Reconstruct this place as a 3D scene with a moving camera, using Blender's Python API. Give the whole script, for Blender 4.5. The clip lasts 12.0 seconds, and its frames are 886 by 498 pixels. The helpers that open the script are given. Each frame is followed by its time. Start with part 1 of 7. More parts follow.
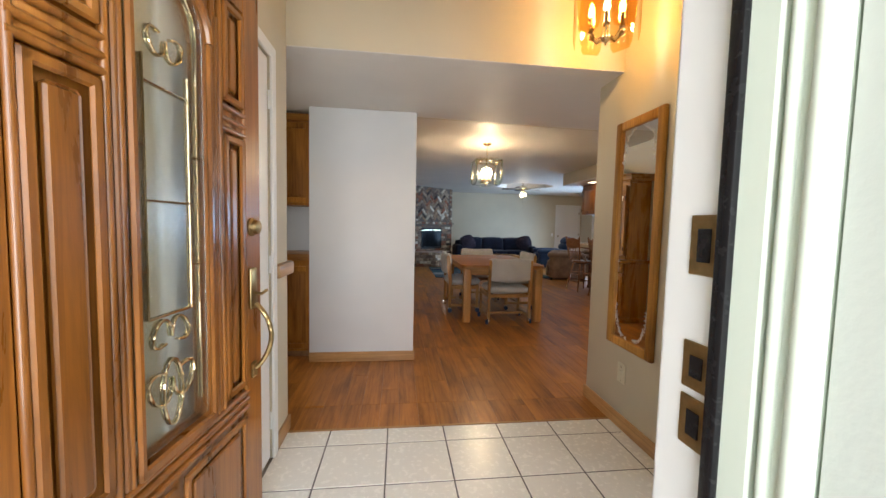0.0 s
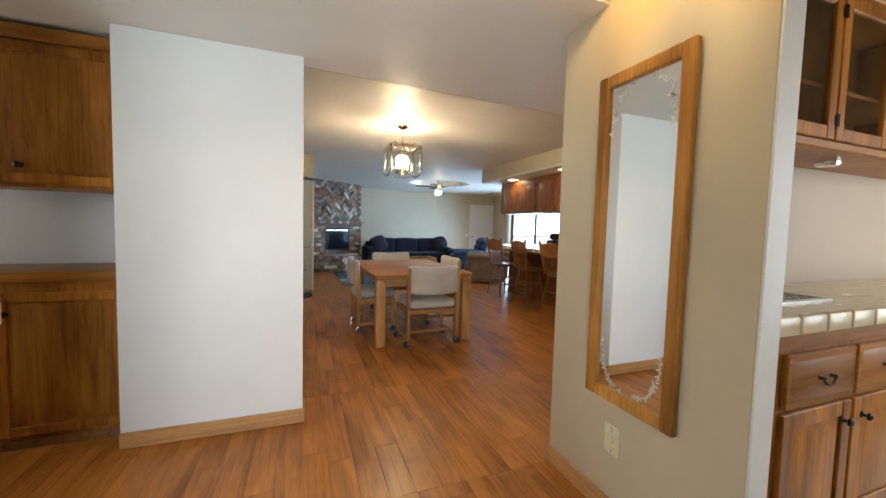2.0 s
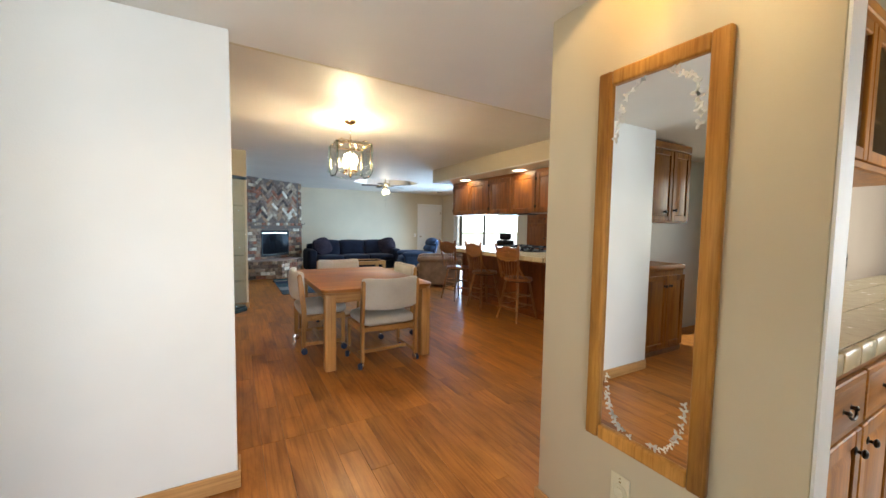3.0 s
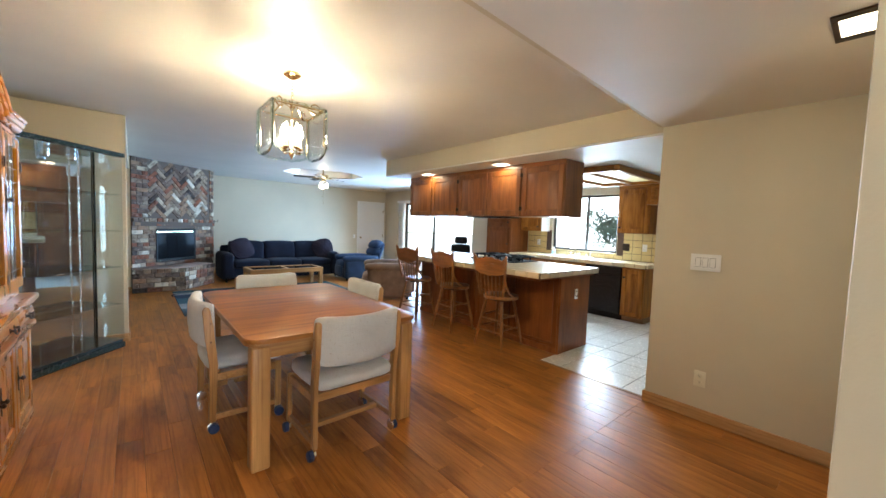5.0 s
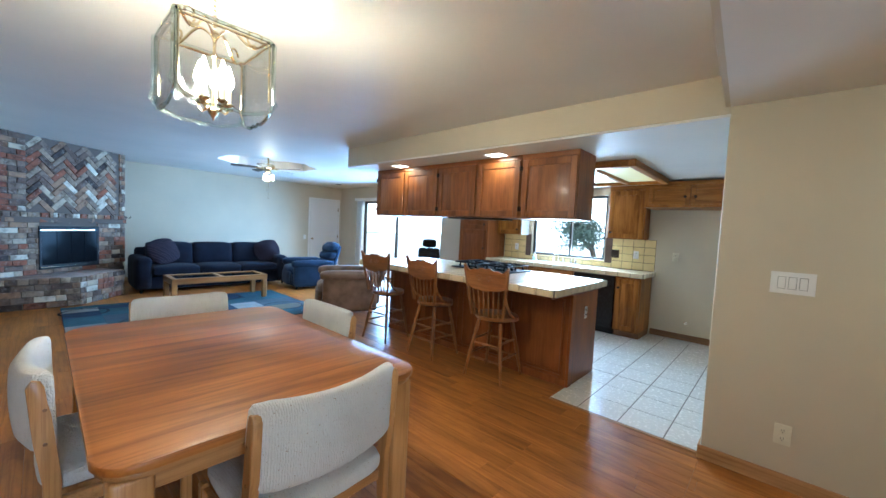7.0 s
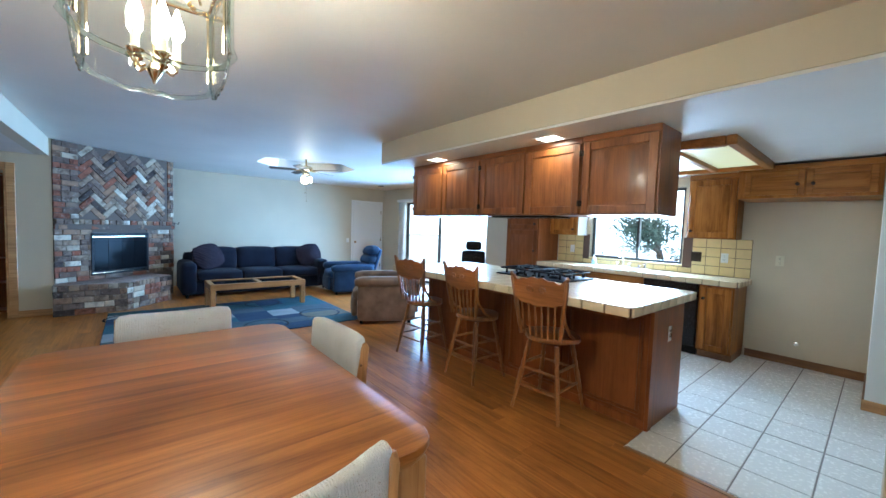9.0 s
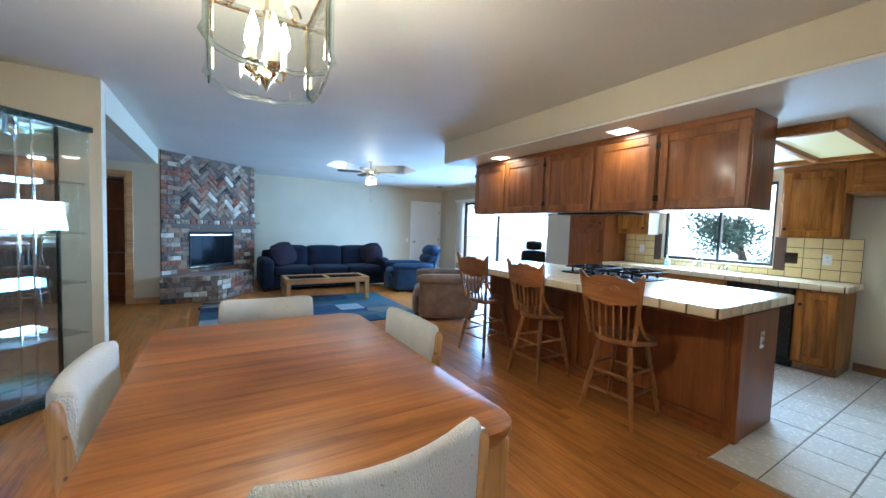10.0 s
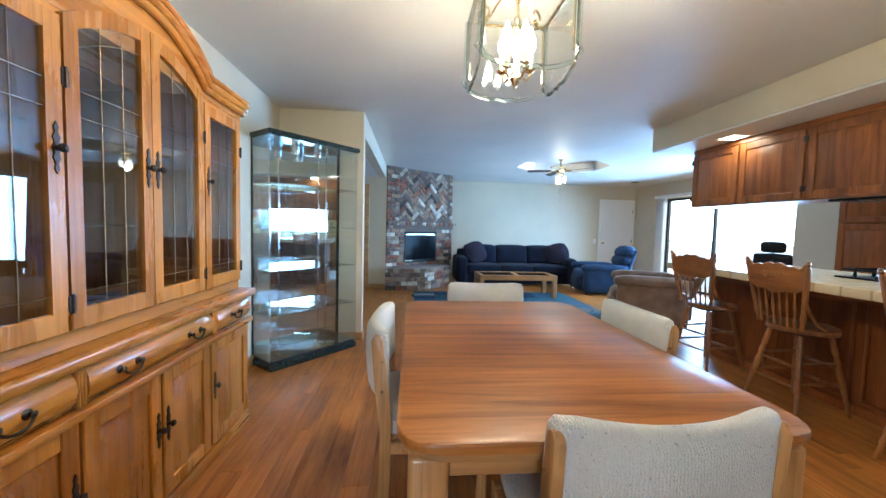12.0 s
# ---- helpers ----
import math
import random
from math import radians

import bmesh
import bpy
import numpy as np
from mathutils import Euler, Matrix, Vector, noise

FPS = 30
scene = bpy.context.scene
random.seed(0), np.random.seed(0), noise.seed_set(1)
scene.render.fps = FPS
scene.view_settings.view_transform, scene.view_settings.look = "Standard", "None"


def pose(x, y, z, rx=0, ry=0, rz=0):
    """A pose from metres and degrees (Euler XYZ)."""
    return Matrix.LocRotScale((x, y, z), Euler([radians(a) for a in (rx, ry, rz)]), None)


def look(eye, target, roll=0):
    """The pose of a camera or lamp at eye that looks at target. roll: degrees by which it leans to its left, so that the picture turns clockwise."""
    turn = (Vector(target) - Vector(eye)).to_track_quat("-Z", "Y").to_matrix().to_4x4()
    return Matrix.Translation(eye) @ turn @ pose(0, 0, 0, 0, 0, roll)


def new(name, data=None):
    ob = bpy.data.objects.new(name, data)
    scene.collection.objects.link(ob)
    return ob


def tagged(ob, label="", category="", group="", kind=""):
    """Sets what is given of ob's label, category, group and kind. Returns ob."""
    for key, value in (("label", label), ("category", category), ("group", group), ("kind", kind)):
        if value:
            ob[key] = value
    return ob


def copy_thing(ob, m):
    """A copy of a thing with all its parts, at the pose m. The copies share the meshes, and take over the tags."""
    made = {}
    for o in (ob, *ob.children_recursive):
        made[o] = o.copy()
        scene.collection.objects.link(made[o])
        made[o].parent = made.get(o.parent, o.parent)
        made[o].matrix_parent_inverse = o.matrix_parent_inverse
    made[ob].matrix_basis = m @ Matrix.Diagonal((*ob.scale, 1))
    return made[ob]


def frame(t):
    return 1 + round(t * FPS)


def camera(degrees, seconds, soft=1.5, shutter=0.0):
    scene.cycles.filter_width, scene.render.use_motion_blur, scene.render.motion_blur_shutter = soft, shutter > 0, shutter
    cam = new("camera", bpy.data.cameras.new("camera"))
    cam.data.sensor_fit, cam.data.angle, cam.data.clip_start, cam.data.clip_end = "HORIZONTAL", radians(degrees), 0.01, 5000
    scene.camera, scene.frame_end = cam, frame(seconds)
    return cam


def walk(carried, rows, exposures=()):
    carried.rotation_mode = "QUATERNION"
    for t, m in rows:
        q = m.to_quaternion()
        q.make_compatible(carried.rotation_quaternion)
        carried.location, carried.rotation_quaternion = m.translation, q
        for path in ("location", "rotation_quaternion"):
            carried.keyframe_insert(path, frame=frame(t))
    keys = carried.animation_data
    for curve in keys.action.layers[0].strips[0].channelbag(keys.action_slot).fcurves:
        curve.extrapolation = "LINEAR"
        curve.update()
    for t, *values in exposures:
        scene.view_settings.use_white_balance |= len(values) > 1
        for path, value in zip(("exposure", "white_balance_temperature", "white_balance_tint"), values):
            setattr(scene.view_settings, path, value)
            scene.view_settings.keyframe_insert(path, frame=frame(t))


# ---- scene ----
cam = camera(100.5, 12.0)
PATH = [
    (0, (0.625, 2.116, 1.249), (0.867, 4.097, 1.12), 1.3),
    (0.5, (0.652, 2.407, 1.232), (1.035, 4.366, 1.106), 1.3),
    (1, (0.699, 2.707, 1.234), (1.155, 4.651, 1.11), 1.3),
    (1.5, (0.733, 2.892, 1.248), (1.263, 4.816, 1.125), 1.4),
    (2, (0.777, 3.043, 1.247), (1.485, 4.91, 1.129), 1.5),
    (2.5, (0.78, 3.186, 1.275), (1.609, 5.002, 1.156), 1.5),
    (2.7, (0.777, 3.268, 1.305), (1.679, 5.049, 1.181), 1.2),
    (4.3, (0.909, 4.155, 1.379), (2.034, 5.805, 1.267), 1.7),
    (4.5, (0.917, 4.312, 1.396), (2.095, 5.924, 1.275), 2.1),
    (5, (0.989, 4.61, 1.386), (2.277, 6.135, 1.264), 2.1),
    (5.5, (1.081, 4.857, 1.366), (2.417, 6.341, 1.255), 2.3),
    (6, (1.122, 5.121, 1.407), (2.532, 6.535, 1.291), 2.2),
    (6.5, (1.235, 5.339, 1.417), (2.719, 6.675, 1.307), 2.2),
    (6.7, (1.266, 5.404, 1.401), (2.745, 6.746, 1.293), 2.7),
    (8.3, (1.826, 5.842, 1.4), (3.264, 7.227, 1.282), 2.0),
    (8.5, (1.822, 5.86, 1.399), (3.228, 7.277, 1.286), 2.1),
    (9, (1.823, 5.858, 1.395), (3.109, 7.386, 1.284), 2.0),
    (9.5, (1.79, 5.874, 1.379), (2.982, 7.476, 1.268), 2.1),
    (10, (1.723, 5.88, 1.349), (2.772, 7.579, 1.237), 2.0),
    (10.5, (1.687, 5.869, 1.33), (2.548, 7.67, 1.215), 1.8),
    (11, (1.623, 5.851, 1.302), (2.253, 7.745, 1.183), 1.7),
    (11.5, (1.526, 5.886, 1.262), (1.951, 7.837, 1.149), 1.7),
    (12, (1.461, 5.867, 1.251), (1.635, 7.856, 1.133), 1.5),
]
walk(cam, [(t, look(eye, target, roll)) for t, eye, target, roll in PATH],
     exposures=[(0.0, -0.79, 6500, 10), (1.2, -0.60, 6400, 7), (2.4, -0.20, 6200, 4), (4.4, 0.08, 7100, 7), (5.0, 0.10, 5900, 4), (5.5, 0.12, 5050, 1), (7.5, 0.09, 4900, 0), (9.4, 0.08, 4880, 0), (10.2, -0.04, 4880, 0), (11.2, -0.18, 5000, 0), (11.6, -0.12, 5050, 0), (12.0, 0.17, 5100, 1)])

# ---- sky, sun, daylight ----
world = bpy.data.worlds.new("world")
scene.world = world
world.use_nodes = True
wnt = world.node_tree
sky = wnt.nodes.new("ShaderNodeTexSky")
sky.sky_type = "NISHITA"
sky.sun_disc = False
sky.sun_elevation, sky.sun_rotation = radians(56), radians(243)
wnt.nodes["Background"].inputs["Strength"].default_value = 0.15
wnt.links.new(sky.outputs[0], wnt.nodes["Background"].inputs[0])


def lamp(name, kind, energy, color, m, **more):
    data = bpy.data.lights.new(name, kind)
    data.energy, data.color = energy, color
    if kind == "AREA":
        data.shape, data.size, data.size_y = "RECTANGLE", more["size"][0], more["size"][1]
        data.spread = radians(more.get("spread", 180))
    elif kind == "SUN":
        data.angle = radians(0.5)
    else:
        data.shadow_soft_size = more.get("soft", 0.03)
    ob = new(name, data)
    ob.matrix_world = m
    return ob


lamp("sun", "SUN", 5.0, (1.0, 0.95, 0.88), look((0, 0, 0), (0.50, 0.25, -0.83)))
# daylight of the sky in the slider, the kitchen window and the front door
lamp("daylight_slider", "AREA", 310, (0.40, 0.65, 1.0), look((7.38, 12.65, 1.05), (3.0, 12.2, 0.75)), size=(2.9, 1.95), spread=125)
lamp("daylight_kitchen_window", "AREA", 105, (0.70, 0.84, 1.0), look((7.40, 8.22, 1.5), (4.5, 7.4, 0.6)), size=(1.2, 0.95), spread=150)
lamp("daylight_front_door", "AREA", 130, (0.93, 0.95, 0.98), look((0.5, 1.2, 1.3), (0.6, 4.5, 1.1)), size=(1.2, 1.9))
# front window out of view, inferred from the brightly lit wet bar
lamp("daylight_front_window", "AREA", 88, (0.92, 0.95, 1.0), look((4.15, 2.55, 1.35), (3.6, 4.5, 1.2)), size=(2.4, 1.4))
# fill lamp in an added, unseen opening, implied by the lit stub wall
lamp("hall_opening_fill", "AREA", 8, (1.0, 0.93, 0.82), look((-2.38, 5.05, 1.48), (4.2, 5.2, 1.6)), size=(0.95, 1.1), spread=120)

# ---- materials ----
def material(name, rough=0.5, metal=0.0, spec=0.5, coat=0.0):
    m = bpy.data.materials.new(name)
    m.use_nodes = True
    b = m.node_tree.nodes["Principled BSDF"]
    b.inputs["Roughness"].default_value = rough
    b.inputs["Metallic"].default_value = metal
    b.inputs["Specular IOR Level"].default_value = spec
    b.inputs["Coat Weight"].default_value = coat
    b.inputs["Coat Roughness"].default_value = 0.15
    return m, m.node_tree, b


def node(nt, kind, **values):
    n = nt.nodes.new(kind)
    for key, v in values.items():
        n.inputs[key.replace("_", " ")].default_value = v
    return n


def ramp(nt, source, stops):
    r = nt.nodes.new("ShaderNodeValToRGB")
    els = r.color_ramp.elements
    while len(els) < len(stops):
        els.new(0.5)
    for e, (p, c) in zip(els, stops):
        e.position, e.color = p, (*c, 1)
    nt.links.new(source, r.inputs[0])
    return r


def coords(nt, scale=(1, 1, 1), shift=False, rot=(0, 0, 0)):
    """Object coordinates in metres; shift moves the pattern for each object."""
    tc = nt.nodes.new("ShaderNodeTexCoord")
    mp = nt.nodes.new("ShaderNodeMapping")
    mp.inputs["Scale"].default_value = scale
    mp.inputs["Rotation"].default_value = rot
    nt.links.new(tc.outputs["Object"], mp.inputs["Vector"])
    if shift:
        oi = nt.nodes.new("ShaderNodeObjectInfo")
        mul = nt.nodes.new("ShaderNodeVectorMath")
        mul.operation = "SCALE"
        mul.inputs[0].default_value = (37, 53, 71)
        nt.links.new(oi.outputs["Random"], mul.inputs["Scale"])
        nt.links.new(mul.outputs[0], mp.inputs["Location"])
    return mp


def bump(nt, b, source, strength, distance=0.002):
    bp = nt.nodes.new("ShaderNodeBump")
    bp.inputs["Strength"].default_value = strength
    bp.inputs["Distance"].default_value = distance
    nt.links.new(source, bp.inputs["Height"])
    nt.links.new(bp.outputs[0], b.inputs["Normal"])


def noise_tex(nt, mp, scale, detail=4, rough=0.55, distort=0.0):
    n = node(nt, "ShaderNodeTexNoise", Scale=scale, Detail=detail, Roughness=rough, Distortion=distort)
    nt.links.new(mp.outputs[0], n.inputs["Vector"])
    return n


def shade(c, k):
    return tuple(min(1, v * k) for v in c)


def paint(name, color, rough=0.6, vary=0.06, grain=140, strength=0.25, blotch=1.3):
    m, nt, b = material(name, rough)
    mp = coords(nt)
    big = noise_tex(nt, mp, blotch, 3)
    r = ramp(nt, big.outputs[0], [(0.3, shade(color, 1 - vary)), (0.7, shade(color, 1 + vary * 0.5))])
    nt.links.new(r.outputs[0], b.inputs["Base Color"])
    fine = noise_tex(nt, mp, grain, 3)
    bump(nt, b, fine.outputs[0], strength, 0.0015)
    return m


def wood(name, light, dark, axis=2, rough=0.35, coat=0.25, scale=1.0, per=True, figure=0.6, spread=(0.86, 1.12), boards=0.0, run=1.1, blot=0.22):
    """Stained wood with the grain along one axis, shifted and tinted from piece to piece."""
    m, nt, b = material(name, rough, coat=coat)
    s = [9 * scale, 9 * scale, 9 * scale]
    s[axis] = run * scale
    mp = coords(nt, tuple(s), shift=per)
    fig = noise_tex(nt, mp, 1.0, 6, 0.66, 0.55)
    mid = tuple((a + c) / 2 for a, c in zip(light, dark))
    r = ramp(nt, fig.outputs[0], [(0.32, dark), (0.46, mid), (0.64, light)])
    s2 = [70 * scale, 70 * scale, 70 * scale]
    s2[axis] = 1.6 * scale
    mp2 = coords(nt, tuple(s2), shift=per)
    pore = noise_tex(nt, mp2, 1.0, 3, 0.7)
    pr = ramp(nt, pore.outputs[0], [(0.36, (0.62, 0.55, 0.5)), (0.52, (1, 1, 1))])
    mix = nt.nodes.new("ShaderNodeMix")
    mix.data_type, mix.blend_type = "RGBA", "MULTIPLY"
    mix.inputs["Factor"].default_value = figure
    nt.links.new(r.outputs[0], mix.inputs["A"])
    nt.links.new(pr.outputs[0], mix.inputs["B"])
    # uneven uptake of the stain
    s3 = [2.6, 2.6, 2.6]
    s3[axis] = 1.5
    cloud = noise_tex(nt, coords(nt, tuple(s3), shift=per), 1.0, 4, 0.6, 0.3)
    cr = ramp(nt, cloud.outputs[0], [(0.34, (1 - blot, 1 - blot * 1.15, 1 - blot * 1.3)), (0.66, (1 + blot * 0.35, 1 + blot * 0.3, 1 + blot * 0.2))])
    stain = nt.nodes.new("ShaderNodeMix")
    stain.data_type, stain.blend_type = "RGBA", "MULTIPLY"
    stain.inputs["Factor"].default_value = 1.0
    nt.links.new(mix.outputs["Result"], stain.inputs["A"])
    nt.links.new(cr.outputs[0], stain.inputs["B"])
    hsv = nt.nodes.new("ShaderNodeHueSaturation")
    if per:
        oi = nt.nodes.new("ShaderNodeObjectInfo")
        mr = nt.nodes.new("ShaderNodeMapRange")
        mr.inputs["To Min"].default_value, mr.inputs["To Max"].default_value = spread
        nt.links.new(oi.outputs["Random"], mr.inputs["Value"])
        nt.links.new(mr.outputs[0], hsv.inputs["Value"])
    nt.links.new(stain.outputs["Result"], hsv.inputs["Color"])
    nt.links.new(hsv.outputs[0], b.inputs["Base Color"])
    if boards:
        # edge-glued boards of that width, each with its own tone and grain
        tc = nt.nodes.new("ShaderNodeTexCoord")
        sep = nt.nodes.new("ShaderNodeSeparateXYZ")
        nt.links.new(tc.outputs["Object"], sep.inputs[0])
        dv = nt.nodes.new("ShaderNodeMath")
        dv.operation, dv.inputs[1].default_value = "DIVIDE", boards
        fl = nt.nodes.new("ShaderNodeMath")
        fl.operation = "FLOOR"
        nt.links.new(sep.outputs["Y"], dv.inputs[0])
        nt.links.new(dv.outputs[0], fl.inputs[0])
        wn = nt.nodes.new("ShaderNodeTexWhiteNoise")
        wn.noise_dimensions = "1D"
        nt.links.new(fl.outputs[0], wn.inputs["W"])
        mb = nt.nodes.new("ShaderNodeMapRange")
        mb.inputs["To Min"].default_value, mb.inputs["To Max"].default_value = 0.80, 1.18
        nt.links.new(wn.outputs["Value"], mb.inputs["Value"])
        nt.links.new(mb.outputs[0], hsv.inputs["Value"])
        sc = nt.nodes.new("ShaderNodeVectorMath")
        sc.operation = "SCALE"
        sc.inputs["Scale"].default_value = 9.0
        nt.links.new(wn.outputs["Color"], sc.inputs[0])
        nt.links.new(sc.outputs[0], mp.inputs["Location"])
    rr = nt.nodes.new("ShaderNodeMapRange")
    rr.inputs["To Min"].default_value, rr.inputs["To Max"].default_value = rough * 0.8, rough * 1.25
    nt.links.new(fig.outputs[0], rr.inputs["Value"])
    nt.links.new(rr.outputs[0], b.inputs["Roughness"])
    bump(nt, b, pore.outputs[0], 0.12, 0.0008)
    return m


def island_wood(name, light, dark, axis, rough, coat, scale, figure):
    """The same wood for joined pieces, varied from island to island."""
    m = wood(name, light, dark, axis, rough, coat, scale, True, figure, (0.94, 1.06), run=1.9, blot=0.12)
    nt = m.node_tree
    for n in list(nt.nodes):
        if n.bl_idname == "ShaderNodeObjectInfo":
            g = nt.nodes.new("ShaderNodeNewGeometry")
            for l in list(n.outputs["Random"].links):
                nt.links.new(g.outputs["Random Per Island"], l.to_socket)
            nt.nodes.remove(n)
    return m


def fabric(name, color, rough=0.95, vary=0.25, weave=260, strength=0.5, dirt=4.0, fleck=None, deep=0.002, sheen=0.2, knit=False):
    m, nt, b = material(name, rough, spec=0.2)
    b.inputs["Sheen Weight"].default_value = sheen
    mp = coords(nt, shift=True)
    big = noise_tex(nt, mp, dirt, 4)
    fine = noise_tex(nt, mp, weave, 2)
    r = ramp(nt, big.outputs[0], [(0.3, shade(color, 1 - vary)), (0.72, shade(color, 1 + vary * 0.4))])
    out = r
    if fleck:
        fr = ramp(nt, noise_tex(nt, mp, 130, 2).outputs[0], [(0.66, (1, 1, 1)), (0.72, fleck)])
        mix = nt.nodes.new("ShaderNodeMix")
        mix.data_type, mix.blend_type = "RGBA", "MULTIPLY"
        mix.inputs["Factor"].default_value = 0.8
        nt.links.new(r.outputs[0], mix.inputs["A"])
        nt.links.new(fr.outputs[0], mix.inputs["B"])
        nt.links.new(mix.outputs["Result"], b.inputs["Base Color"])
    else:
        nt.links.new(out.outputs[0], b.inputs["Base Color"])
    height = fine.outputs[0]
    if knit:
        wv = node(nt, "ShaderNodeTexWave", Scale=42.0, Distortion=7.0, Detail=3.0)
        wv.inputs["Detail Scale"].default_value = 2.5
        nt.links.new(mp.outputs[0], wv.inputs["Vector"])
        ad = nt.nodes.new("ShaderNodeMath")
        ad.operation = "ADD"
        nt.links.new(wv.outputs["Fac"], ad.inputs[0])
        nt.links.new(fine.outputs[0], ad.inputs[1])
        height = ad.outputs[0]
    bump(nt, b, height, strength, deep)
    return m


def plain(name, color, rough=0.4, metal=0.0, vary=0.12, grain=60, strength=0.05, coat=0.0):
    m, nt, b = material(name, rough, metal, coat=coat)
    mp = coords(nt, shift=True)
    n = noise_tex(nt, mp, grain, 3)
    r = ramp(nt, n.outputs[0], [(0.3, shade(color, 1 - vary)), (0.7, color)])
    nt.links.new(r.outputs[0], b.inputs["Base Color"])
    rr = nt.nodes.new("ShaderNodeMapRange")
    rr.inputs["To Min"].default_value, rr.inputs["To Max"].default_value = rough * 0.8, min(1, rough * 1.3)
    nt.links.new(n.outputs[0], rr.inputs["Value"])
    nt.links.new(rr.outputs[0], b.inputs["Roughness"])
    if strength:
        bump(nt, b, n.outputs[0], strength, 0.001)
    return m


def glass(name, color=(1, 1, 1), rough=0.0, ior=1.45):
    m, nt, b = material(name, rough)
    b.inputs["Base Color"].default_value = (*color, 1)
    b.inputs["Transmission Weight"].default_value = 1.0
    b.inputs["IOR"].default_value = ior
    return m


def pane_mat(name, tint=(0.97, 0.985, 0.98), gloss=0.03):
    """Thin flat glass: clear, with a gloss that grows at a slant."""
    m = bpy.data.materials.new(name)
    m.use_nodes = True
    nt = m.node_tree
    nt.nodes.clear()
    out = nt.nodes.new("ShaderNodeOutputMaterial")
    tr = nt.nodes.new("ShaderNodeBsdfTransparent")
    tr.inputs[0].default_value = (*tint, 1)
    gl = nt.nodes.new("ShaderNodeBsdfGlossy")
    gl.inputs["Roughness"].default_value = 0.0
    fr = nt.nodes.new("ShaderNodeLayerWeight")
    fr.inputs["Blend"].default_value = 0.5
    pw = nt.nodes.new("ShaderNodeMath")
    pw.operation = "POWER"
    pw.inputs[1].default_value = 4.0
    ad = nt.nodes.new("ShaderNodeMath")
    ad.operation = "MULTIPLY_ADD"
    ad.inputs[1].default_value, ad.inputs[2].default_value = 0.8, gloss
    ad.use_clamp = True
    nt.links.new(fr.outputs["Facing"], pw.inputs[0])
    mx = nt.nodes.new("ShaderNodeMixShader")
    nt.links.new(pw.outputs[0], ad.inputs[0])
    nt.links.new(ad.outputs[0], mx.inputs[0])
    nt.links.new(tr.outputs[0], mx.inputs[1])
    nt.links.new(gl.outputs[0], mx.inputs[2])
    nt.links.new(mx.outputs[0], out.inputs[0])
    return m


def glow(name, color, strength):
    m, nt, b = material(name, 0.4)
    b.inputs["Base Color"].default_value = (*color, 1)
    b.inputs["Emission Color"].default_value = (*color, 1)
    b.inputs["Emission Strength"].default_value = strength
    return m


TAN = paint("tan_wall_paint", (0.595, 0.53, 0.395), 0.6)
WHITE_WALL = paint("white_wall_paint", (0.77, 0.785, 0.80), 0.5)
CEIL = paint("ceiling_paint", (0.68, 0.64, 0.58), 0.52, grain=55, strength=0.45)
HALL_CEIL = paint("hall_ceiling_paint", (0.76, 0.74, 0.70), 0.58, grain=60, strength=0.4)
WHITE = paint("white_trim_paint", (0.82, 0.82, 0.80), 0.35, vary=0.03, strength=0.05)
OUTER = paint("pale_green_outer_paint", (0.62, 0.68, 0.58), 0.5, vary=0.05, strength=0.1)
TRIM = wood("honey_oak_trim", (0.60, 0.36, 0.15), (0.42, 0.22, 0.08), axis=0, rough=0.4)
TRIM_Y = wood("honey_oak_trim_y", (0.56, 0.33, 0.14), (0.38, 0.20, 0.07), axis=1, rough=0.4)
DARK_TRIM = wood("dark_oak_trim", (0.26, 0.13, 0.05), (0.15, 0.07, 0.03), axis=1, rough=0.4)
PLANK = wood("laminate_plank", (0.53, 0.215, 0.043), (0.25, 0.085, 0.015), axis=1, rough=0.36, coat=0.15, scale=0.75, figure=0.7, spread=(0.92, 1.07), run=1.9, blot=0.12)
PLANK_FIELD = island_wood("laminate_field", (0.53, 0.215, 0.043), (0.25, 0.085, 0.015), 1, 0.36, 0.15, 0.75, 0.7)
CAB = wood("cabinet_oak", (0.47, 0.195, 0.034), (0.18, 0.060, 0.009), axis=2, rough=0.38, coat=0.15)
CAB_H = wood("cabinet_oak_rail", (0.44, 0.190, 0.041), (0.20, 0.074, 0.013), axis=0, rough=0.38, coat=0.15)
CAB_X = wood("cabinet_oak_rail_x", (0.44, 0.190, 0.041), (0.20, 0.074, 0.013), axis=0, rough=0.38, coat=0.15)
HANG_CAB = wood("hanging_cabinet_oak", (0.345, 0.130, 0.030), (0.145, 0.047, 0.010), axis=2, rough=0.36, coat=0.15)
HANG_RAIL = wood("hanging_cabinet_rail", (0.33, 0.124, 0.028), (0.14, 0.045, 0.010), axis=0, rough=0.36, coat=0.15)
BAR_WOOD = wood("peninsula_wood", (0.27, 0.092, 0.026), (0.165, 0.053, 0.015), axis=2, rough=0.35, coat=0.2, figure=0.35)
HUTCH = wood("hutch_oak", (0.58, 0.252, 0.033), (0.35, 0.128, 0.012), axis=2, rough=0.27, coat=0.4)
HUTCH_H = wood("hutch_oak_rail", (0.56, 0.243, 0.031), (0.34, 0.123, 0.011), axis=0, rough=0.27, coat=0.4)
TABLE = wood("table_top_oak", (0.385, 0.150, 0.026), (0.145, 0.047, 0.007), axis=0, rough=0.34, coat=0.0, scale=1.1, figure=0.55, boards=0.118, run=0.9, blot=0.05)
PALE_OAK = wood("pale_oak", (0.52, 0.285, 0.10), (0.34, 0.165, 0.05), axis=2, rough=0.38, coat=0.2)
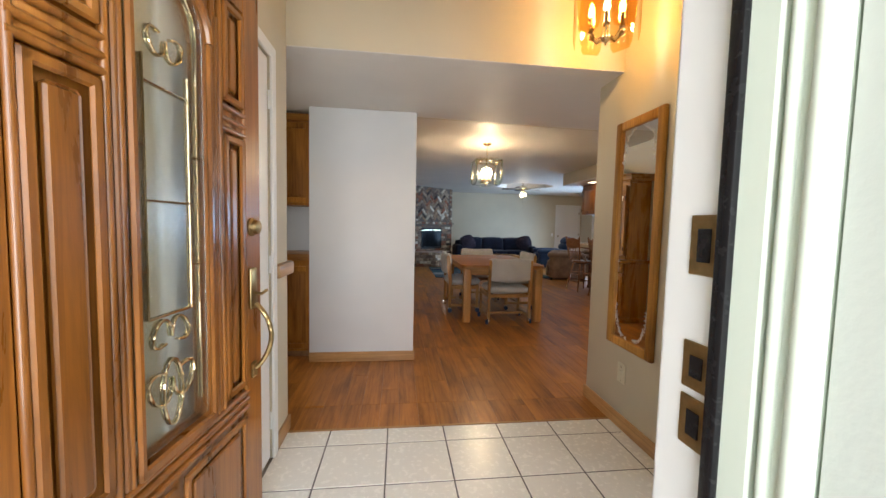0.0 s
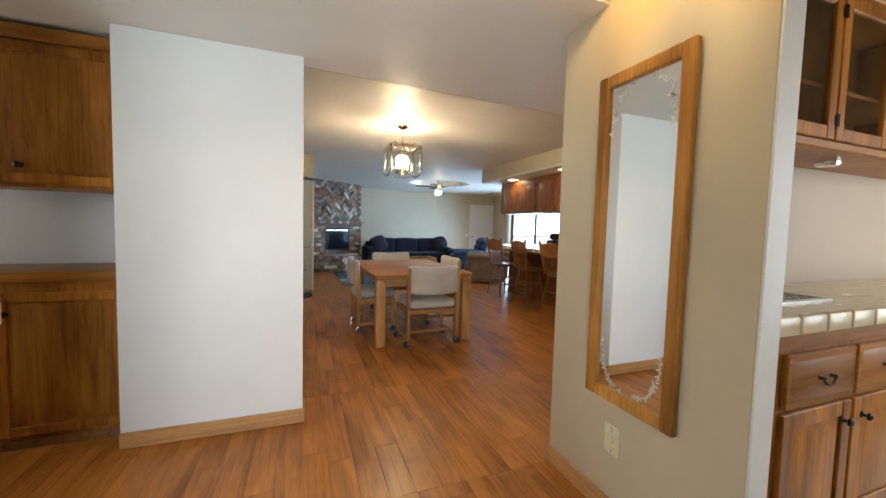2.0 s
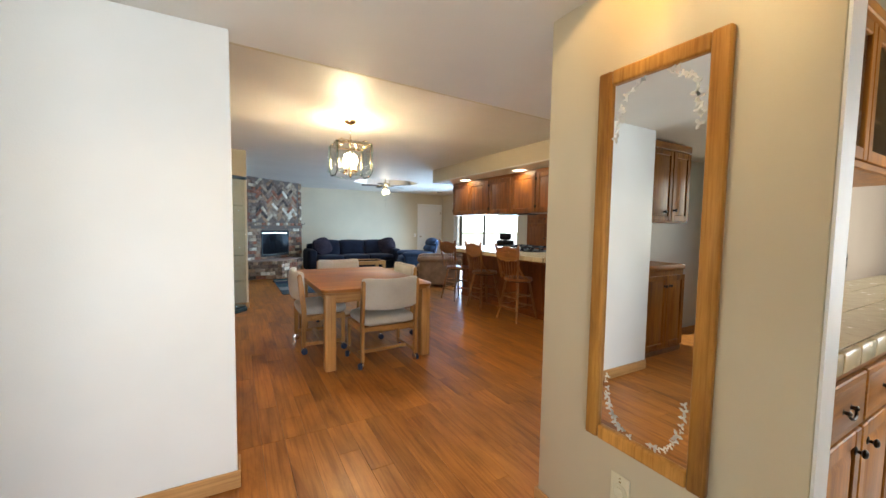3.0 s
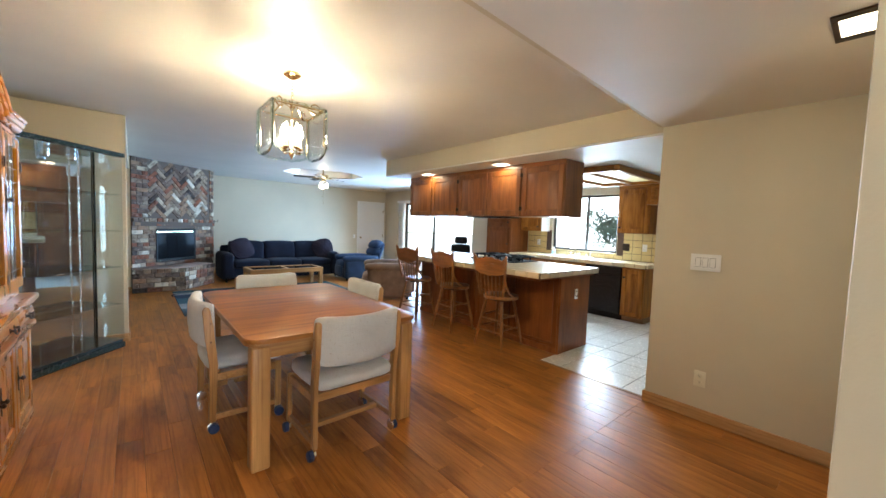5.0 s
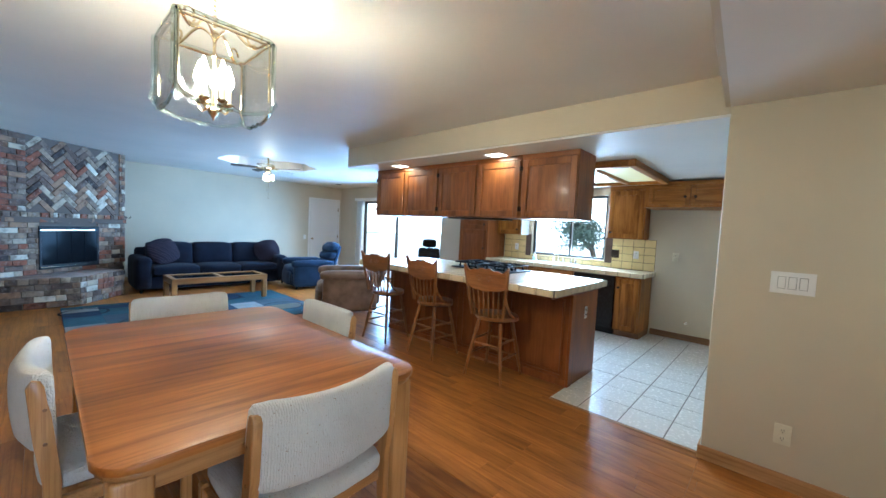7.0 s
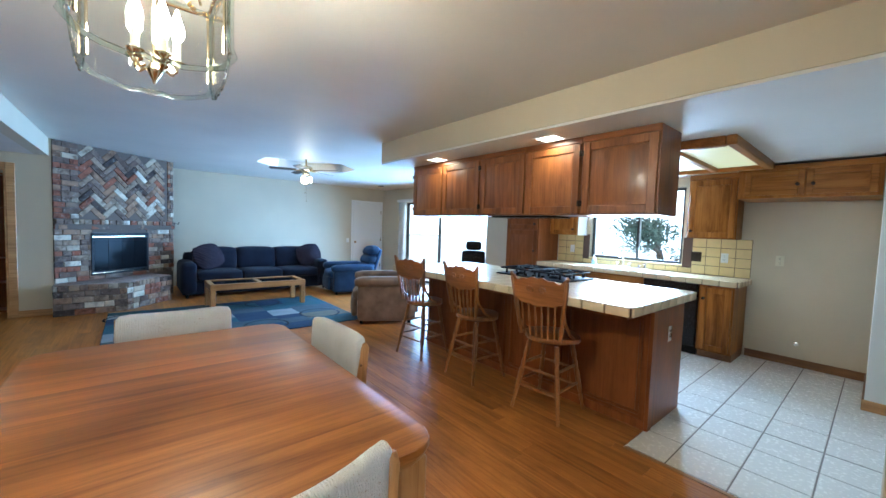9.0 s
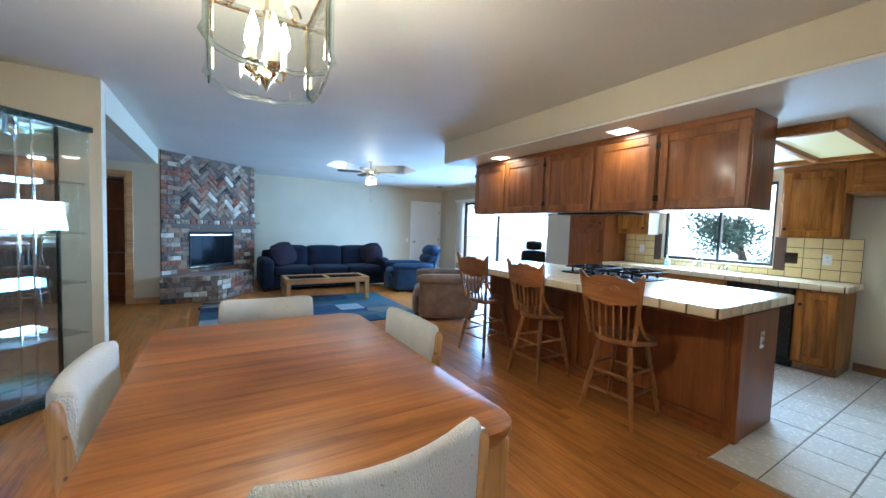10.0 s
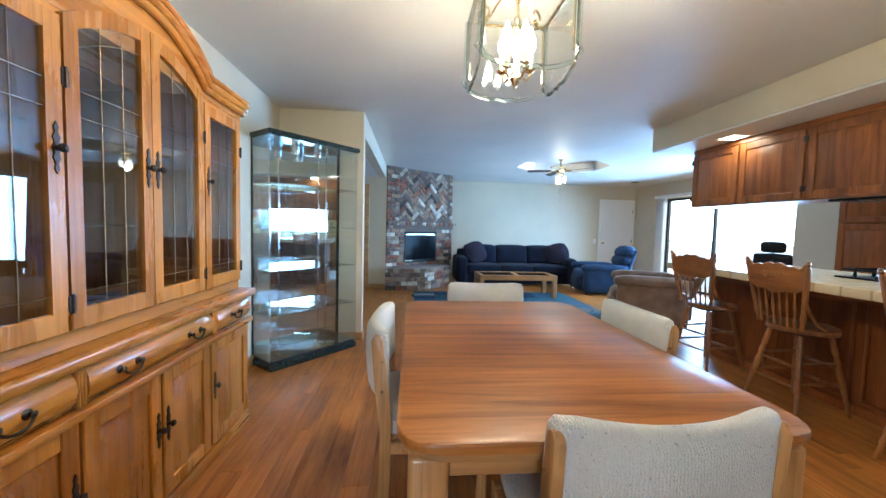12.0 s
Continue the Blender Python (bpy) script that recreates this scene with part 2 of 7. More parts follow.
PALE_OAK_H = wood("pale_oak_rail", (0.49, 0.26, 0.09), (0.33, 0.155, 0.048), axis=0, rough=0.38, coat=0.2)
STOOL_WOOD = wood("stool_oak", (0.40, 0.175, 0.056), (0.19, 0.072, 0.021), axis=2, rough=0.3, coat=0.4)
DOOR_WOOD = wood("front_door_mahogany", (0.36, 0.135, 0.022), (0.13, 0.042, 0.007), axis=2, rough=0.28, coat=0.4)
MIRROR_OAK = wood("mirror_frame_oak", (0.58, 0.30, 0.075), (0.24, 0.095, 0.018), axis=2, rough=0.36, coat=0.2)
for w in (CAB, CAB_H, CAB_X, MIRROR_OAK, BAR_WOOD):
    w.node_tree.nodes["Principled BSDF"].inputs["Specular IOR Level"].default_value = 0.18
    w.node_tree.nodes["Principled BSDF"].inputs["Coat Weight"].default_value = 0.06
for w in (PLANK, PLANK_FIELD):
    w.node_tree.nodes["Principled BSDF"].inputs["Specular IOR Level"].default_value = 0.32
    w.node_tree.nodes["Principled BSDF"].inputs["Coat Weight"].default_value = 0.05
BRASS = plain("aged_brass", (0.40, 0.29, 0.135), 0.33, 1.0, 0.3)
BRIGHT_BRASS = plain("polished_brass", (0.80, 0.68, 0.45), 0.12, 1.0, 0.08)
CHROME = plain("chrome", (0.8, 0.8, 0.8), 0.12, 1.0, 0.05)
BLACK = plain("black_plastic", (0.010, 0.010, 0.011), 0.25)
BLACK.node_tree.nodes["Principled BSDF"].inputs["Specular IOR Level"].default_value = 0.25
DARK_METAL = plain("dark_bronze", (0.06, 0.045, 0.035), 0.35, 0.9, 0.3)
IRON = plain("cast_iron", (0.012, 0.012, 0.015), 0.5, 0.0, 0.3)
IRON.node_tree.nodes["Principled BSDF"].inputs["Specular IOR Level"].default_value = 0.2
IVORY = plain("ivory_plastic", (0.72, 0.68, 0.52), 0.35, vary=0.04)
WHITE_PLASTIC = plain("white_plastic", (0.82, 0.82, 0.80), 0.3, vary=0.03)
CREAM_FABRIC = fabric("cream_tweed", (0.71, 0.70, 0.67), weave=170, strength=1.0, fleck=(0.55, 0.42, 0.28), vary=0.14, deep=0.004, knit=True)
NAVY = fabric("navy_upholstery", (0.011, 0.014, 0.028), vary=0.35, sheen=0.03)
BLUE = fabric("blue_upholstery", (0.026, 0.050, 0.105), vary=0.35, sheen=0.06)
BROWN_FABRIC = fabric("brown_suede", (0.22, 0.135, 0.085), vary=0.35, dirt=7)
def striped(name, color, band, scale):
    """Woven cloth with soft uneven bands."""
    m, nt, b = material(name, 0.95, spec=0.2)
    wv = node(nt, "ShaderNodeTexWave", Scale=scale, Distortion=2.5, Detail=3.0)
    wv.bands_direction = "DIAGONAL"
    mp = coords(nt, shift=True)
    nt.links.new(mp.outputs[0], wv.inputs["Vector"])
    r = ramp(nt, wv.outputs["Fac"], [(0.45, color), (0.62, band), (0.80, color)])
    nt.links.new(r.outputs[0], b.inputs["Base Color"])
    bump(nt, b, noise_tex(nt, mp, 240, 2).outputs[0], 0.5)
    return m


CUSHION = striped("striped_dark_cushion", (0.018, 0.014, 0.024), (0.085, 0.07, 0.09), 5.0)
MIRROR = material("mirror_silver", 0.0, 1.0)[0]
MIRROR.node_tree.nodes["Principled BSDF"].inputs["Base Color"].default_value = (0.86, 0.88, 0.88, 1)
FROST = plain("etched_frost", (0.68, 0.68, 0.66), 0.8)
PANE = pane_mat("clear_pane")
SHELF_GLASS = pane_mat("shelf_glass", (0.84, 0.95, 0.97), 0.16)
CASE_PANE = pane_mat("case_pane", (0.95, 0.98, 0.99), 0.06)
CASE_MIRROR = material("blue_mirror", 0.02, 1.0)[0]
CASE_MIRROR.node_tree.nodes["Principled BSDF"].inputs["Base Color"].default_value = (0.74, 0.86, 0.93, 1)
CASE_MIRROR.node_tree.nodes["Principled BSDF"].inputs["Metallic"].default_value = 0.97
HUTCH_PANE = pane_mat("hutch_pane", (0.94, 0.97, 0.98), 0.10)
HUTCH_MIRROR = material("smoked_mirror", 0.02, 1.0)[0]
HUTCH_MIRROR.node_tree.nodes["Principled BSDF"].inputs["Base Color"].default_value = (0.36, 0.39, 0.42, 1)
LITE = glass("textured_lite", (0.80, 0.85, 0.82), 0.22)
GROUT_F = paint("floor_grout", (0.24, 0.20, 0.16), 0.9, strength=0.4)
GROUT_K = paint("dark_floor_grout", (0.11, 0.10, 0.10), 0.9, strength=0.4)
GROUT_L = paint("kitchen_floor_grout", (0.23, 0.205, 0.18), 0.9, strength=0.4)
LEADING = plain("dark_brass_leading", (0.20, 0.14, 0.075), 0.32, 0.9, 0.3)
GROUT_D = paint("dark_grout", (0.10, 0.06, 0.045), 0.9, strength=0.4)
TILE = plain("white_floor_tile", (0.86, 0.84, 0.79), 0.25, vary=0.04, grain=40, strength=0.04)
CREAM_TILE = plain("cream_counter_tile", (0.70, 0.585, 0.38), 0.24, vary=0.08, grain=22, strength=0.16)
YELLOW_TILE = plain("straw_backsplash_tile", (0.76, 0.60, 0.29), 0.16, vary=0.08, grain=12, strength=0.04)
MORTAR = paint("mortar", (0.115, 0.092, 0.076), 0.95, strength=0.6)
SOOT = paint("dark_firebox", (0.02, 0.019, 0.018), 0.8)
TEAL_BLACK = plain("black_green_laminate", (0.012, 0.028, 0.028), 0.25)

# ---- mesh helpers ----
def bm_new():
    return bmesh.new()


def box(bm, x0, y0, z0, x1, y1, z1, bevel=0.0, m=None, seg=1):
    r = bmesh.ops.create_cube(bm, size=1.0)
    vs = r["verts"]
    mat = Matrix.Translation(((x0 + x1) / 2, (y0 + y1) / 2, (z0 + z1) / 2)) @ Matrix.Diagonal((abs(x1 - x0), abs(y1 - y0), abs(z1 - z0), 1))
    bmesh.ops.transform(bm, matrix=mat, verts=vs)
    if bevel > 0:
        edges = list({e for v in vs for e in v.link_edges})
        r = bmesh.ops.bevel(bm, geom=edges, offset=bevel, segments=seg, affect="EDGES", profile=0.5)
        vs = list({v for f in r["faces"] for v in f.verts} | {v for v in vs if v.is_valid})
    if m is not None:
        bmesh.ops.transform(bm, matrix=m, verts=vs)
    return vs


def rod(bm, p0, p1, r0, r1=None, seg=10):
    p0, p1 = Vector(p0), Vector(p1)
    d = p1 - p0
    r1 = r0 if r1 is None else r1
    r = bmesh.ops.create_cone(bm, cap_ends=True, segments=seg, radius1=r0, radius2=r1, depth=d.length)
    m = Matrix.Translation((p0 + p1) / 2) @ d.to_track_quat("Z", "Y").to_matrix().to_4x4()
    bmesh.ops.transform(bm, matrix=m, verts=r["verts"])
    return r["verts"]


def lathe(bm, profile, m=None, seg=16):
    """Turned shape from (radius, height) pairs."""
    rings = []
    for r, h in profile:
        rings.append([bm.verts.new((max(r, 1e-4) * math.cos(2 * math.pi * k / seg), max(r, 1e-4) * math.sin(2 * math.pi * k / seg), h)) for k in range(seg)])
    for a, c in zip(rings, rings[1:]):
        for k in range(seg):
            bm.faces.new((a[k], a[(k + 1) % seg], c[(k + 1) % seg], c[k]))
    bm.faces.new(list(reversed(rings[0])))
    bm.faces.new(rings[-1])
    vs = [v for ring in rings for v in ring]
    if m is not None:
        bmesh.ops.transform(bm, matrix=m, verts=vs)
    return vs


def turned(bm, p0, p1, profile, seg=10):
    """Lathe between two points; profile heights run 0 to 1."""
    p0, p1 = Vector(p0), Vector(p1)
    d = p1 - p0
    m = Matrix.Translation(p0) @ d.to_track_quat("Z", "Y").to_matrix().to_4x4()
    lathe(bm, [(r, h * d.length) for r, h in profile], m, seg)


def tube(bm, pts, r, seg=8):
    pts = [Vector(p) for p in pts]
    rings = []
    up = Vector((0.123, 0.31, 0.94)).normalized()
    for k, p in enumerate(pts):
        t = (pts[min(k + 1, len(pts) - 1)] - pts[max(k - 1, 0)]).normalized()
        a = t.cross(up)
        if a.length < 0.05:
            a = t.cross(Vector((1, 0, 0)))
        a.normalize()
        c = t.cross(a)
        rings.append([bm.verts.new(p + r * (math.cos(2 * math.pi * j / seg) * a + math.sin(2 * math.pi * j / seg) * c)) for j in range(seg)])
    for a, c in zip(rings, rings[1:]):
        for j in range(seg):
            bm.faces.new((a[j], a[(j + 1) % seg], c[(j + 1) % seg], c[j]))
    bm.faces.new(list(reversed(rings[0])))
    bm.faces.new(rings[-1])


def prism(bm, poly, d0, d1, m=None, bevel=0.0):
    """Extrudes a polygon in x, y from z = d0 to d1."""
    a = [bm.verts.new((x, y, d0)) for x, y in poly]
    c = [bm.verts.new((x, y, d1)) for x, y in poly]
    n = len(poly)
    fs = [bm.faces.new(list(reversed(a))), bm.faces.new(c)]
    for k in range(n):
        fs.append(bm.faces.new((a[k], a[(k + 1) % n], c[(k + 1) % n], c[k])))
    vs = a + c
    if bevel > 0:
        es = list({e for f in fs[:2] for e in f.edges})
        r = bmesh.ops.bevel(bm, geom=es, offset=bevel, segments=2, affect="EDGES", profile=0.5)
        vs = list({v for f in r["faces"] for v in f.verts} | {v for v in vs if v.is_valid})
    if m is not None:
        bmesh.ops.transform(bm, matrix=m, verts=vs)
    return vs


def ball(bm, c, r, seg=12, squash=(1, 1, 1)):
    q = bmesh.ops.create_uvsphere(bm, u_segments=seg, v_segments=max(6, seg // 2), radius=r)
    bmesh.ops.transform(bm, matrix=Matrix.Translation(c) @ Matrix.Diagonal((*squash, 1)), verts=q["verts"])
    return q["verts"]


def pad(bm, x0, y0, z0, x1, y1, z1, r, puff=0.0, m=None, seg=3, cuts=5):
    """An upholstered block: rounded edges, with bulging faces."""
    tmp = bmesh.new()
    box(tmp, x0, y0, z0, x1, y1, z1)
    bmesh.ops.subdivide_edges(tmp, edges=tmp.edges[:], cuts=cuts, use_grid_fill=True)
    c = Vector(((x0 + x1) / 2, (y0 + y1) / 2, (z0 + z1) / 2))
    h = Vector((abs(x1 - x0) / 2, abs(y1 - y0) / 2, abs(z1 - z0) / 2))
    r = min(r, *h)
    for v in tmp.verts:
        d = v.co - c
        core = Vector([max(-h[k] + r, min(h[k] - r, d[k])) for k in range(3)])
        off = d - core
        if off.length > 1e-6:
            off = off.normalized() * r
        p = core + off
        n = [abs(d[k]) / h[k] for k in range(3)]
        for k in range(3):
            if n[k] > 0.99:
                i, j = (k + 1) % 3, (k + 2) % 3
                bulge = (1 - min(1, n[i]) ** 2) * (1 - min(1, n[j]) ** 2)
                p[k] += math.copysign(puff * bulge, d[k])
        v.co = c + p
    if m is not None:
        bmesh.ops.transform(tmp, matrix=m, verts=tmp.verts[:])
    me = bpy.data.meshes.new("tmp")
    tmp.to_mesh(me)
    tmp.free()
    bm.from_mesh(me)
    bpy.data.meshes.remove(me)


def smooth(bm, angle=35):
    bmesh.ops.recalc_face_normals(bm, faces=bm.faces[:])
    lim = radians(angle)
    for f in bm.faces:
        f.smooth = True
    for e in bm.edges:
        e.smooth = len(e.link_faces) == 2 and e.calc_face_angle(0.0) < lim


def mesh(name, bm, mat, angle=35):
    smooth(bm, angle)
    me = bpy.data.meshes.new(name)
    bm.to_mesh(me)
    bm.free()
    me.materials.append(mat)
    return me


def part(name, bm, mat, parent=None, label="", angle=35):
    ob = new(name, mesh(name, bm, mat, angle))
    if parent is not None:
        ob.parent = parent
        ob.matrix_parent_inverse = parent.matrix_basis.inverted()
    if label:
        ob["label"] = label
    return ob


def thing(name, label, category, at=(0, 0, 0), turn=0.0, group=""):
    """An Empty at the thing's base; its parts are built in local metres by sub()."""
    ob = new(name)
    ob.empty_display_size = 0.1
    ob.matrix_basis = Matrix.Translation(at) @ Matrix.Rotation(radians(turn), 4, "Z")
    return tagged(ob, label, category, group)


def sub(name, bm, mat, parent, label="", angle=35, at=None):
    """A part in its parent's own coordinates."""
    ob = new(name, mesh(name, bm, mat, angle))
    ob.parent = parent
    if at is not None:
        ob.matrix_basis = at
    if label:
        ob["label"] = label
    return ob


def structure(name, bm, mat, label, category="wall"):
    return tagged(part(name, bm, mat), label, category, kind="structure")


def blk(*dims, bevel=0.0, seg=1):
    bm = bm_new()
    box(bm, *dims, bevel=bevel, seg=seg)
    return bm

# ---- the large structure ----
C, HC, KC = 2.44, 2.24, 2.18           # ceilings: rooms, hall, kitchen
XW = 7.45                              # outer wall with the slider and the kitchen window
YF = 15.3                              # far living room wall


def wall_with_holes(name, axis, at, thick, a0, a1, z0, z1, holes, mat, label):
    """An upright wall along x or y with rectangular openings cut through it. axis: the wall's normal."""
    bm = bm_new()
    cuts = sorted({a0, a1, *[h[0] for h in holes], *[h[1] for h in holes]})

    def put(u0, u1, w0, w1):
        if w1 - w0 < 1e-6:
            return
        if axis == "x":
            box(bm, at, u0, w0, at + thick, u1, w1)
        else:
            box(bm, u0, at, w0, u1, at + thick, w1)
    for u0, u1 in zip(cuts, cuts[1:]):
        spans = sorted([(h[2], h[3]) for h in holes if h[0] <= u0 + 1e-6 and h[1] >= u1 - 1e-6])
        z = z0
        for s0, s1 in spans:
            put(u0, u1, z, s0)
            z = s1
        put(u0, u1, z, z1)
    bmesh.ops.remove_doubles(bm, verts=bm.verts[:], dist=1e-5)
    return structure(name, bm, mat, label)


# sub-floor under planks and tiles
structure("floor", blk(-2.5, 2.3, -0.12, 7.6, 15.45, -0.012), GROUT_F, "dark sub-floor under laminate planks and tiles", "floor")
# ground outside
structure("ground", blk(-60, -60, -0.3, 120, 80, -0.16), paint("dry_lawn", (0.16, 0.20, 0.07), 0.9, vary=0.4, blotch=0.6), "grassy ground outside the house", "ground")
structure("porch_slab", blk(-1.5, 0.2, -0.158, 3.0, 2.28, -0.02), paint("porch_concrete", (0.42, 0.40, 0.37), 0.85, vary=0.2), "grey concrete porch slab", "pavement")
# pale colour, run out to the backdrop, stands in for overexposed ground
structure("patio_slab", blk(7.62, -20.0, -0.158, 57, 60, -0.05), paint("whitened_concrete", (0.66, 0.64, 0.61), 0.85, vary=0.2), "concrete yard outside the slider, paled to look overexposed", "pavement")

# front wall with the entrance
wall_with_holes("wall_front", "y", 2.40, 0.22, -2.5, 7.45, -0.12, 3.7, [(-0.04, 1.065, -0.12, 2.13), (2.9, 5.4, 0.6, 2.1)], TAN, "tan painted front wall around the entrance door")
# foyer: left wall with closet door opening, right stub wall with the mirror
wall_with_holes("wall_foyer_left", "x", -0.16, 0.14, 2.62, 4.36, 0, 3.7, [(3.25, 4.08, 0, 2.06)], TAN, "tan painted foyer wall beside the closet door")
structure("wall_mirror", blk(2.03, 3.716, 0, 2.13, 4.643, 3.7, bevel=0.006, seg=2), TAN, "tan painted stub wall that carries the mirror")
# white slab paints the daylight on the end of the tan wall
structure("wall_daylit_end", blk(2.032, 3.708, 0, 2.128, 3.715, 3.69), WHITE_WALL, "white end of the stub wall, lightened for front daylight")
structure("wall_wet_bar", blk(2.13, 4.45, 0, 7.45, 4.63, 3.7), TAN, "tan wall behind the wet bar cabinets")
# darker taupe puts the shade under the wet bar cabinets into the wall
structure("wall_bar_backing", blk(2.132, 4.262, 0.0, 7.4, 4.4485, 2.32), paint("shaded_bar_taupe", (0.37, 0.29, 0.215), 0.6), "taupe wall behind the wet bar, with shade in its colour")
structure("wall_hall_header", blk(-2.5, 4.36, HC + 0.005, 2.03, 4.46, 3.7), TAN, "tan drop from the tall foyer to the hall ceiling")
structure("ceiling_foyer", blk(-2.5, 2.62, 3.7, 7.45, 4.63, 3.8), HALL_CEIL, "tall white foyer ceiling", "ceiling")
bm = bm_new()
prism(bm, [(-2.5, 4.46), (4.24, 4.46), (4.24, 5.79), (0.775, 5.60), (-0.15, 5.60), (-0.15, 5.70), (-2.5, 5.70)], HC, HC + 0.12)
structure("ceiling_hall", bm, HALL_CEIL, "low flat off-white hall ceiling", "ceiling")
structure("ceiling_hall_left", blk(-2.5, 5.701, HC, -0.15, 6.2, HC + 0.12), HALL_CEIL, "low off-white ceiling over the hall cabinets", "ceiling")
structure("ceiling_hall_edge", blk(-2.5, 4.36, HC, 2.03, 4.459, HC + 0.004), HALL_CEIL, "underside of the drop over the hall", "ceiling")
# hole added for the fill lamp at the end of the hall
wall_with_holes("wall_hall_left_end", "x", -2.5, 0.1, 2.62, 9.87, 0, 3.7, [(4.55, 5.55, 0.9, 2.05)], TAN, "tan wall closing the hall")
# unseen slab and wall strips added to keep sunlight from leaking in
structure("roof", blk(-2.7, 2.3, 3.85, 7.8, 15.6, 3.95), GROUT_F, "unseen flat dark slab over the house that blocks sunlight", "roof")
structure("wall_side_sun_block", blk(-2.62, 2.3, 2.4, -2.51, 15.5, 3.84), TAN, "unseen wall strip under the roof that blocks sunlight")
structure("wall_rear_sun_block", blk(-2.5, YF + 0.13, 2.4, 7.6, YF + 0.2, 3.84), TAN, "unseen wall strip under the roof that blocks sunlight")
structure("wall_white_block", blk(-0.15, 5.455, 0, 0.775, 5.60, HC, bevel=0.008, seg=2), WHITE_WALL, "white painted wall block in the hall")
structure("wall_white_return", blk(-0.15, 5.60, 0, -0.05, 6.2, HC), WHITE_WALL, "return of the white wall beside the hall cabinets")
structure("wall_niche_back", blk(-2.4, 6.1, 0, -0.15, 6.2, HC), WHITE_WALL, "white wall behind the hall cabinets")
# dining room
structure("wall_dining_left", blk(-0.05, 5.602, 0, 0.085, 9.87, C), TAN, "tan dining room wall behind the hutch")
structure("wall_dining_front", blk(0.085, 5.602, 0, 0.765, 5.66, HC + 0.001), TAN, "back of the white wall block")
bm = bm_new()
prism(bm, [(-0.05, 5.6005), (0.775, 5.6005), (4.24, 5.7905), (4.24, 5.815), (0.775, 5.63), (-0.05, 5.63)], HC + 0.002, C + 0.1)
structure("wall_dining_drop", bm, TAN, "small drop between dining and hall ceilings", "wall")
structure("wall_dining_end", blk(-2.4, 9.87, 0, 0.945, 10.0, C, bevel=0.008, seg=2), TAN, "tan dining room end wall beside the living room")
structure("wall_living_header", blk(0.81, 10.0, 2.20, 0.945, 13.249, C), TAN, "header over the opening to the bedroom hall")
structure("ceiling_bedroom_hall", blk(-2.4, 10.0, 2.20, 0.81, 13.25, 2.3), CEIL, "low ceiling of the bedroom hall", "ceiling")
wall_with_holes("wall_bedroom_hall", "y", 13.25, 0.12, -2.4, 0.965, 0, C, [(-0.15, 0.55, 0, 1.98)], TAN, "tan wall with a wood-framed opening")
structure("wall_bedroom_hall_end", blk(-2.5, 9.87, 0, -2.4, 15.4, C), TAN, "tan wall closing the bedroom hall")
structure("wall_beyond_opening", blk(-2.4, 14.6, 0, 1.0, 14.7, C), TAN, "tan wall beyond the framed opening")
# main ceiling with the eight-sided recess
OCT = (4.25, 12.62, 0.86, 0.16)


def main_ceiling():
    bm = bm_new()
    ox, oy, r, h = OCT
    n = 8
    ring = [(ox + r * math.cos(2 * math.pi * (k + 0.5) / n), oy + r * 0.86 * math.sin(2 * math.pi * (k + 0.5) / n)) for k in range(n)]
    x0, y0, x1, y1 = 0.0, 5.56, XW, YF
    # flat strips round the hole's bounding square, then the corner triangles
    bx0, bx1 = ox - r, ox + r
    by0, by1 = oy - r, oy + r
    low = C
    for a in ((x0, y0, x1, by0), (x0, by1, x1, y1), (x0, by0, bx0, by1), (bx1, by0, x1, by1)):
        box(bm, a[0], a[1], low, a[2], a[3], low + 0.02)
    sq = []
    for x, y in ring:
        k = 1 / max(abs(x - ox) / r, abs(y - oy) / r)
        sq.append((ox + (x - ox) * k, oy + (y - oy) * k))
    for k in range(n):
        j = (k + 1) % n
        pts = [ring[k], ring[j], sq[j], sq[k]]
        if abs(sq[j][0] - sq[k][0]) > 1e-6 and abs(sq[j][1] - sq[k][1]) > 1e-6:
            cx = bx1 if sq[j][0] + sq[k][0] > 2 * ox else bx0
            cy = by1 if sq[j][1] + sq[k][1] > 2 * oy else by0
            pts = [ring[k], ring[j], sq[j], (cx, cy), sq[k]]
        v = [bm.verts.new((x, y, low)) for x, y in pts]
        bm.faces.new(v)
        a = [bm.verts.new((*ring[i], low)) for i in (k, j)] + [bm.verts.new((ox + (ring[i][0] - ox) * 0.93, oy + (ring[i][1] - oy) * 0.93, low + h)) for i in (j, k)]
        bm.faces.new(a)
    bm.faces.new([bm.verts.new((ox + (x - ox) * 0.93, oy + (y - oy) * 0.93, low + h)) for x, y in ring])
    box(bm, x0, y0, low + h + 0.02, x1, y1, low + h + 0.08)
    return bm


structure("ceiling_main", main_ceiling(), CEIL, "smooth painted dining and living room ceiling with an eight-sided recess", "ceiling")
# living room
structure("wall_far", blk(-2.4, YF, 0, 7.45, YF + 0.12, C + 0.2), TAN, "tan far wall of the living room")
wall_with_holes("wall_window", "x", XW, 0.15, 2.62, YF + 0.12, -0.12, 3.7, [(11.15, 14.15, 0.0, 2.05), (7.57, 8.87, 1.02, 2.06)], TAN, "tan outer wall with the sliding door and the kitchen window")
# kitchen soffit and ceiling
structure("soffit", blk(4.24, 5.79, KC + 0.02, 4.34, 10.0, C), TAN, "tan soffit face over the peninsula")
structure("soffit_fill", blk(4.243, 5.741, HC + 0.081, 4.34, 5.789, C), TAN, "tan wall over the stub wall")
structure("soffit_end", blk(4.34, 9.9, KC + 0.02, 7.45, 10.0, C), TAN, "end of the dropped kitchen ceiling")
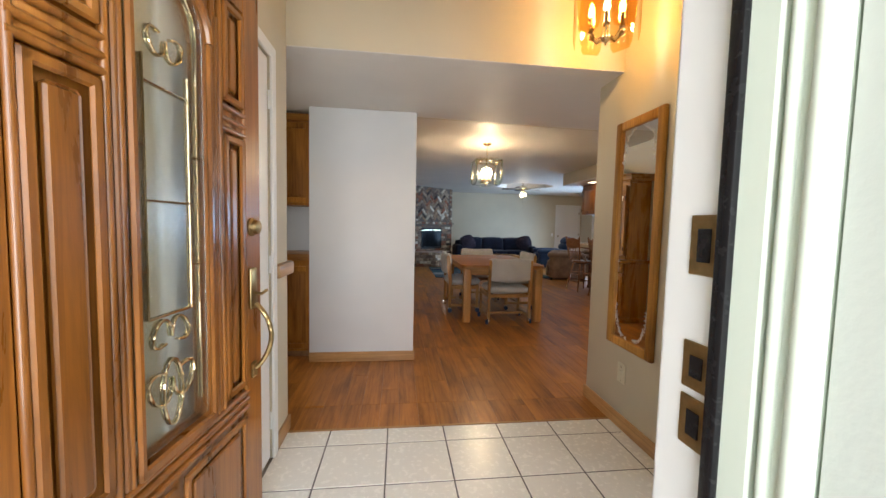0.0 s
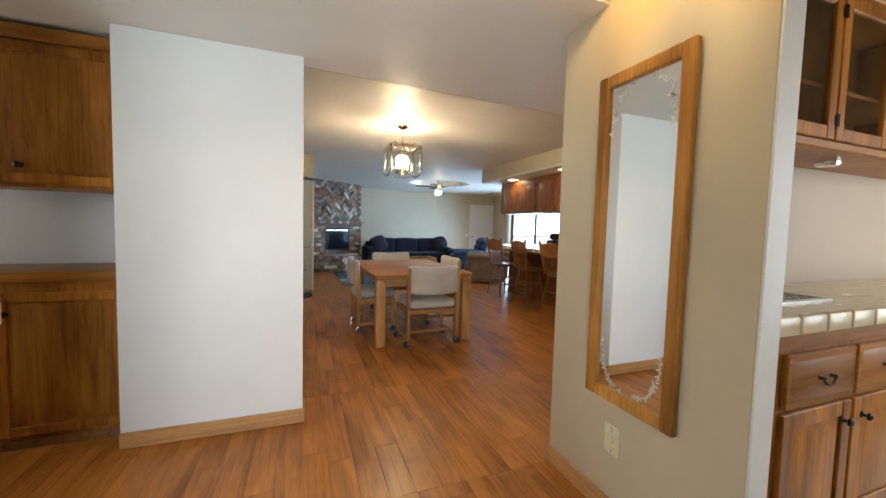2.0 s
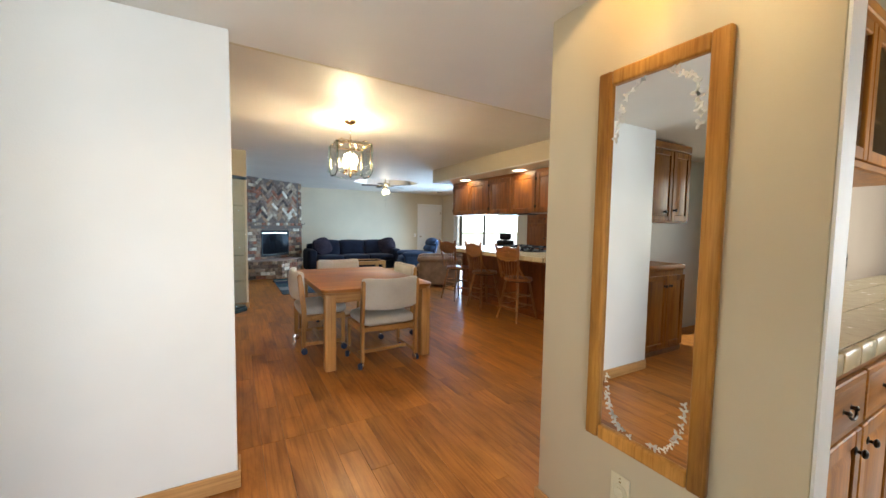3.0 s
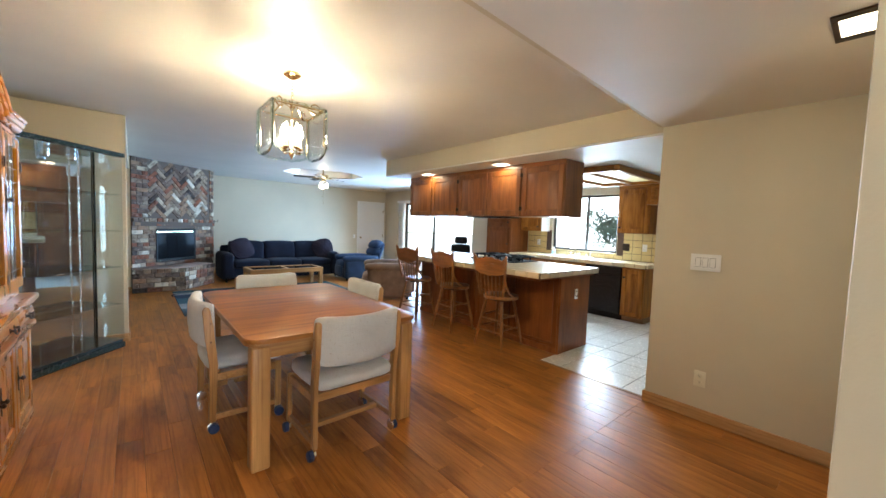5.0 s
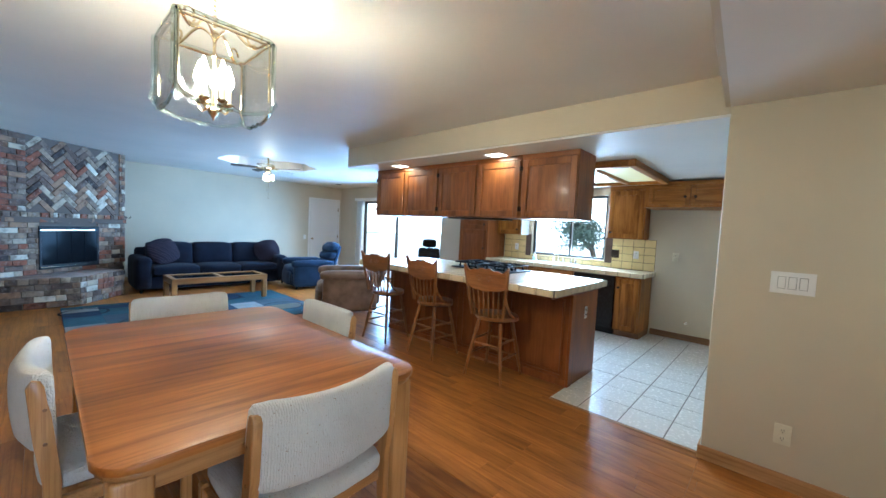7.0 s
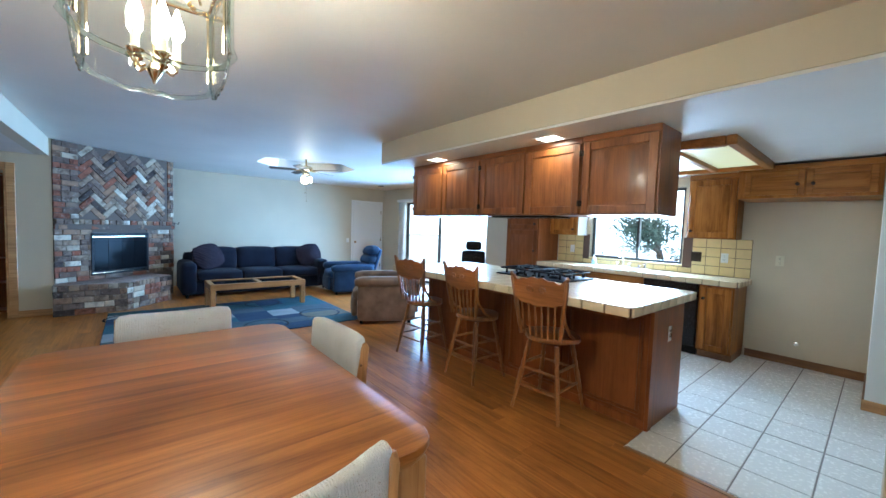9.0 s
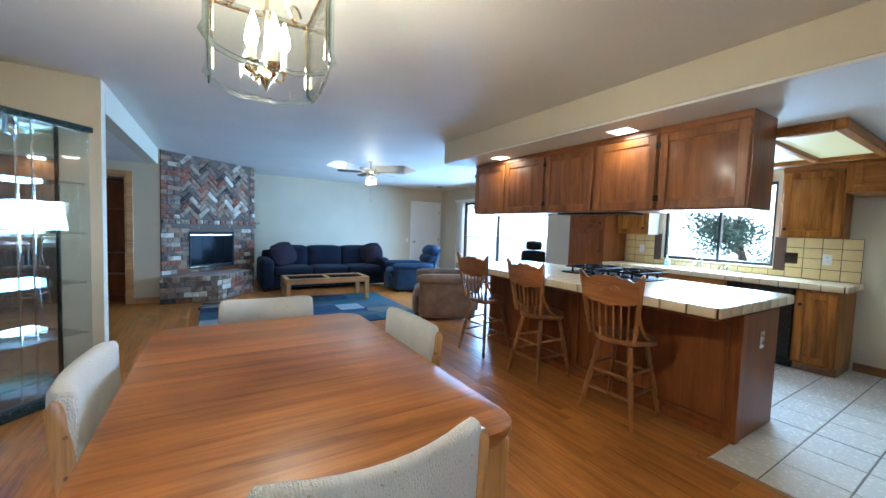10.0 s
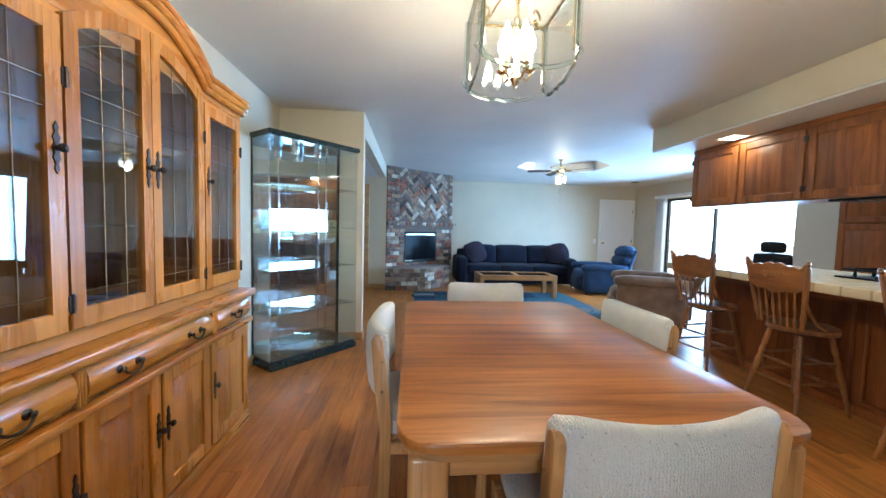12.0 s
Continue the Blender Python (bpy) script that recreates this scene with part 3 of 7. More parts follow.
structure("ceiling_kitchen", blk(4.243, 4.63, KC, XW, 10.0, KC + 0.018), HALL_CEIL, "low white kitchen ceiling", "ceiling")
structure("wall_switch", blk(4.24, 4.63, 0, 4.36, 5.79, HC + 0.08, bevel=0.012, seg=2), TAN, "tan stub wall with the light switches")
structure("wall_fridge_side", blk(6.49, 5.73, 0, XW, 5.87, KC, bevel=0.01, seg=2), WHITE_WALL, "white stub wall beside the fridge recess")


def base_run(name, p0, p1, t=0.014, h=0.09, mat=None):
    """Baseboard between two floor points, standing on the side of the wall given by the order of the points."""
    p0, p1 = Vector((*p0, 0)), Vector((*p1, 0))
    d = (p1 - p0)
    m = Matrix.Translation(p0) @ Matrix.Rotation(math.atan2(d.y, d.x), 4, "Z")
    bm = bm_new()
    box(bm, 0, 0.0005, 0.001, d.length, t, h, bevel=0.004, m=m)
    tagged(part("baseboard", bm, mat or (TRIM if abs(d.x) > abs(d.y) else TRIM_Y)), "honey oak baseboard along the wall", "baseboard", kind="structure")


base_run("b", (0.789, 5.455), (-0.15, 5.455))
base_run("b", (0.775, 5.60), (0.775, 5.455))
base_run("b", (2.03, 3.712), (2.03, 4.657))
base_run("b", (2.03, 4.643), (2.13, 4.643))
base_run("b", (-0.02, 4.374), (-0.02, 4.10))
base_run("b", (-0.16, 4.36), (-0.02, 4.36))
base_run("b", (4.24, 4.63), (4.24, 5.804))
base_run("b", (4.24, 5.79), (4.36, 5.79))
base_run("b", (0.085, 9.87), (0.085, 8.3))
base_run("b", (0.945, 9.87), (0.085, 9.87))
base_run("b", (0.945, 10.0), (0.945, 9.856))
base_run("b", (1.0, 13.25), (0.63, 13.25))
base_run("b", (6.35, YF), (2.5, YF))
base_run("b", (XW, 14.2), (XW, YF))
base_run("b", (XW, 5.87), (XW, 6.84), mat=DARK_TRIM)
base_run("b", (6.5, 5.87), (XW - 0.014, 5.87), mat=DARK_TRIM)
base_run("b", (6.49, 5.73), (6.49, 5.884), mat=TRIM_Y)
base_run("b", (XW, 10.2), (XW, 11.1))

# ---- the place's own lamps ----
WARM = (1.0, 0.72, 0.40)
for k in range(5):
    a = 2 * math.pi * k / 5
    lamp("chandelier_light", "POINT", 4.6, WARM, Matrix.Translation((1.88 + 0.06 * math.cos(a), 7.41 + 0.06 * math.sin(a), 2.035)), soft=0.003)
# added pair near the stem, without bulbs, for sharper streaks on the ceiling
for dx in (-0.02, 0.02):
    lamp("chandelier_light", "POINT", 16.0, WARM, Matrix.Translation((1.88 + dx, 7.41 + dx * 0.5, 2.05)), soft=0.003)
lamp("foyer_pendant_light", "POINT", 40, WARM, Matrix.Translation((1.70, 4.02, 2.42)), soft=0.03)
for y in (9.19, 7.70):
    lamp("downlight_light", "AREA", 3.0, (1.0, 0.76, 0.48), look((4.5, y, KC - 0.02), (4.5, y, 0)), size=(0.16, 0.16))
lamp("fan_light", "POINT", 15, (1.0, 0.82, 0.58), Matrix.Translation((4.22, 12.62, 2.12)), soft=0.05)

# ---- cabinet kit (local: width along x, front towards -y, height z) ----
def knob(parent, x, y, z, mat=None, r=0.016, name="knob", label="dark bronze knob"):
    bm = bm_new()
    m = Matrix.Translation((x, y, z)) @ Matrix.Rotation(radians(90), 4, "X")
    lathe(bm, [(r * 0.95, 0.0), (r * 0.9, 0.003), (r * 0.4, 0.006), (r * 0.38, 0.014), (r, 0.020), (r * 1.05, 0.026), (r * 0.7, 0.031), (0.001, 0.033)], m, 12)
    return sub(name, bm, mat or DARK_METAL, parent, label)


def hinge(parent, x, y, z, mat=None, h=0.05):
    bm = bm_new()
    rod(bm, (x, y - 0.004, z - h / 2), (x, y - 0.004, z + h / 2), 0.005, seg=8)
    box(bm, x - 0.012, y - 0.003, z - h * 0.4, x + 0.012, y, z + h * 0.4)
    return sub("hinge", bm, mat or DARK_METAL, parent)


def bail(parent, x, y, z, w=0.09, mat=None):
    """Drop handle on two round roses."""
    bm = bm_new()
    for s in (-1, 1):
        m = Matrix.Translation((x + s * w / 2, y, z)) @ Matrix.Rotation(radians(90), 4, "X")
        lathe(bm, [(0.014, 0), (0.015, 0.003), (0.006, 0.007), (0.007, 0.016), (0.011, 0.02), (0.002, 0.026)], m, 10)
    tube(bm, [(x + w / 2 * math.cos(a), y - 0.017 - 0.006 * math.sin(a), z - 0.026 * math.sin(a)) for a in np.linspace(0, math.pi, 11)], 0.0045, 6)
    return sub("handle", bm, mat or DARK_METAL, parent, "dark drop handle")


def raised(bm, x0, z0, x1, z1, y, depth=0.012, slope=0.03):
    """Raised field: a low pyramid frustum standing out towards -y."""
    a = [bm.verts.new(p) for p in ((x0, y, z0), (x1, y, z0), (x1, y, z1), (x0, y, z1))]
    c = [bm.verts.new(p) for p in ((x0 + slope, y - depth, z0 + slope), (x1 - slope, y - depth, z0 + slope), (x1 - slope, y - depth, z1 - slope), (x0 + slope, y - depth, z1 - slope))]
    bm.faces.new(c)
    for k in range(4):
        bm.faces.new((a[k], a[(k + 1) % 4], c[(k + 1) % 4], c[k]))


def panel_door(parent, x0, z0, x1, z1, y, mat, fr=0.06, t=0.02, name="door", knob_at=None, hinge_x=None, kmat=None, pane=None, bars=()):
    """A frame-and-panel leaf in front of y; pane gives a glazed leaf."""
    bv = 0.004
    rails = [blk(x0 + fr - 0.001, y - t + 0.0015, z0, x1 - fr + 0.001, y, z0 + fr, bevel=bv), blk(x0 + fr - 0.001, y - t + 0.0015, z1 - fr, x1 - fr + 0.001, y, z1, bevel=bv)]
    if pane is None:
        bm = bm_new()
        px0, px1, pz0, pz1 = x0 + fr - 0.004, x1 - fr + 0.004, z0 + fr - 0.004, z1 - fr + 0.004
        s, sl = 0.010, 0.038
        rings = []
        for d, yy in ((0.0, y - 0.001), (0.0, y - 0.008), (s, y - 0.008), (sl, y - 0.018)):
            rings.append([bm.verts.new(p) for p in ((px0 + d, yy, pz0 + d), (px1 - d, yy, pz0 + d), (px1 - d, yy, pz1 - d), (px0 + d, yy, pz1 - d))])
        for r0, r1 in zip(rings, rings[1:]):
            for k in range(4):
                bm.faces.new((r0[k], r0[(k + 1) % 4], r1[(k + 1) % 4], r1[k]))
        bm.faces.new(rings[-1])
        bm.faces.new(list(reversed(rings[0])))
        leaf = sub(name, bm, mat, parent)
    else:
        leaf = sub(name, rails.pop(0), mat, parent)
    for bm in rails:
        sub("rail", bm, mat, leaf)
    sub("stile", blk(x0, y - t, z0, x0 + fr, y, z1, bevel=bv), mat, leaf)
    sub("stile", blk(x1 - fr, y - t, z0, x1, y, z1, bevel=bv), mat, leaf)
    if pane is not None:
        p = bm_new()
        box(p, x0 + fr - 0.004, y - 0.010, z0 + fr - 0.004, x1 - fr + 0.004, y - 0.006, z1 - fr + 0.004)
        g = sub("pane", p, pane, leaf)
        g.visible_shadow = False
        for zb in bars:
            sub("glazing_bar", blk(x0 + fr, y - 0.016, zb - 0.008, x1 - fr, y - 0.012, zb + 0.008), mat, leaf)
    if knob_at:
        knob(leaf, knob_at[0], y - t, knob_at[1], kmat)
    if hinge_x is not None:
        for z in (z0 + 0.08, z1 - 0.08):
            hinge(leaf, hinge_x, y - t, z)
    return leaf


def drawer(parent, x0, z0, x1, z1, y, mat, t=0.02, pull=True):
    bm = bm_new()
    box(bm, x0, y - t, z0, x1, y, z1, bevel=0.005)
    raised(bm, x0 + 0.025, z0 + 0.025, x1 - 0.025, z1 - 0.025, y - t, 0.005, 0.012)
    d = sub("drawer", bm, mat, parent)
    if pull:
        bail(d, (x0 + x1) / 2, y - t, (z0 + z1) / 2 + 0.005, 0.075)
    return d


def carcass(parent, w, d, z0, z1, mat, toe=0.0, rail=None):
    """Body with its front at y = 0, its back at y = d, and a recessed toe space."""
    bm = bm_new()
    box(bm, 0, 0, z0 + toe, w, d, z1, bevel=0.002)
    sub("body", bm, mat, parent)
    if toe:
        sub("toe_kick", blk(0.002, 0.07, z0, w - 0.002, d - 0.01, z0 + toe), DARK_TRIM, parent)


def counter_tiles(parent, x0, y0, x1, y1, top, edge_sides, ts=0.152, front=True, mat=None):
    """Square tiles on top and a row of rounded edge tiles; local frame of the worktop."""
    mat = mat or CREAM_TILE
    g = 0.006
    nx, ny = max(1, round((x1 - x0) / ts)), max(1, round((y1 - y0) / ts))
    sx, sy = (x1 - x0) / nx, (y1 - y0) / ny
    me = mesh("tile", blk(0, 0, -0.008, sx - g, sy - g, 0, bevel=0.0015), mat)
    for i in range(nx):
        for j in range(ny):
            ob = new("tile", me)
            ob.parent = parent
            ob.matrix_basis = Matrix.Translation((x0 + i * sx + g / 2, y0 + j * sy + g / 2, top))
    ex = mesh("edge_tile", blk(0, -0.02, -0.062, sx - g, 0.0, 0.002, bevel=0.008, seg=3), mat)
    ey = mesh("edge_tile", blk(-0.02, 0, -0.062, 0.0, sy - g, 0.002, bevel=0.008, seg=3), mat)
    for i in range(nx):
        if "f" in edge_sides:
            lay_at("edge_tile", ex, parent, (x0 + i * sx + g / 2, y0, top))
        if "b" in edge_sides:
            lay_at("edge_tile", ex, parent, (x0 + i * sx + g / 2, y1 + 0.02, top))
    for j in range(ny):
        if "l" in edge_sides:
            lay_at("edge_tile", ey, parent, (x0, y0 + j * sy + g / 2, top))
        if "r" in edge_sides:
            lay_at("edge_tile", ey, parent, (x1 + 0.02, y0 + j * sy + g / 2, top))


def lay_at(name, me, parent, p, rot=0.0):
    ob = new(name, me)
    ob.parent = parent
    ob.matrix_basis = Matrix.Translation(p) @ Matrix.Rotation(radians(rot), 4, "Z")
    return ob


def wall_plate(label, at, turn, kind="outlet", mat=None, w=0.075, h=0.118):
    """A cover plate lying on a wall; its front looks along local -y."""
    t = thing("outlet" if kind == "outlet" else "light_switch", label, "outlet" if kind == "outlet" else "switch", at, turn)
    mat = mat or IVORY
    bm = bm_new()
    box(bm, -w / 2, -0.006, -h / 2, w / 2, -0.0005, h / 2, bevel=0.003, seg=2)
    sub("plate", bm, mat, t)
    if kind == "outlet":
        for dz in (-0.024, 0.024):
            b2 = bm_new()
            lathe(b2, [(0.016, 0), (0.0165, 0.002), (0.015, 0.003)], Matrix.Translation((0, -0.006, dz)) @ Matrix.Rotation(radians(90), 4, "X"), 16)
            s = sub("socket", b2, mat, t)
            b3 = bm_new()
            for dx in (-0.006, 0.006):
                box(b3, dx - 0.0012, -0.0105, dz - 0.001, dx + 0.0012, -0.0088, dz + 0.009)
            rod(b3, (0, -0.0088, dz - 0.008), (0, -0.0105, dz - 0.008), 0.0025, seg=8)
            sub("slots", b3, BLACK, s)
    elif kind == "dial":
        b2 = bm_new()
        lathe(b2, [(0.029, 0), (0.029, 0.003), (0.026, 0.004), (0.025, 0.002), (0.017, 0.002), (0.016, 0.009), (0.002, 0.010)], Matrix.Translation((0, -0.006, 0)) @ Matrix.Rotation(radians(90), 4, "X"), 24)
        sub("dial", b2, mat, t)
        b3 = bm_new()
        for dz in (-0.05, 0.05):
            rod(b3, (0, -0.0055, dz), (0, -0.0075, dz), 0.003, seg=8)
        box(b3, -0.004, -0.0066, 0.034, 0.004, -0.0055, 0.040)
        sub("screws", b3, BRASS, t)
    else:
        n = 3 if w > 0.15 else 1
        for k in range(n):
            x = (k - (n - 1) / 2) * 0.046
            b2 = bm_new()
            box(b2, x - 0.016, -0.010, -0.033, x + 0.016, -0.005, 0.033, bevel=0.002)
            rk = sub("rocker", b2, mat, t)
            # dark rim paints the shadow line round the rocker
            sub("gap", blk(x - 0.0175, -0.0066, -0.0345, x + 0.0175, -0.0055, 0.0345), IRON, rk)
    return t


# ---- hall built-ins beside the white wall ----
HX0, HX1, HY = -1.05, -0.155, 5.62
t = thing("base_cabinet", "stained oak hall base cabinet with raised-panel doors", "cabinet", (HX0, HY, 0), 0)
w = HX1 - HX0
carcass(t, w, 0.45, 0, 0.90, CAB, toe=0.0)
sub("plinth", blk(0.0, -0.006, 0.0, w, -0.0005, 0.05, bevel=0.002), DARK_TRIM, t)
panel_door(t, w - 0.565, 0.075, w - 0.008, 0.845, -0.0005, CAB, fr=0.05, knob_at=(w - 0.515, 0.735), hinge_x=w - 0.014)
panel_door(t, 0.0, 0.075, w - 0.575, 0.845, -0.0005, CAB, knob_at=(w - 0.61, 0.735))
t = thing("countertop", "brown laminate countertop on the hall cabinet", "countertop", (HX0, HY, 0.90), 0)
sub("slab", blk(0, -0.02, 0.001, w, 0.46, 0.055, bevel=0.006, seg=2), CAB_X, t)
t = thing("wall_cabinet", "stained oak hall wall cabinet under the ceiling", "cabinet", (HX0, HY, 1.40), 0)
carcass(t, w, 0.33, 0, 0.82, CAB)
sub("cornice", blk(0, -0.024, 0.745, w, -0.0005, 0.815, bevel=0.006), CAB_X, t)
panel_door(t, w - 0.565, 0.02, w - 0.008, 0.735, -0.0005, CAB, fr=0.05, knob_at=(w - 0.43, 0.11))
panel_door(t, 0.0, 0.02, w - 0.575, 0.735, -0.0005, CAB, knob_at=(w - 0.61, 0.13))

# ---- wet bar beside the foyer ----
WX, WY = 2.152, 3.80
ww = 3.22
for k in range(3):
    t = thing("base_cabinet", "stained oak wet bar base cabinet with drawers over doors", "cabinet", (WX + 0.02 + k * 1.07, WY, 0), 0, group="wet bar base cabinets")
    carcass(t, 1.068, 0.455, 0, 0.92, CAB, toe=0.0)
    sub("plinth", blk(0, -0.012, 0, 1.068, -0.0005, 0.10, bevel=0.003), CAB_X, t)
    sub("top_rail", blk(0, -0.014, 0.855, 1.068, -0.0005, 0.915, bevel=0.003), CAB_X, t)
    for j in range(2):
        a = 0.165 + j * 0.455
        b = a + 0.437
        drawer(t, a, 0.640, b, 0.835, -0.0005, CAB_X)
        panel_door(t, a, 0.12, b, 0.622, -0.0005, CAB, knob_at=((b - 0.06) if j == 0 else (a + 0.06), 0.55))
t = thing("tiled_countertop", "cream square tiled wet bar countertop with dark joints", "countertop", (WX - 0.02, WY - 0.05, 0.92), 0)
sub("bed", blk(0, 0.02, 0.001, ww + 0.02, 0.51, 0.060), GROUT_D, t)
counter_tiles(t, 0.0, 0.0, ww + 0.02, 0.505, 0.068, "f")
t = thing("bar_sink", "dark recessed bar sink in the tiled counter", "sink", (2.62, 4.02, 0.9885), 0)
bm = bm_new()
for dims in ((-0.2, -0.14, 0.0005, 0.2, -0.115, 0.007), (-0.2, 0.115, 0.0005, 0.2, 0.14, 0.007), (-0.2, -0.115, 0.0005, -0.175, 0.115, 0.007), (0.175, -0.115, 0.0005, 0.2, 0.115, 0.007)):
    box(bm, *dims, bevel=0.002)
sub("rim", bm, CHROME, t)
sub("basin", blk(-0.175, -0.115, 0.0005, 0.175, 0.115, 0.003), BLACK, t, "black sink basin")
t = thing("glass_wall_cabinet", "oak wet bar wall cabinet with dark glazed doors", "cabinet", (2.132, 3.96, 1.62), 0)
bm = bm_new()
box(bm, 0, 0.275, 0, 2.1, 0.295, 0.70)
box(bm, 0, 0.0, 0, 2.1, 0.275, 0.02)
box(bm, 0, 0.0, 0.68, 2.1, 0.275, 0.70)
for x in (0.0, 0.735, 1.61, 2.08):
    box(bm, x, 0.0, 0.02, x + 0.02, 0.275, 0.68)
sub("body", bm, CAB, t)
sub("shelf", blk(0.021, 0.03, 0.265, 2.079, 0.27, 0.283), CAB_X, t)
sub("bottom_rail", blk(0, -0.014, 0.0005, 2.1, -0.0005, 0.035, bevel=0.004), CAB_X, t)
sub("cornice", blk(0, -0.035, 0.645, 2.1, -0.0005, 0.70, bevel=0.006), CAB_X, t)
for k in range(4):
    a = 0.305 + k * 0.44
    panel_door(t, a, 0.038, a + 0.43, 0.640, -0.0005, CAB, fr=0.055, pane=PANE, hinge_x=(a + 0.43) if k % 2 == 0 else a)
sub("stile", blk(0.0, -0.02, 0.038, 0.30, -0.0005, 0.640, bevel=0.003), CAB, t)
t = thing("puck_light", "small dark puck light under the wet bar cabinet", "lamp", (3.20, 4.10, 1.62), 0)
bm = bm_new()
lathe(bm, [(0.045, -0.022), (0.05, -0.012), (0.05, -0.001)], None, 20)
sub("housing", bm, CHROME, t)
wall_plate("dark bronze double outlet on the wet bar wall", (4.50, 4.2615, 1.12), 0, "outlet", DARK_METAL, 0.085, 0.125)
wall_plate("white outlet on the wet bar wall", (2.6, 4.2615, 1.15), 0, "outlet", WHITE_PLASTIC)

# ---- entrance: open front door, frame, mirror, pendant ----
def front_door():
    # local: hinge at the origin, width along +x, outside face towards -y
    d = Vector((0.10, 3.60, 0)) - Vector((0.005, 2.665, 0))
    ang = math.degrees(math.atan2(d.y, d.x))
    t = thing("front_door", "open mahogany front door with a leaded glass lite", "door", (0.005, 2.665, 0.012), ang)
    W, H, T = 0.94, 2.07, 0.044
    # arched lite between x0 and x1
    gx0, gx1, gz0, gz1 = 0.345, 0.625, 0.66, 1.74
    bm = bm_new()
    box(bm, 0, 0, 0, 0.11, T, H, bevel=0.003)
    box(bm, W - 0.11, 0, 0, W, T, H, bevel=0.003)
    for z0, z1 in ((0, 0.20), (H - 0.13, H)):
        box(bm, 0.11, 0.001, z0, W - 0.11, T - 0.001, z1)
    box(bm, 0.11, 0.001, 0.55, W - 0.11, T - 0.001, 0.63)
    for a, b in ((0.285, 0.335), (0.635, 0.685)):
        box(bm, a, 0.001, 0.63, b, T - 0.001, H - 0.13)
    box(bm, 0.335, 0.001, gz1 + 0.17, 0.635, T - 0.001, H - 0.13)
    box(bm, 0.11, 0.012, 0.20, W - 0.11, T - 0.012, 0.55)
    for a, b in ((0.11, 0.285), (0.685, W - 0.11)):
        box(bm, a, 0.012, 0.63, b, T - 0.012, H - 0.13)
        box(bm, a, 0.001, 1.52, b, T - 0.001, 1.60)
    # spandrels that close the arch over the lite
    cx = (0.335 + 0.635) / 2
    for s in (-1, 1):
        pts = [(cx + s * 0.15, gz1), (cx + s * 0.15, gz1 + 0.17), (cx, gz1 + 0.17)]
        arc = [(cx + s * 0.15 * math.sin(a), gz1 + 0.15 * math.cos(a)) for a in np.linspace(0.05, math.pi / 2, 8)]
        poly = pts + arc[:-1]
        prism(bm, poly, -T + 0.001, -0.001, Matrix.Rotation(radians(90), 4, "X"))
    leaf = sub("leaf", bm, DOOR_WOOD, t)
    # raised mouldings
    bm = bm_new()
    for face in (-1, 1):
        y0 = -0.012 if face < 0 else T
        for a, b, c, e in ((0.125, 0.275, 0.65, 1.51), (0.125, 0.275, 1.61, 1.92), (0.695, W - 0.125, 0.65, 1.51), (0.695, W - 0.125, 1.61, 1.92), (0.125, 0.455, 0.22, 0.54), (0.485, W - 0.125, 0.22, 0.54)):
            for u0, v0, u1, v1 in ((a, c, b, c + 0.025), (a, e - 0.025, b, e), (a, c, a + 0.025, e), (b - 0.025, c, b, e)):
                box(bm, u0, y0, v0, u1, y0 + 0.012, v1, bevel=0.005)
            box(bm, a + 0.04, y0 + (0.006 if face < 0 else -0.004), c + 0.04, b - 0.04, y0 + (0.016 if face < 0 else 0.006), e - 0.04, bevel=0.008)
        for x in (0.335, 0.613):
            box(bm, x, y0 - 0.002, gz0 - 0.03, x + 0.022, y0 + 0.012, gz1, bevel=0.006)
        box(bm, 0.335, y0 - 0.002, gz0 - 0.035, 0.635, y0 + 0.012, gz0 - 0.005, bevel=0.006)
        for x in (0.30, 0.655):
            box(bm, x, y0 + 0.003, gz0 - 0.03, x + 0.014, y0 + 0.012, gz1 + 0.1, bevel=0.004)
        yf = y0 + (0.010 if face < 0 else 0.002)
        for x, r in ((0.322, 0.008), (0.287, 0.009), (0.648, 0.008), (0.683, 0.009), (0.118, 0.008), (W - 0.118, 0.008)):
            rod(bm, (x, yf, gz0 - 0.03), (x, yf, gz1 + 0.18), r, seg=12)
        for a, b in ((0.112, 0.284), (0.686, W - 0.112)):
            for z in (1.525, 1.556, 1.592):
                rod(bm, (a, yf, z), (b, yf, z), 0.009, seg=12)
        for z in (0.565, 0.595, 0.622):
            rod(bm, (0.112, yf, z), (W - 0.112, yf, z), 0.010, seg=12)
        tube(bm, [(cx + 0.140 * math.sin(a), y0 + 0.005, gz1 + 0.140 * math.cos(a)) for a in np.linspace(-math.pi / 2, math.pi / 2, 15)], 0.012, 8)
    sub("moulding", bm, DOOR_WOOD, t)
    # lite
    bm = bm_new()
    poly = [(0.335, gz0 - 0.01), (0.635, gz0 - 0.01)] + [(cx + 0.15 * math.cos(a), gz1 + 0.15 * math.sin(a)) for a in np.linspace(0, math.pi, 15)]
    prism(bm, poly, -T / 2 - 0.003, -T / 2 + 0.003, Matrix.Rotation(radians(90), 4, "X"))
    pane = sub("lite", bm, LITE, t, "frosted textured glass lite")
    pane.visible_shadow = False
    bm = bm_new()
    for side in (T / 2 - 0.006, T / 2 + 0.006):
        for x in (0.405, 0.565):
            tube(bm, [(x, side, gz0 + 0.33), (x, side, gz1 - 0.12)], 0.004, 6)
        for x in (0.37, 0.60):
            tube(bm, [(x, side, gz0 + 0.05), (x, side, gz1)], 0.0035, 6)
        tube(bm, [(cx + 0.115 * math.cos(a), side, gz1 + 0.115 * math.sin(a)) for a in np.linspace(0, math.pi, 13)], 0.0035, 6)
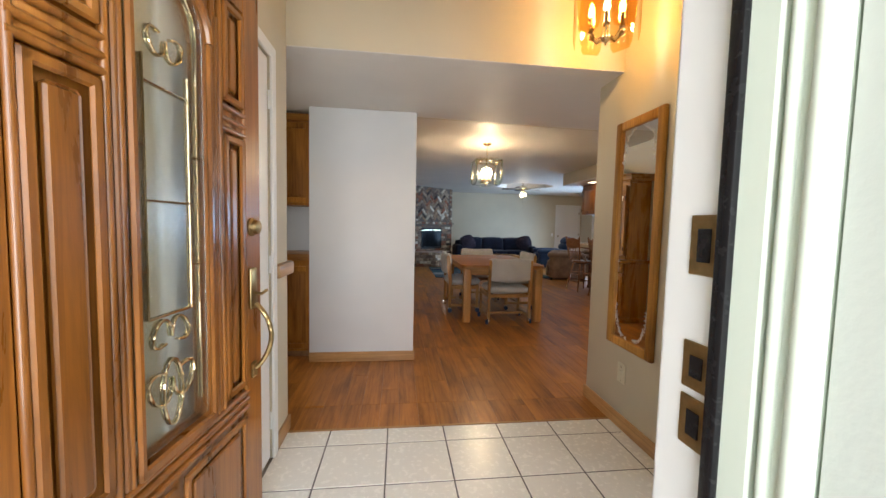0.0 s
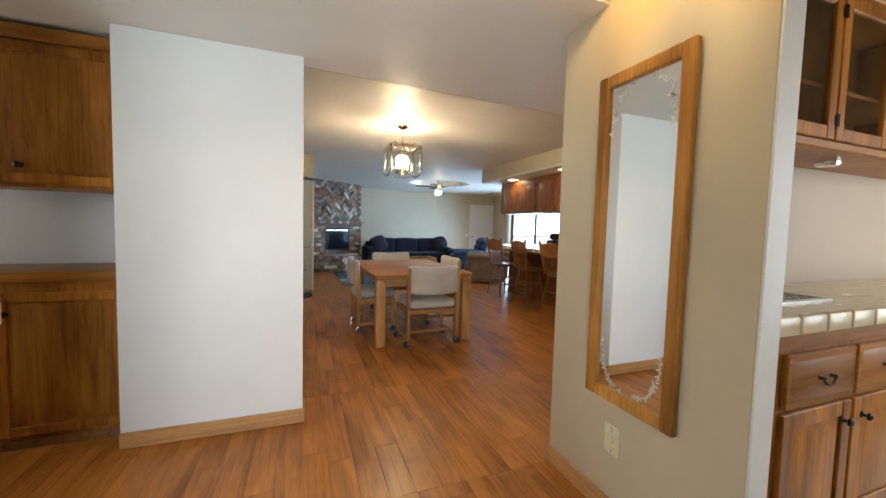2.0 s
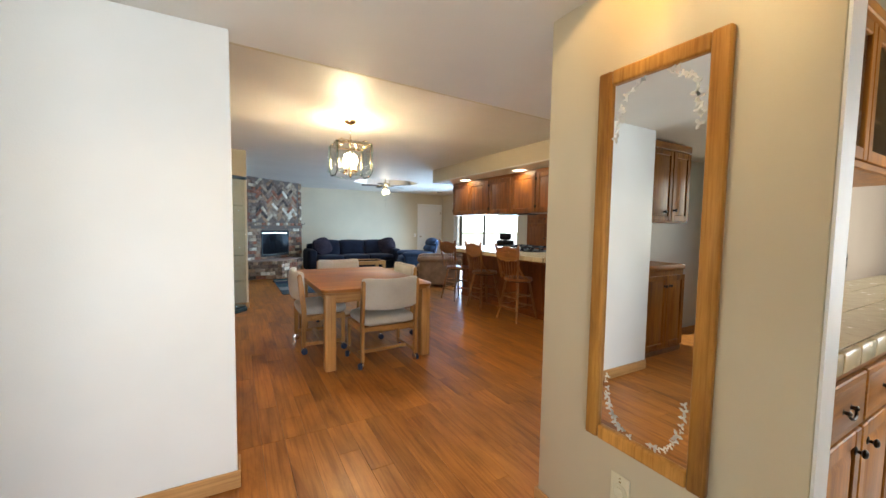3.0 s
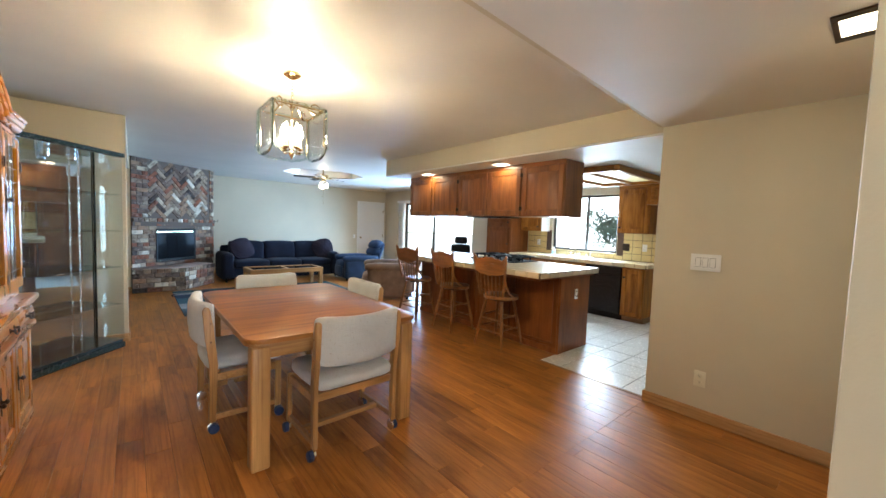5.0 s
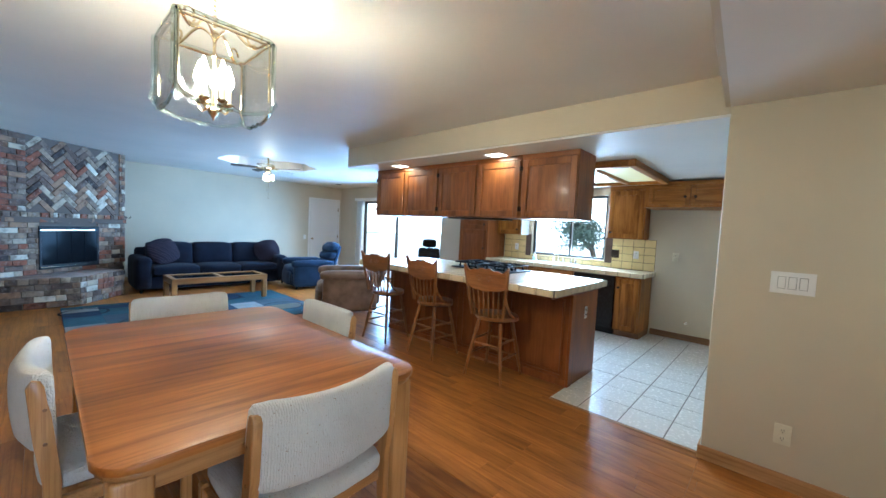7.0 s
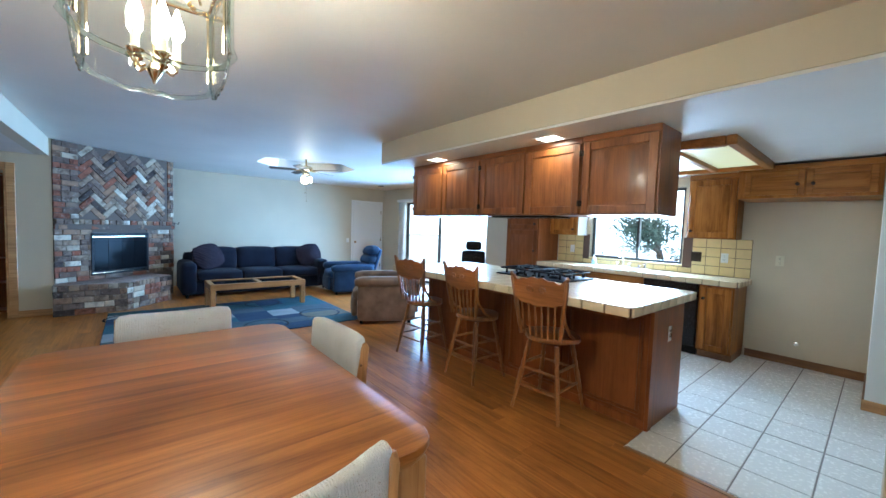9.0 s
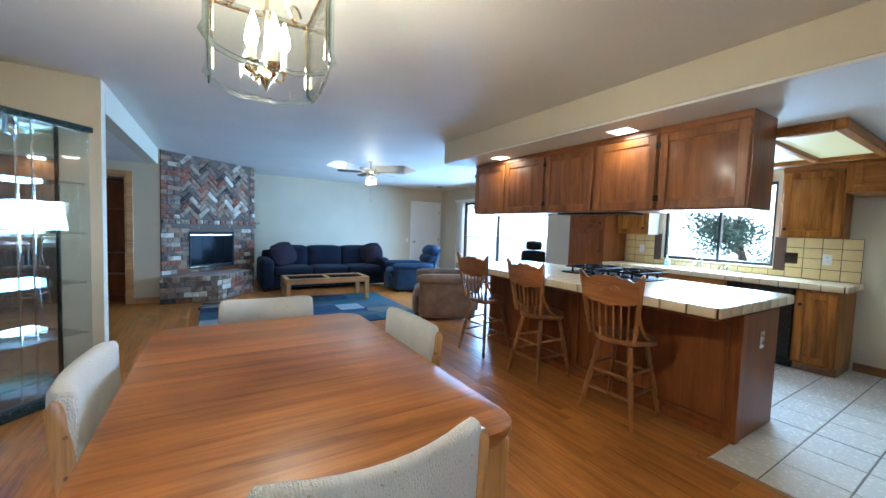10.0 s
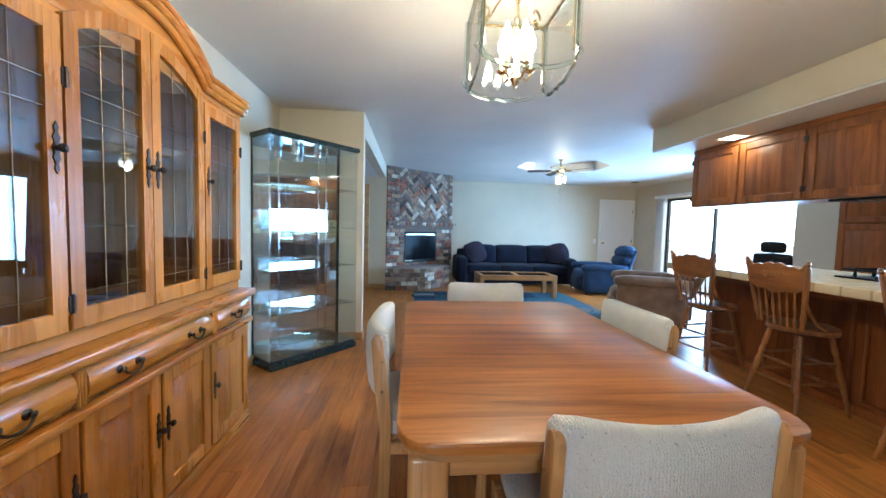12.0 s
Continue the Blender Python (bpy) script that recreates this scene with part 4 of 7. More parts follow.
        for z in (gz0 + 0.33, gz0 + 0.62, gz0 + 0.9):
            tube(bm, [(0.405, side, z), (0.565, side, z)], 0.003, 6)
        for z in (gz0 + 0.45, gz0 + 0.75):
            tube(bm, [(0.345, side, z), (0.405, side, z)], 0.003, 6)
            tube(bm, [(0.565, side, z), (0.625, side, z)], 0.003, 6)
        for s in (-1, 1):
            for z, r, up in ((gz0 + 0.27, 0.055, 1), (gz0 + 0.16, 0.07, -1), (gz1 - 0.06, 0.05, -1)):
                tube(bm, [(cx + s * r * (1 - math.cos(a)) * 0.6, side, z + up * r * math.sin(a) * (0.6 + 0.4 * math.cos(a / 2))) for a in np.linspace(0, 1.6 * math.pi, 15)], 0.0035, 6)
        tube(bm, [(cx + 0.035 * math.sin(a), side, gz0 + 0.12 + 0.09 * math.cos(a)) for a in np.linspace(0, 2 * math.pi, 17)], 0.0035, 6)
    sub("came", bm, BRIGHT_BRASS, pane, "brass leaded pattern")
    # hardware near the free edge
    for s, y in ((-1, 0.0), (1, T)):
        bm = bm_new()
        lathe(bm, [(0.034, 0), (0.034, 0.006), (0.026, 0.012), (0.024, 0.026), (0.014, 0.030)], Matrix.Translation((W - 0.065, y, 1.215)) @ Matrix.Rotation(radians(90 if s < 0 else -90), 4, "X"), 18)
        sub("deadbolt", bm, BRASS, t, "brass deadbolt")
    bm = bm_new()
    box(bm, W - 0.092, -0.010, 0.915, W - 0.042, -0.0005, 1.065, bevel=0.006, seg=2)
    sub("handle_plate", bm, BRASS, t, "aged brass handle plate")
    bm = bm_new()
    tube(bm, [(W - 0.066 + 0.004 * math.sin(a), -0.008 - 0.06 * math.sin(a) ** 0.7, 0.935 - 0.245 * a / math.pi) for a in np.linspace(0.02, math.pi - 0.02, 15)], 0.009, 8)
    box(bm, W - 0.085, -0.01, 0.655, W - 0.045, -0.0005, 0.715, bevel=0.006)
    tube(bm, [(W - 0.066, -0.005, 0.975), (W - 0.066, -0.035, 0.970), (W - 0.066, -0.055, 0.985)], 0.006, 6)
    sub("grip", bm, BRASS, t, "curved brass grip handle")
    bm = bm_new()
    lathe(bm, [(0.03, 0), (0.03, 0.006), (0.012, 0.012), (0.012, 0.035), (0.026, 0.045), (0.029, 0.06), (0.02, 0.072)], Matrix.Translation((W - 0.066, T, 1.0)) @ Matrix.Rotation(radians(-90), 4, "X"), 18)
    sub("inner_knob", bm, BRASS, t, "round brass inner knob")


front_door()

# door frame in the opening; the jamb on the lock side carries the strikes
t = thing("door_frame", "white door frame with black weatherstrip and pale green outer moulding", "door frame", (0, 0, 0))
part("jamb", blk(1.025, 2.505, 0, 1.063, 2.622, 2.09, bevel=0.003), WHITE, t)
part("jamb", blk(-0.038, 2.505, 0, -0.002, 2.622, 2.09, bevel=0.003), WHITE, t)
part("head_jamb", blk(-0.038, 2.505, 2.092, 1.063, 2.622, 2.128, bevel=0.003), WHITE, t)
part("stop", blk(1.009, 2.46, 0, 1.063, 2.504, 2.09, bevel=0.003), OUTER, t)
part("stop", blk(-0.038, 2.46, 0, 0.016, 2.504, 2.09, bevel=0.003), WHITE, t)
part("weatherstrip", blk(1.001, 2.496, 0, 1.025, 2.516, 2.09, bevel=0.004, seg=2), BLACK, t, "black rubber weatherstrip")
bm = bm_new()
box(bm, 1.013, 2.404, 0, 1.125, 2.458, 2.14, bevel=0.006)
for y, r in ((2.446, 0.007), (2.418, 0.011)):
    rod(bm, (1.013, y, 0), (1.013, y, 2.13), r, seg=12)
part("outer_moulding", bm, OUTER, t, "pale green moulded outer casing")
part("outer_moulding", blk(-0.10, 2.34, 0, 0.016, 2.458, 2.14, bevel=0.008), OUTER, t)
for y0, x0, x1 in ((2.6225, 1.035, 1.105), (2.6225, -0.08, -0.012)):
    part("inner_casing", blk(x0, y0, 0, x1, y0 + 0.016, 2.15, bevel=0.004), WHITE, t)
part("inner_casing", blk(-0.08, 2.6225, 2.1505, 1.105, 2.6385, 2.22, bevel=0.004), WHITE, t)
part("sill", blk(-0.02, 2.30, -0.02, 1.02, 2.62, 0.014, bevel=0.006), CHROME, t, "metal door sill")
for z0, z1 in ((1.19, 1.27), (1.035, 1.10), (0.955, 1.025)):
    bm = bm_new()
    box(bm, 1.0205, 2.525, z0, 1.0245, 2.575, z1, bevel=0.0015)
    s = part("strike_plate", bm, BRASS, t, "aged brass strike plate")
    part("bolt_hole", blk(1.0185, 2.540, z0 + 0.018, 1.0204, 2.560, z1 - 0.018), BLACK, s)
structure("wall_outer_stucco", blk(1.018, 2.30, -0.12, 7.6, 2.399, 3.7), paint("pale_stucco", (0.50, 0.53, 0.48), 0.8, strength=0.5, grain=60), "pale stucco outside the front door")
structure("wall_outer_stucco_left", blk(-2.6, 2.30, -0.12, -0.102, 2.399, 3.7), paint("pale_stucco_b", (0.50, 0.53, 0.48), 0.8, strength=0.5, grain=60), "pale stucco outside the front door")
structure("porch_roof", blk(-2.6, 0.6, 2.75, 4.0, 2.299, 2.9), HALL_CEIL, "white porch roof", "ceiling")

# closet door in the left foyer wall
t = thing("closet_door", "closed white closet door with painted hinges", "door", (-0.024, 3.255, 0.01), 90)
bm = bm_new()
box(bm, 0.0, 0.002, 0, 0.815, 0.036, 2.04, bevel=0.003)
sub("leaf", bm, WHITE, t)
for z in (0.2, 1.02, 1.84):
    bm = bm_new()
    rod(bm, (0.818, -0.004, z - 0.045), (0.818, -0.004, z + 0.045), 0.006, seg=10)
    sub("hinge", bm, WHITE, t, "white painted hinge")
for a, b in ((3.185, 3.248), (4.078, 4.135)):
    structure("trim_closet", blk(-0.019, a, 0, -0.004, b, 2.115, bevel=0.004), WHITE, "white closet door casing", "trim")
structure("trim_closet_head", blk(-0.019, 3.249, 2.055, -0.004, 4.077, 2.115, bevel=0.004), WHITE, "white closet door casing", "trim")
t = thing("chair_rail", "short honey oak chair rail block on the wall", "rail", (0, 0, 0))
bm = bm_new()
box(bm, -0.165, 4.14, 0.945, 0.012, 4.395, 1.02, bevel=0.012, seg=2)
part("rail", bm, TRIM_Y, t)

# mirror
t = thing("wall_mirror_framed", "tall oak-framed mirror with etched flower corners", "mirror", (2.029, 4.15, 1.215), -90)
MW, MH, FW = 0.435, 1.395, 0.055
for name, dims in (("frame_side", (-MW / 2, -0.03, -MH / 2, -MW / 2 + FW, -0.001, MH / 2)), ("frame_side", (MW / 2 - FW, -0.03, -MH / 2, MW / 2, -0.001, MH / 2)),
                   ("frame_rail", (-MW / 2 + FW, -0.029, -MH / 2, MW / 2 - FW, -0.001, -MH / 2 + FW)), ("frame_rail", (-MW / 2 + FW, -0.029, MH / 2 - FW, MW / 2 - FW, -0.001, MH / 2))):
    sub(name, blk(*dims, bevel=0.009, seg=3), MIRROR_OAK, t)
mg = sub("mirror_glass", blk(-MW / 2 + FW - 0.004, -0.013, -MH / 2 + FW - 0.004, MW / 2 - FW + 0.004, -0.009, MH / 2 - FW + 0.004), MIRROR, t, "silvered mirror glass")
rg = random.Random(3)
iw, ih = MW / 2 - FW, MH / 2 - FW


def etch(points):
    bm = bm_new()
    for x, z, r in points:
        a0 = rg.uniform(0, 6.28)
        vs = [bm.verts.new((x + r * (0.6 + 0.4 * math.cos(3 * a)) * math.cos(a + a0), -0.0136, z + r * (0.6 + 0.4 * math.cos(3 * a)) * math.sin(a + a0))) for a in np.linspace(0, 2 * math.pi, 13)[:-1]]
        bm.faces.new(vs)
    return bm


for s in (-1, 1):
    for zs in (-1, 1):
        pts = []
        for k in range(14):
            f = k / 13
            pts.append((s * (iw - 0.022 - 0.10 * f ** 2.2 + rg.uniform(-0.006, 0.006)), zs * (ih - 0.20 + 0.185 * math.sin(f * 1.5) + rg.uniform(-0.006, 0.006)), rg.uniform(0.010, 0.021)))
        sub("etching", etch(pts), FROST, mg, "frosted etched flowers")
wall_plate("ivory round dial switch plate on the stub wall", (2.0295, 4.22, 0.35), -90, "dial", IVORY, 0.078, 0.125)


# foyer pendant: brass ring, amber glass petals, candle bulbs
AMBER = pane_mat("amber_glass", (1.0, 0.85, 0.58), 0.05)
BULB = glow("warm_bulb", (1.0, 0.78, 0.45), 26)


def pendant():
    t = thing("foyer_pendant", "brass foyer pendant with amber glass panels and candle bulbs", "chandelier", (1.70, 4.02, 2.22), 0)
    bm = bm_new()
    rod(bm, (0, 0, 0.62), (0, 0, 1.48), 0.006)
    lathe(bm, [(0.06, 1.44), (0.06, 1.475)], None, 20)
    sub("chain", bm, BRASS, t)
    bm = bm_new()
    lathe(bm, [(0.012, 0.02), (0.03, 0.035), (0.012, 0.06), (0.012, 0.45), (0.03, 0.52), (0.012, 0.62)], None, 14)
    for k in range(6):
        a = 2 * math.pi * k / 6
        c, s = math.cos(a), math.sin(a)
        tube(bm, [(0.012 * c, 0.012 * s, 0.05), (0.05 * c, 0.05 * s, 0.025), (0.085 * c, 0.085 * s, 0.06)], 0.005, 6)
        lathe(bm, [(0.016, 0.06), (0.018, 0.075), (0.011, 0.08), (0.011, 0.13)], Matrix.Translation((0.085 * c, 0.085 * s, 0)), 10)
        tube(bm, [(0.02 * c, 0.02 * s, 0.50), (0.10 * c, 0.10 * s, 0.53), (0.15 * c, 0.15 * s, 0.46)], 0.004, 6)
    sub("stem", bm, BRIGHT_BRASS, t)
    for k in range(6):
        a = 2 * math.pi * k / 6
        bm = bm_new()
        lathe(bm, [(0.010, 0.13), (0.017, 0.15), (0.014, 0.175), (0.004, 0.205)], Matrix.Translation((0.085 * math.cos(a), 0.085 * math.sin(a), 0)), 10)
        sub("bulb", bm, BULB, t, "glowing candle bulb").visible_shadow = False
        bm = bm_new()
        m = Matrix.Rotation(a + math.pi / 6, 4, "Z") @ Matrix.Translation((0.158, 0, 0.02))
        prism(bm, [(-0.06, 0.03), (-0.045, 0), (0.045, 0), (0.06, 0.03), (0.075, 0.2), (0.065, 0.4), (0.04, 0.46), (-0.04, 0.46), (-0.065, 0.4), (-0.075, 0.2)], -0.002, 0.002, m @ Matrix(((0, 0, 1, 0), (1, 0, 0, 0), (0, 1, 0, 0), (0, 0, 0, 1))))
        sub("glass_panel", bm, AMBER, t, "amber bevelled glass panel")


pendant()

# ---- dining room ----
def rounded_rect(x0, y0, x1, y1, r, n=6):
    pts = []
    for cx, cy, a0 in ((x1 - r, y1 - r, 0), (x0 + r, y1 - r, 90), (x0 + r, y0 + r, 180), (x1 - r, y0 + r, 270)):
        pts += [(cx + r * math.cos(radians(a0 + 90 * k / n)), cy + r * math.sin(radians(a0 + 90 * k / n))) for k in range(n + 1)]
    return pts


t = thing("dining_table", "rectangular oak dining table with rounded corners and square legs", "table", (1.99, 7.515, 0), 0)
bm = bm_new()
prism(bm, rounded_rect(-0.555, -0.83, 0.555, 0.83, 0.10), 0.722, 0.75, bevel=0.008)
sub("tabletop", bm, TABLE, t, "reddish oak top with a clear lacquer")
bm = bm_new()
prism(bm, rounded_rect(-0.545, -0.82, 0.545, 0.82, 0.10), 0.700, 0.7215, bevel=0.006)
sub("top_edge", bm, PALE_OAK_H, t)
for s in (-1, 1):
    sub("apron", blk(-0.42, s * 0.735 - 0.012, 0.615, 0.42, s * 0.735 + 0.012, 0.6995, bevel=0.002), PALE_OAK_H, t)
    sub("apron", blk(s * 0.465 - 0.012, -0.70, 0.615, s * 0.465 + 0.012, 0.70, 0.6995, bevel=0.002), PALE_OAK_H, t)
leg = mesh("leg", blk(-0.05, -0.05, 0.001, 0.05, 0.05, 0.6995, bevel=0.014, seg=3), PALE_OAK)
for sx in (-1, 1):
    for sy in (-1, 1):
        lay_at("leg", leg, t, (sx * 0.475, sy * 0.75, 0))


def dining_chair(at, turn):
    # local: the sitter looks along +y, the back stands at -y
    t = thing("dining_chair", "pale oak dining chair on casters with cream tweed upholstery", "chair", at, turn, group="chairs round the table")
    W, D = 0.27, 0.225
    for s in (-1, 1):
        # rear post: leg and back upright in one, leaning
        bm = bm_new()
        prof = [(-0.215, 0.075), (-0.175, 0.075), (-0.165, 0.45), (-0.190, 0.70), (-0.205, 0.80), (-0.215, 0.822), (-0.235, 0.826), (-0.250, 0.80), (-0.235, 0.62), (-0.212, 0.45)]
        m = Matrix(((0, 0, 1, s * W), (1, 0, 0, 0), (0, 1, 0, 0), (0, 0, 0, 1)))
        prism(bm, prof, -0.014, 0.014, m, bevel=0.004)
        sub("rear_post", bm, PALE_OAK, t)
        sub("front_leg", blk(s * W - 0.014, 0.185, 0.075, s * W + 0.014, 0.225, 0.40, bevel=0.005), PALE_OAK, t)
        sub("side_rail", blk(s * W - 0.012, -0.18, 0.34, s * W + 0.012, 0.186, 0.39, bevel=0.004), PALE_OAK_H, t)
        sub("sled_rail", blk(s * W - 0.012, -0.178, 0.085, s * W + 0.012, 0.186, 0.122, bevel=0.004), PALE_OAK_H, t)
        for y in (-0.195, 0.205):
            bm = bm_new()
            rod(bm, (s * W, y, 0.05), (s * W, y, 0.0748), 0.007, seg=8)
            lathe(bm, [(0.024, -0.012), (0.034, -0.010), (0.034, 0.002), (0.020, 0.005)], Matrix.Translation((s * W - 0.003 * s, y + 0.006, 0.036)) @ Matrix.Rotation(radians(90), 4, "Y"), 16)
            c = sub("caster", bm, CHROME, t, "chrome-hooded caster")
            bm = bm_new()
            lathe(bm, [(0.010, -0.020), (0.026, -0.018), (0.0315, -0.012), (0.0315, 0.012), (0.026, 0.018), (0.010, 0.020)], Matrix.Translation((s * W + 0.016 * s, y + 0.006, 0.032)) @ Matrix.Rotation(radians(90), 4, "Y"), 16)
            sub("wheel", bm, CASTER_WHEEL, c, "dark blue caster wheel")
    sub("stretcher", blk(-W + 0.012, -0.02, 0.088, W - 0.012, 0.02, 0.118, bevel=0.004), PALE_OAK_H, t)
    sub("front_rail", blk(-W + 0.014, 0.19, 0.34, W - 0.014, 0.215, 0.39, bevel=0.004), PALE_OAK_H, t)
    sub("rear_rail", blk(-W + 0.014, -0.185, 0.34, W - 0.014, -0.165, 0.385, bevel=0.004), PALE_OAK_H, t)
    bm = bm_new()
    pad(bm, -W + 0.016, -0.215, 0.391, W - 0.016, 0.25, 0.490, 0.042, 0.020, cuts=7)
    sub("seat", bm, CREAM_FABRIC, t)
    bm = bm_new()
    pad(bm, -W - 0.004, -0.285, 0.555, W + 0.004, -0.215, 0.836, 0.03, 0.010, cuts=9)
    for v in bm.verts:
        # the back curves round the sitter, its top edge rises at the ends and leans back
        k = (v.co.x / W) ** 2
        v.co.z += 0.026 * k * (1 if v.co.z > 0.65 else 0.2) - (0.008 if v.co.z > 0.65 else 0)
        v.co.y += 0.05 * k - 0.10 * (v.co.z - 0.60) * 0.35
    sub("backrest", bm, CREAM_FABRIC, t)
    for s in (-1, 1):
        for z in (0.60, 0.72):
            bm = bm_new()
            rod(bm, (s * (W + 0.0135), -0.205, z), (s * (W + 0.017), -0.205, z), 0.006, seg=10)
            sub("plug", bm, DARK_TRIM, t)
    return t


CASTER_WHEEL = plain("navy_plastic", (0.02, 0.035, 0.09), 0.35)
first_chair = dining_chair((2.042, 6.842, 0), 2)
for at, turn in (((1.565, 7.575, 0), -90), ((2.02, 8.33, 0), 180), ((2.45, 7.72, 0), 91)):
    copy_thing(first_chair, Matrix.Translation(at) @ Matrix.Rotation(radians(turn), 4, "Z"))


# hutch: sideboard with a glazed, arched upper part (front towards +x)
def hutch():
    Y0, Y1 = 6.63, 8.23
    W = Y1 - Y0
    t = thing("china_hutch", "glossy honey oak china hutch with arched leaded glass doors", "hutch", (0.44, Y0, 0), 90)
    D = 0.345
    bm = bm_new()
    box(bm, 0, 0.0, 0.07, W, D, 0.80, bevel=0.003)
    sub("base", bm, HUTCH, t)
    sub("plinth", blk(-0.015, -0.02, 0.0, W + 0.015, D, 0.0695, bevel=0.01, seg=2), HUTCH_H, t)
    sub("counter", blk(-0.03, -0.06, 0.8005, W + 0.03, D, 0.845, bevel=0.014, seg=3), HUTCH_H, t)
    sub("waist_moulding", blk(-0.02, -0.045, 0.635, W + 0.02, -0.0005, 0.668, bevel=0.01, seg=2), HUTCH_H, t)
    cols = (0.0, 0.43, 0.80, 1.17, W)
    # bowed drawers
    for a, b in ((0.02, 0.40), (0.44, 1.16), (1.20, W - 0.02)):
        bm = bm_new()
        prof = [(0.0, 0.675), (-0.018, 0.68), (-0.034, 0.70), (-0.040, 0.73), (-0.036, 0.765), (-0.02, 0.788), (0.0, 0.793)]
        prism(bm, prof, a, b, Matrix(((0, 0, 1, 0), (1, 0, 0, -0.0005), (0, 1, 0, 0), (0, 0, 0, 1))), bevel=0.003)
        d = sub("drawer", bm, HUTCH_H, t)
        for xx in ([(a + b) / 2] if b - a < 0.5 else [a + 0.16, b - 0.16]):
            bail(d, xx, -0.038, 0.738, 0.085)
    for x in (0.42, 1.18):
        bm = bm_new()
        for dx in (-0.012, 0.0, 0.012):
            rod(bm, (x + dx, -0.03, 0.675), (x + dx, -0.03, 0.793), 0.007, seg=8)
        sub("fluting", bm, HUTCH, t)
    for k, (a, b) in enumerate(zip(cols, cols[1:])):
        kx = b - 0.03 if k in (0, 1) else a + 0.03
        d = panel_door(t, a + 0.006, 0.085, b - 0.006, 0.628, -0.0005, HUTCH, fr=0.06)
        latch(d, kx, -0.0215, 0.40)
    # upper case: back, sides, top
    ZB, ZT = 0.8455, 1.90
    bm = bm_new()
    box(bm, 0.03, D - 0.02, ZB, W - 0.03, D, ZT)
    for x in (0.03, W - 0.05):
        box(bm, x, 0.045, ZB, x + 0.02, D - 0.02, ZT)
    for x in (0.43, 1.17):
        box(bm, x - 0.008, 0.06, ZB, x + 0.008, D - 0.02, ZT)
    box(bm, 0.05, 0.045, ZB, W - 0.05, D - 0.02, ZB + 0.03)
    box(bm, 0.05, 0.045, ZT - 0.02, W - 0.05, D - 0.02, ZT)
    sub("upper_case", bm, HUTCH, t)
    # back mirror and shelves
    sub("back_mirror", blk(0.055, D - 0.026, ZB + 0.04, W - 0.055, D - 0.022, ZT - 0.03), HUTCH_MIRROR, t, "smoked mirrored back")
    for z in (1.22, 1.52):
        sub("glass_shelf", blk(0.055, 0.075, z, W - 0.055, D - 0.03, z + 0.007), SHELF_GLASS, t).visible_shadow = False
    # face rails below and above the doors, the upper one arched in the middle
    sub("face_rail", blk(0.03, 0.022, ZB, W - 0.03, 0.0445, 0.90, bevel=0.004), HUTCH_H, t)
    c = W / 2

    def arch(x):
        u = (x - c) / 0.40
        return 1.885 + (0.165 * math.cos(max(-1, min(1, u)) * math.pi / 2) ** 0.8 if abs(u) < 1 else 0)
    xs = [0.0 + W * k / 40 for k in range(41)]
    bm = bm_new()
    top = [(x, arch(x) + 0.03) for x in xs]
    low = [(x, 1.83 if abs(x - c) > 0.36 else arch(x) - 0.085) for x in reversed(xs)]
    prism(bm, top + low, -0.0445, -0.022, Matrix.Rotation(radians(90), 4, "X"))
    sub("arched_header", bm, HUTCH_H, t)
    for k, (off, r) in enumerate(((0.0, 0.018), (0.028, 0.020), (0.052, 0.016))):
        bm = bm_new()
        tube(bm, [(-0.03 - 0.008 * k, D, arch(0) + 0.02 + off), (-0.03 - 0.008 * k, 0.012 - 0.012 * k, arch(0) + 0.02 + off)] + [(x, 0.008 - 0.014 * k, arch(x) + 0.02 + off) for x in xs] + [(W + 0.03 + 0.008 * k, 0.012 - 0.012 * k, arch(W) + 0.02 + off), (W + 0.03 + 0.008 * k, D, arch(W) + 0.02 + off)], r, 10)
        sub("cornice", bm, HUTCH_H, t)
    bm = bm_new()
    prism(bm, [(x, arch(x) + 0.06) for x in xs] + [(W, 1.86), (0, 1.86)], -D + 0.03, -0.02, Matrix.Rotation(radians(90), 4, "X"))
    sub("top_board", bm, HUTCH_H, t)
    # glazed doors
    for k, (a, b) in enumerate(((0.055, 0.425), (0.435, 0.798), (0.802, 1.165), (1.175, W - 0.055))):
        z0, fr = 0.905, 0.05
        mid = k in (1, 2)
        bm = bm_new()
        y0, y1 = -0.001, 0.0215
        ztop = lambda x: (arch(x) - 0.075 if mid else 1.83)
        box(bm, a, y0, z0, b, y1, z0 + fr + 0.015, bevel=0.004)
        for u0, u1 in ((a, a + fr), (b - fr, b)):
            n = 6
            us = [u0 + (u1 - u0) * j / n for j in range(n + 1)]
            prism(bm, [(u, ztop(u)) for u in us] + [(u1, z0 + fr), (u0, z0 + fr)], -y1, -y0, Matrix.Rotation(radians(90), 4, "X"))
        us = [a + fr + (b - a - 2 * fr) * j / 12 for j in range(13)]
        prism(bm, [(u, ztop(u)) for u in us] + [(u, ztop(u) - fr * 1.1) for u in reversed(us)], -y1 + 0.001, -y0 - 0.001, Matrix.Rotation(radians(90), 4, "X"))
        leaf = sub("glazed_door", bm, HUTCH, t)
        bm = bm_new()
        gz = [(u, ztop(u) - fr) for u in us]
        prism(bm, gz + [(b - fr + 0.003, z0 + fr), (a + fr - 0.003, z0 + fr)], -0.012, -0.008, Matrix.Rotation(radians(90), 4, "X"))
        sub("pane", bm, HUTCH_PANE, leaf, "clear leaded pane").visible_shadow = False
        bm = bm_new()
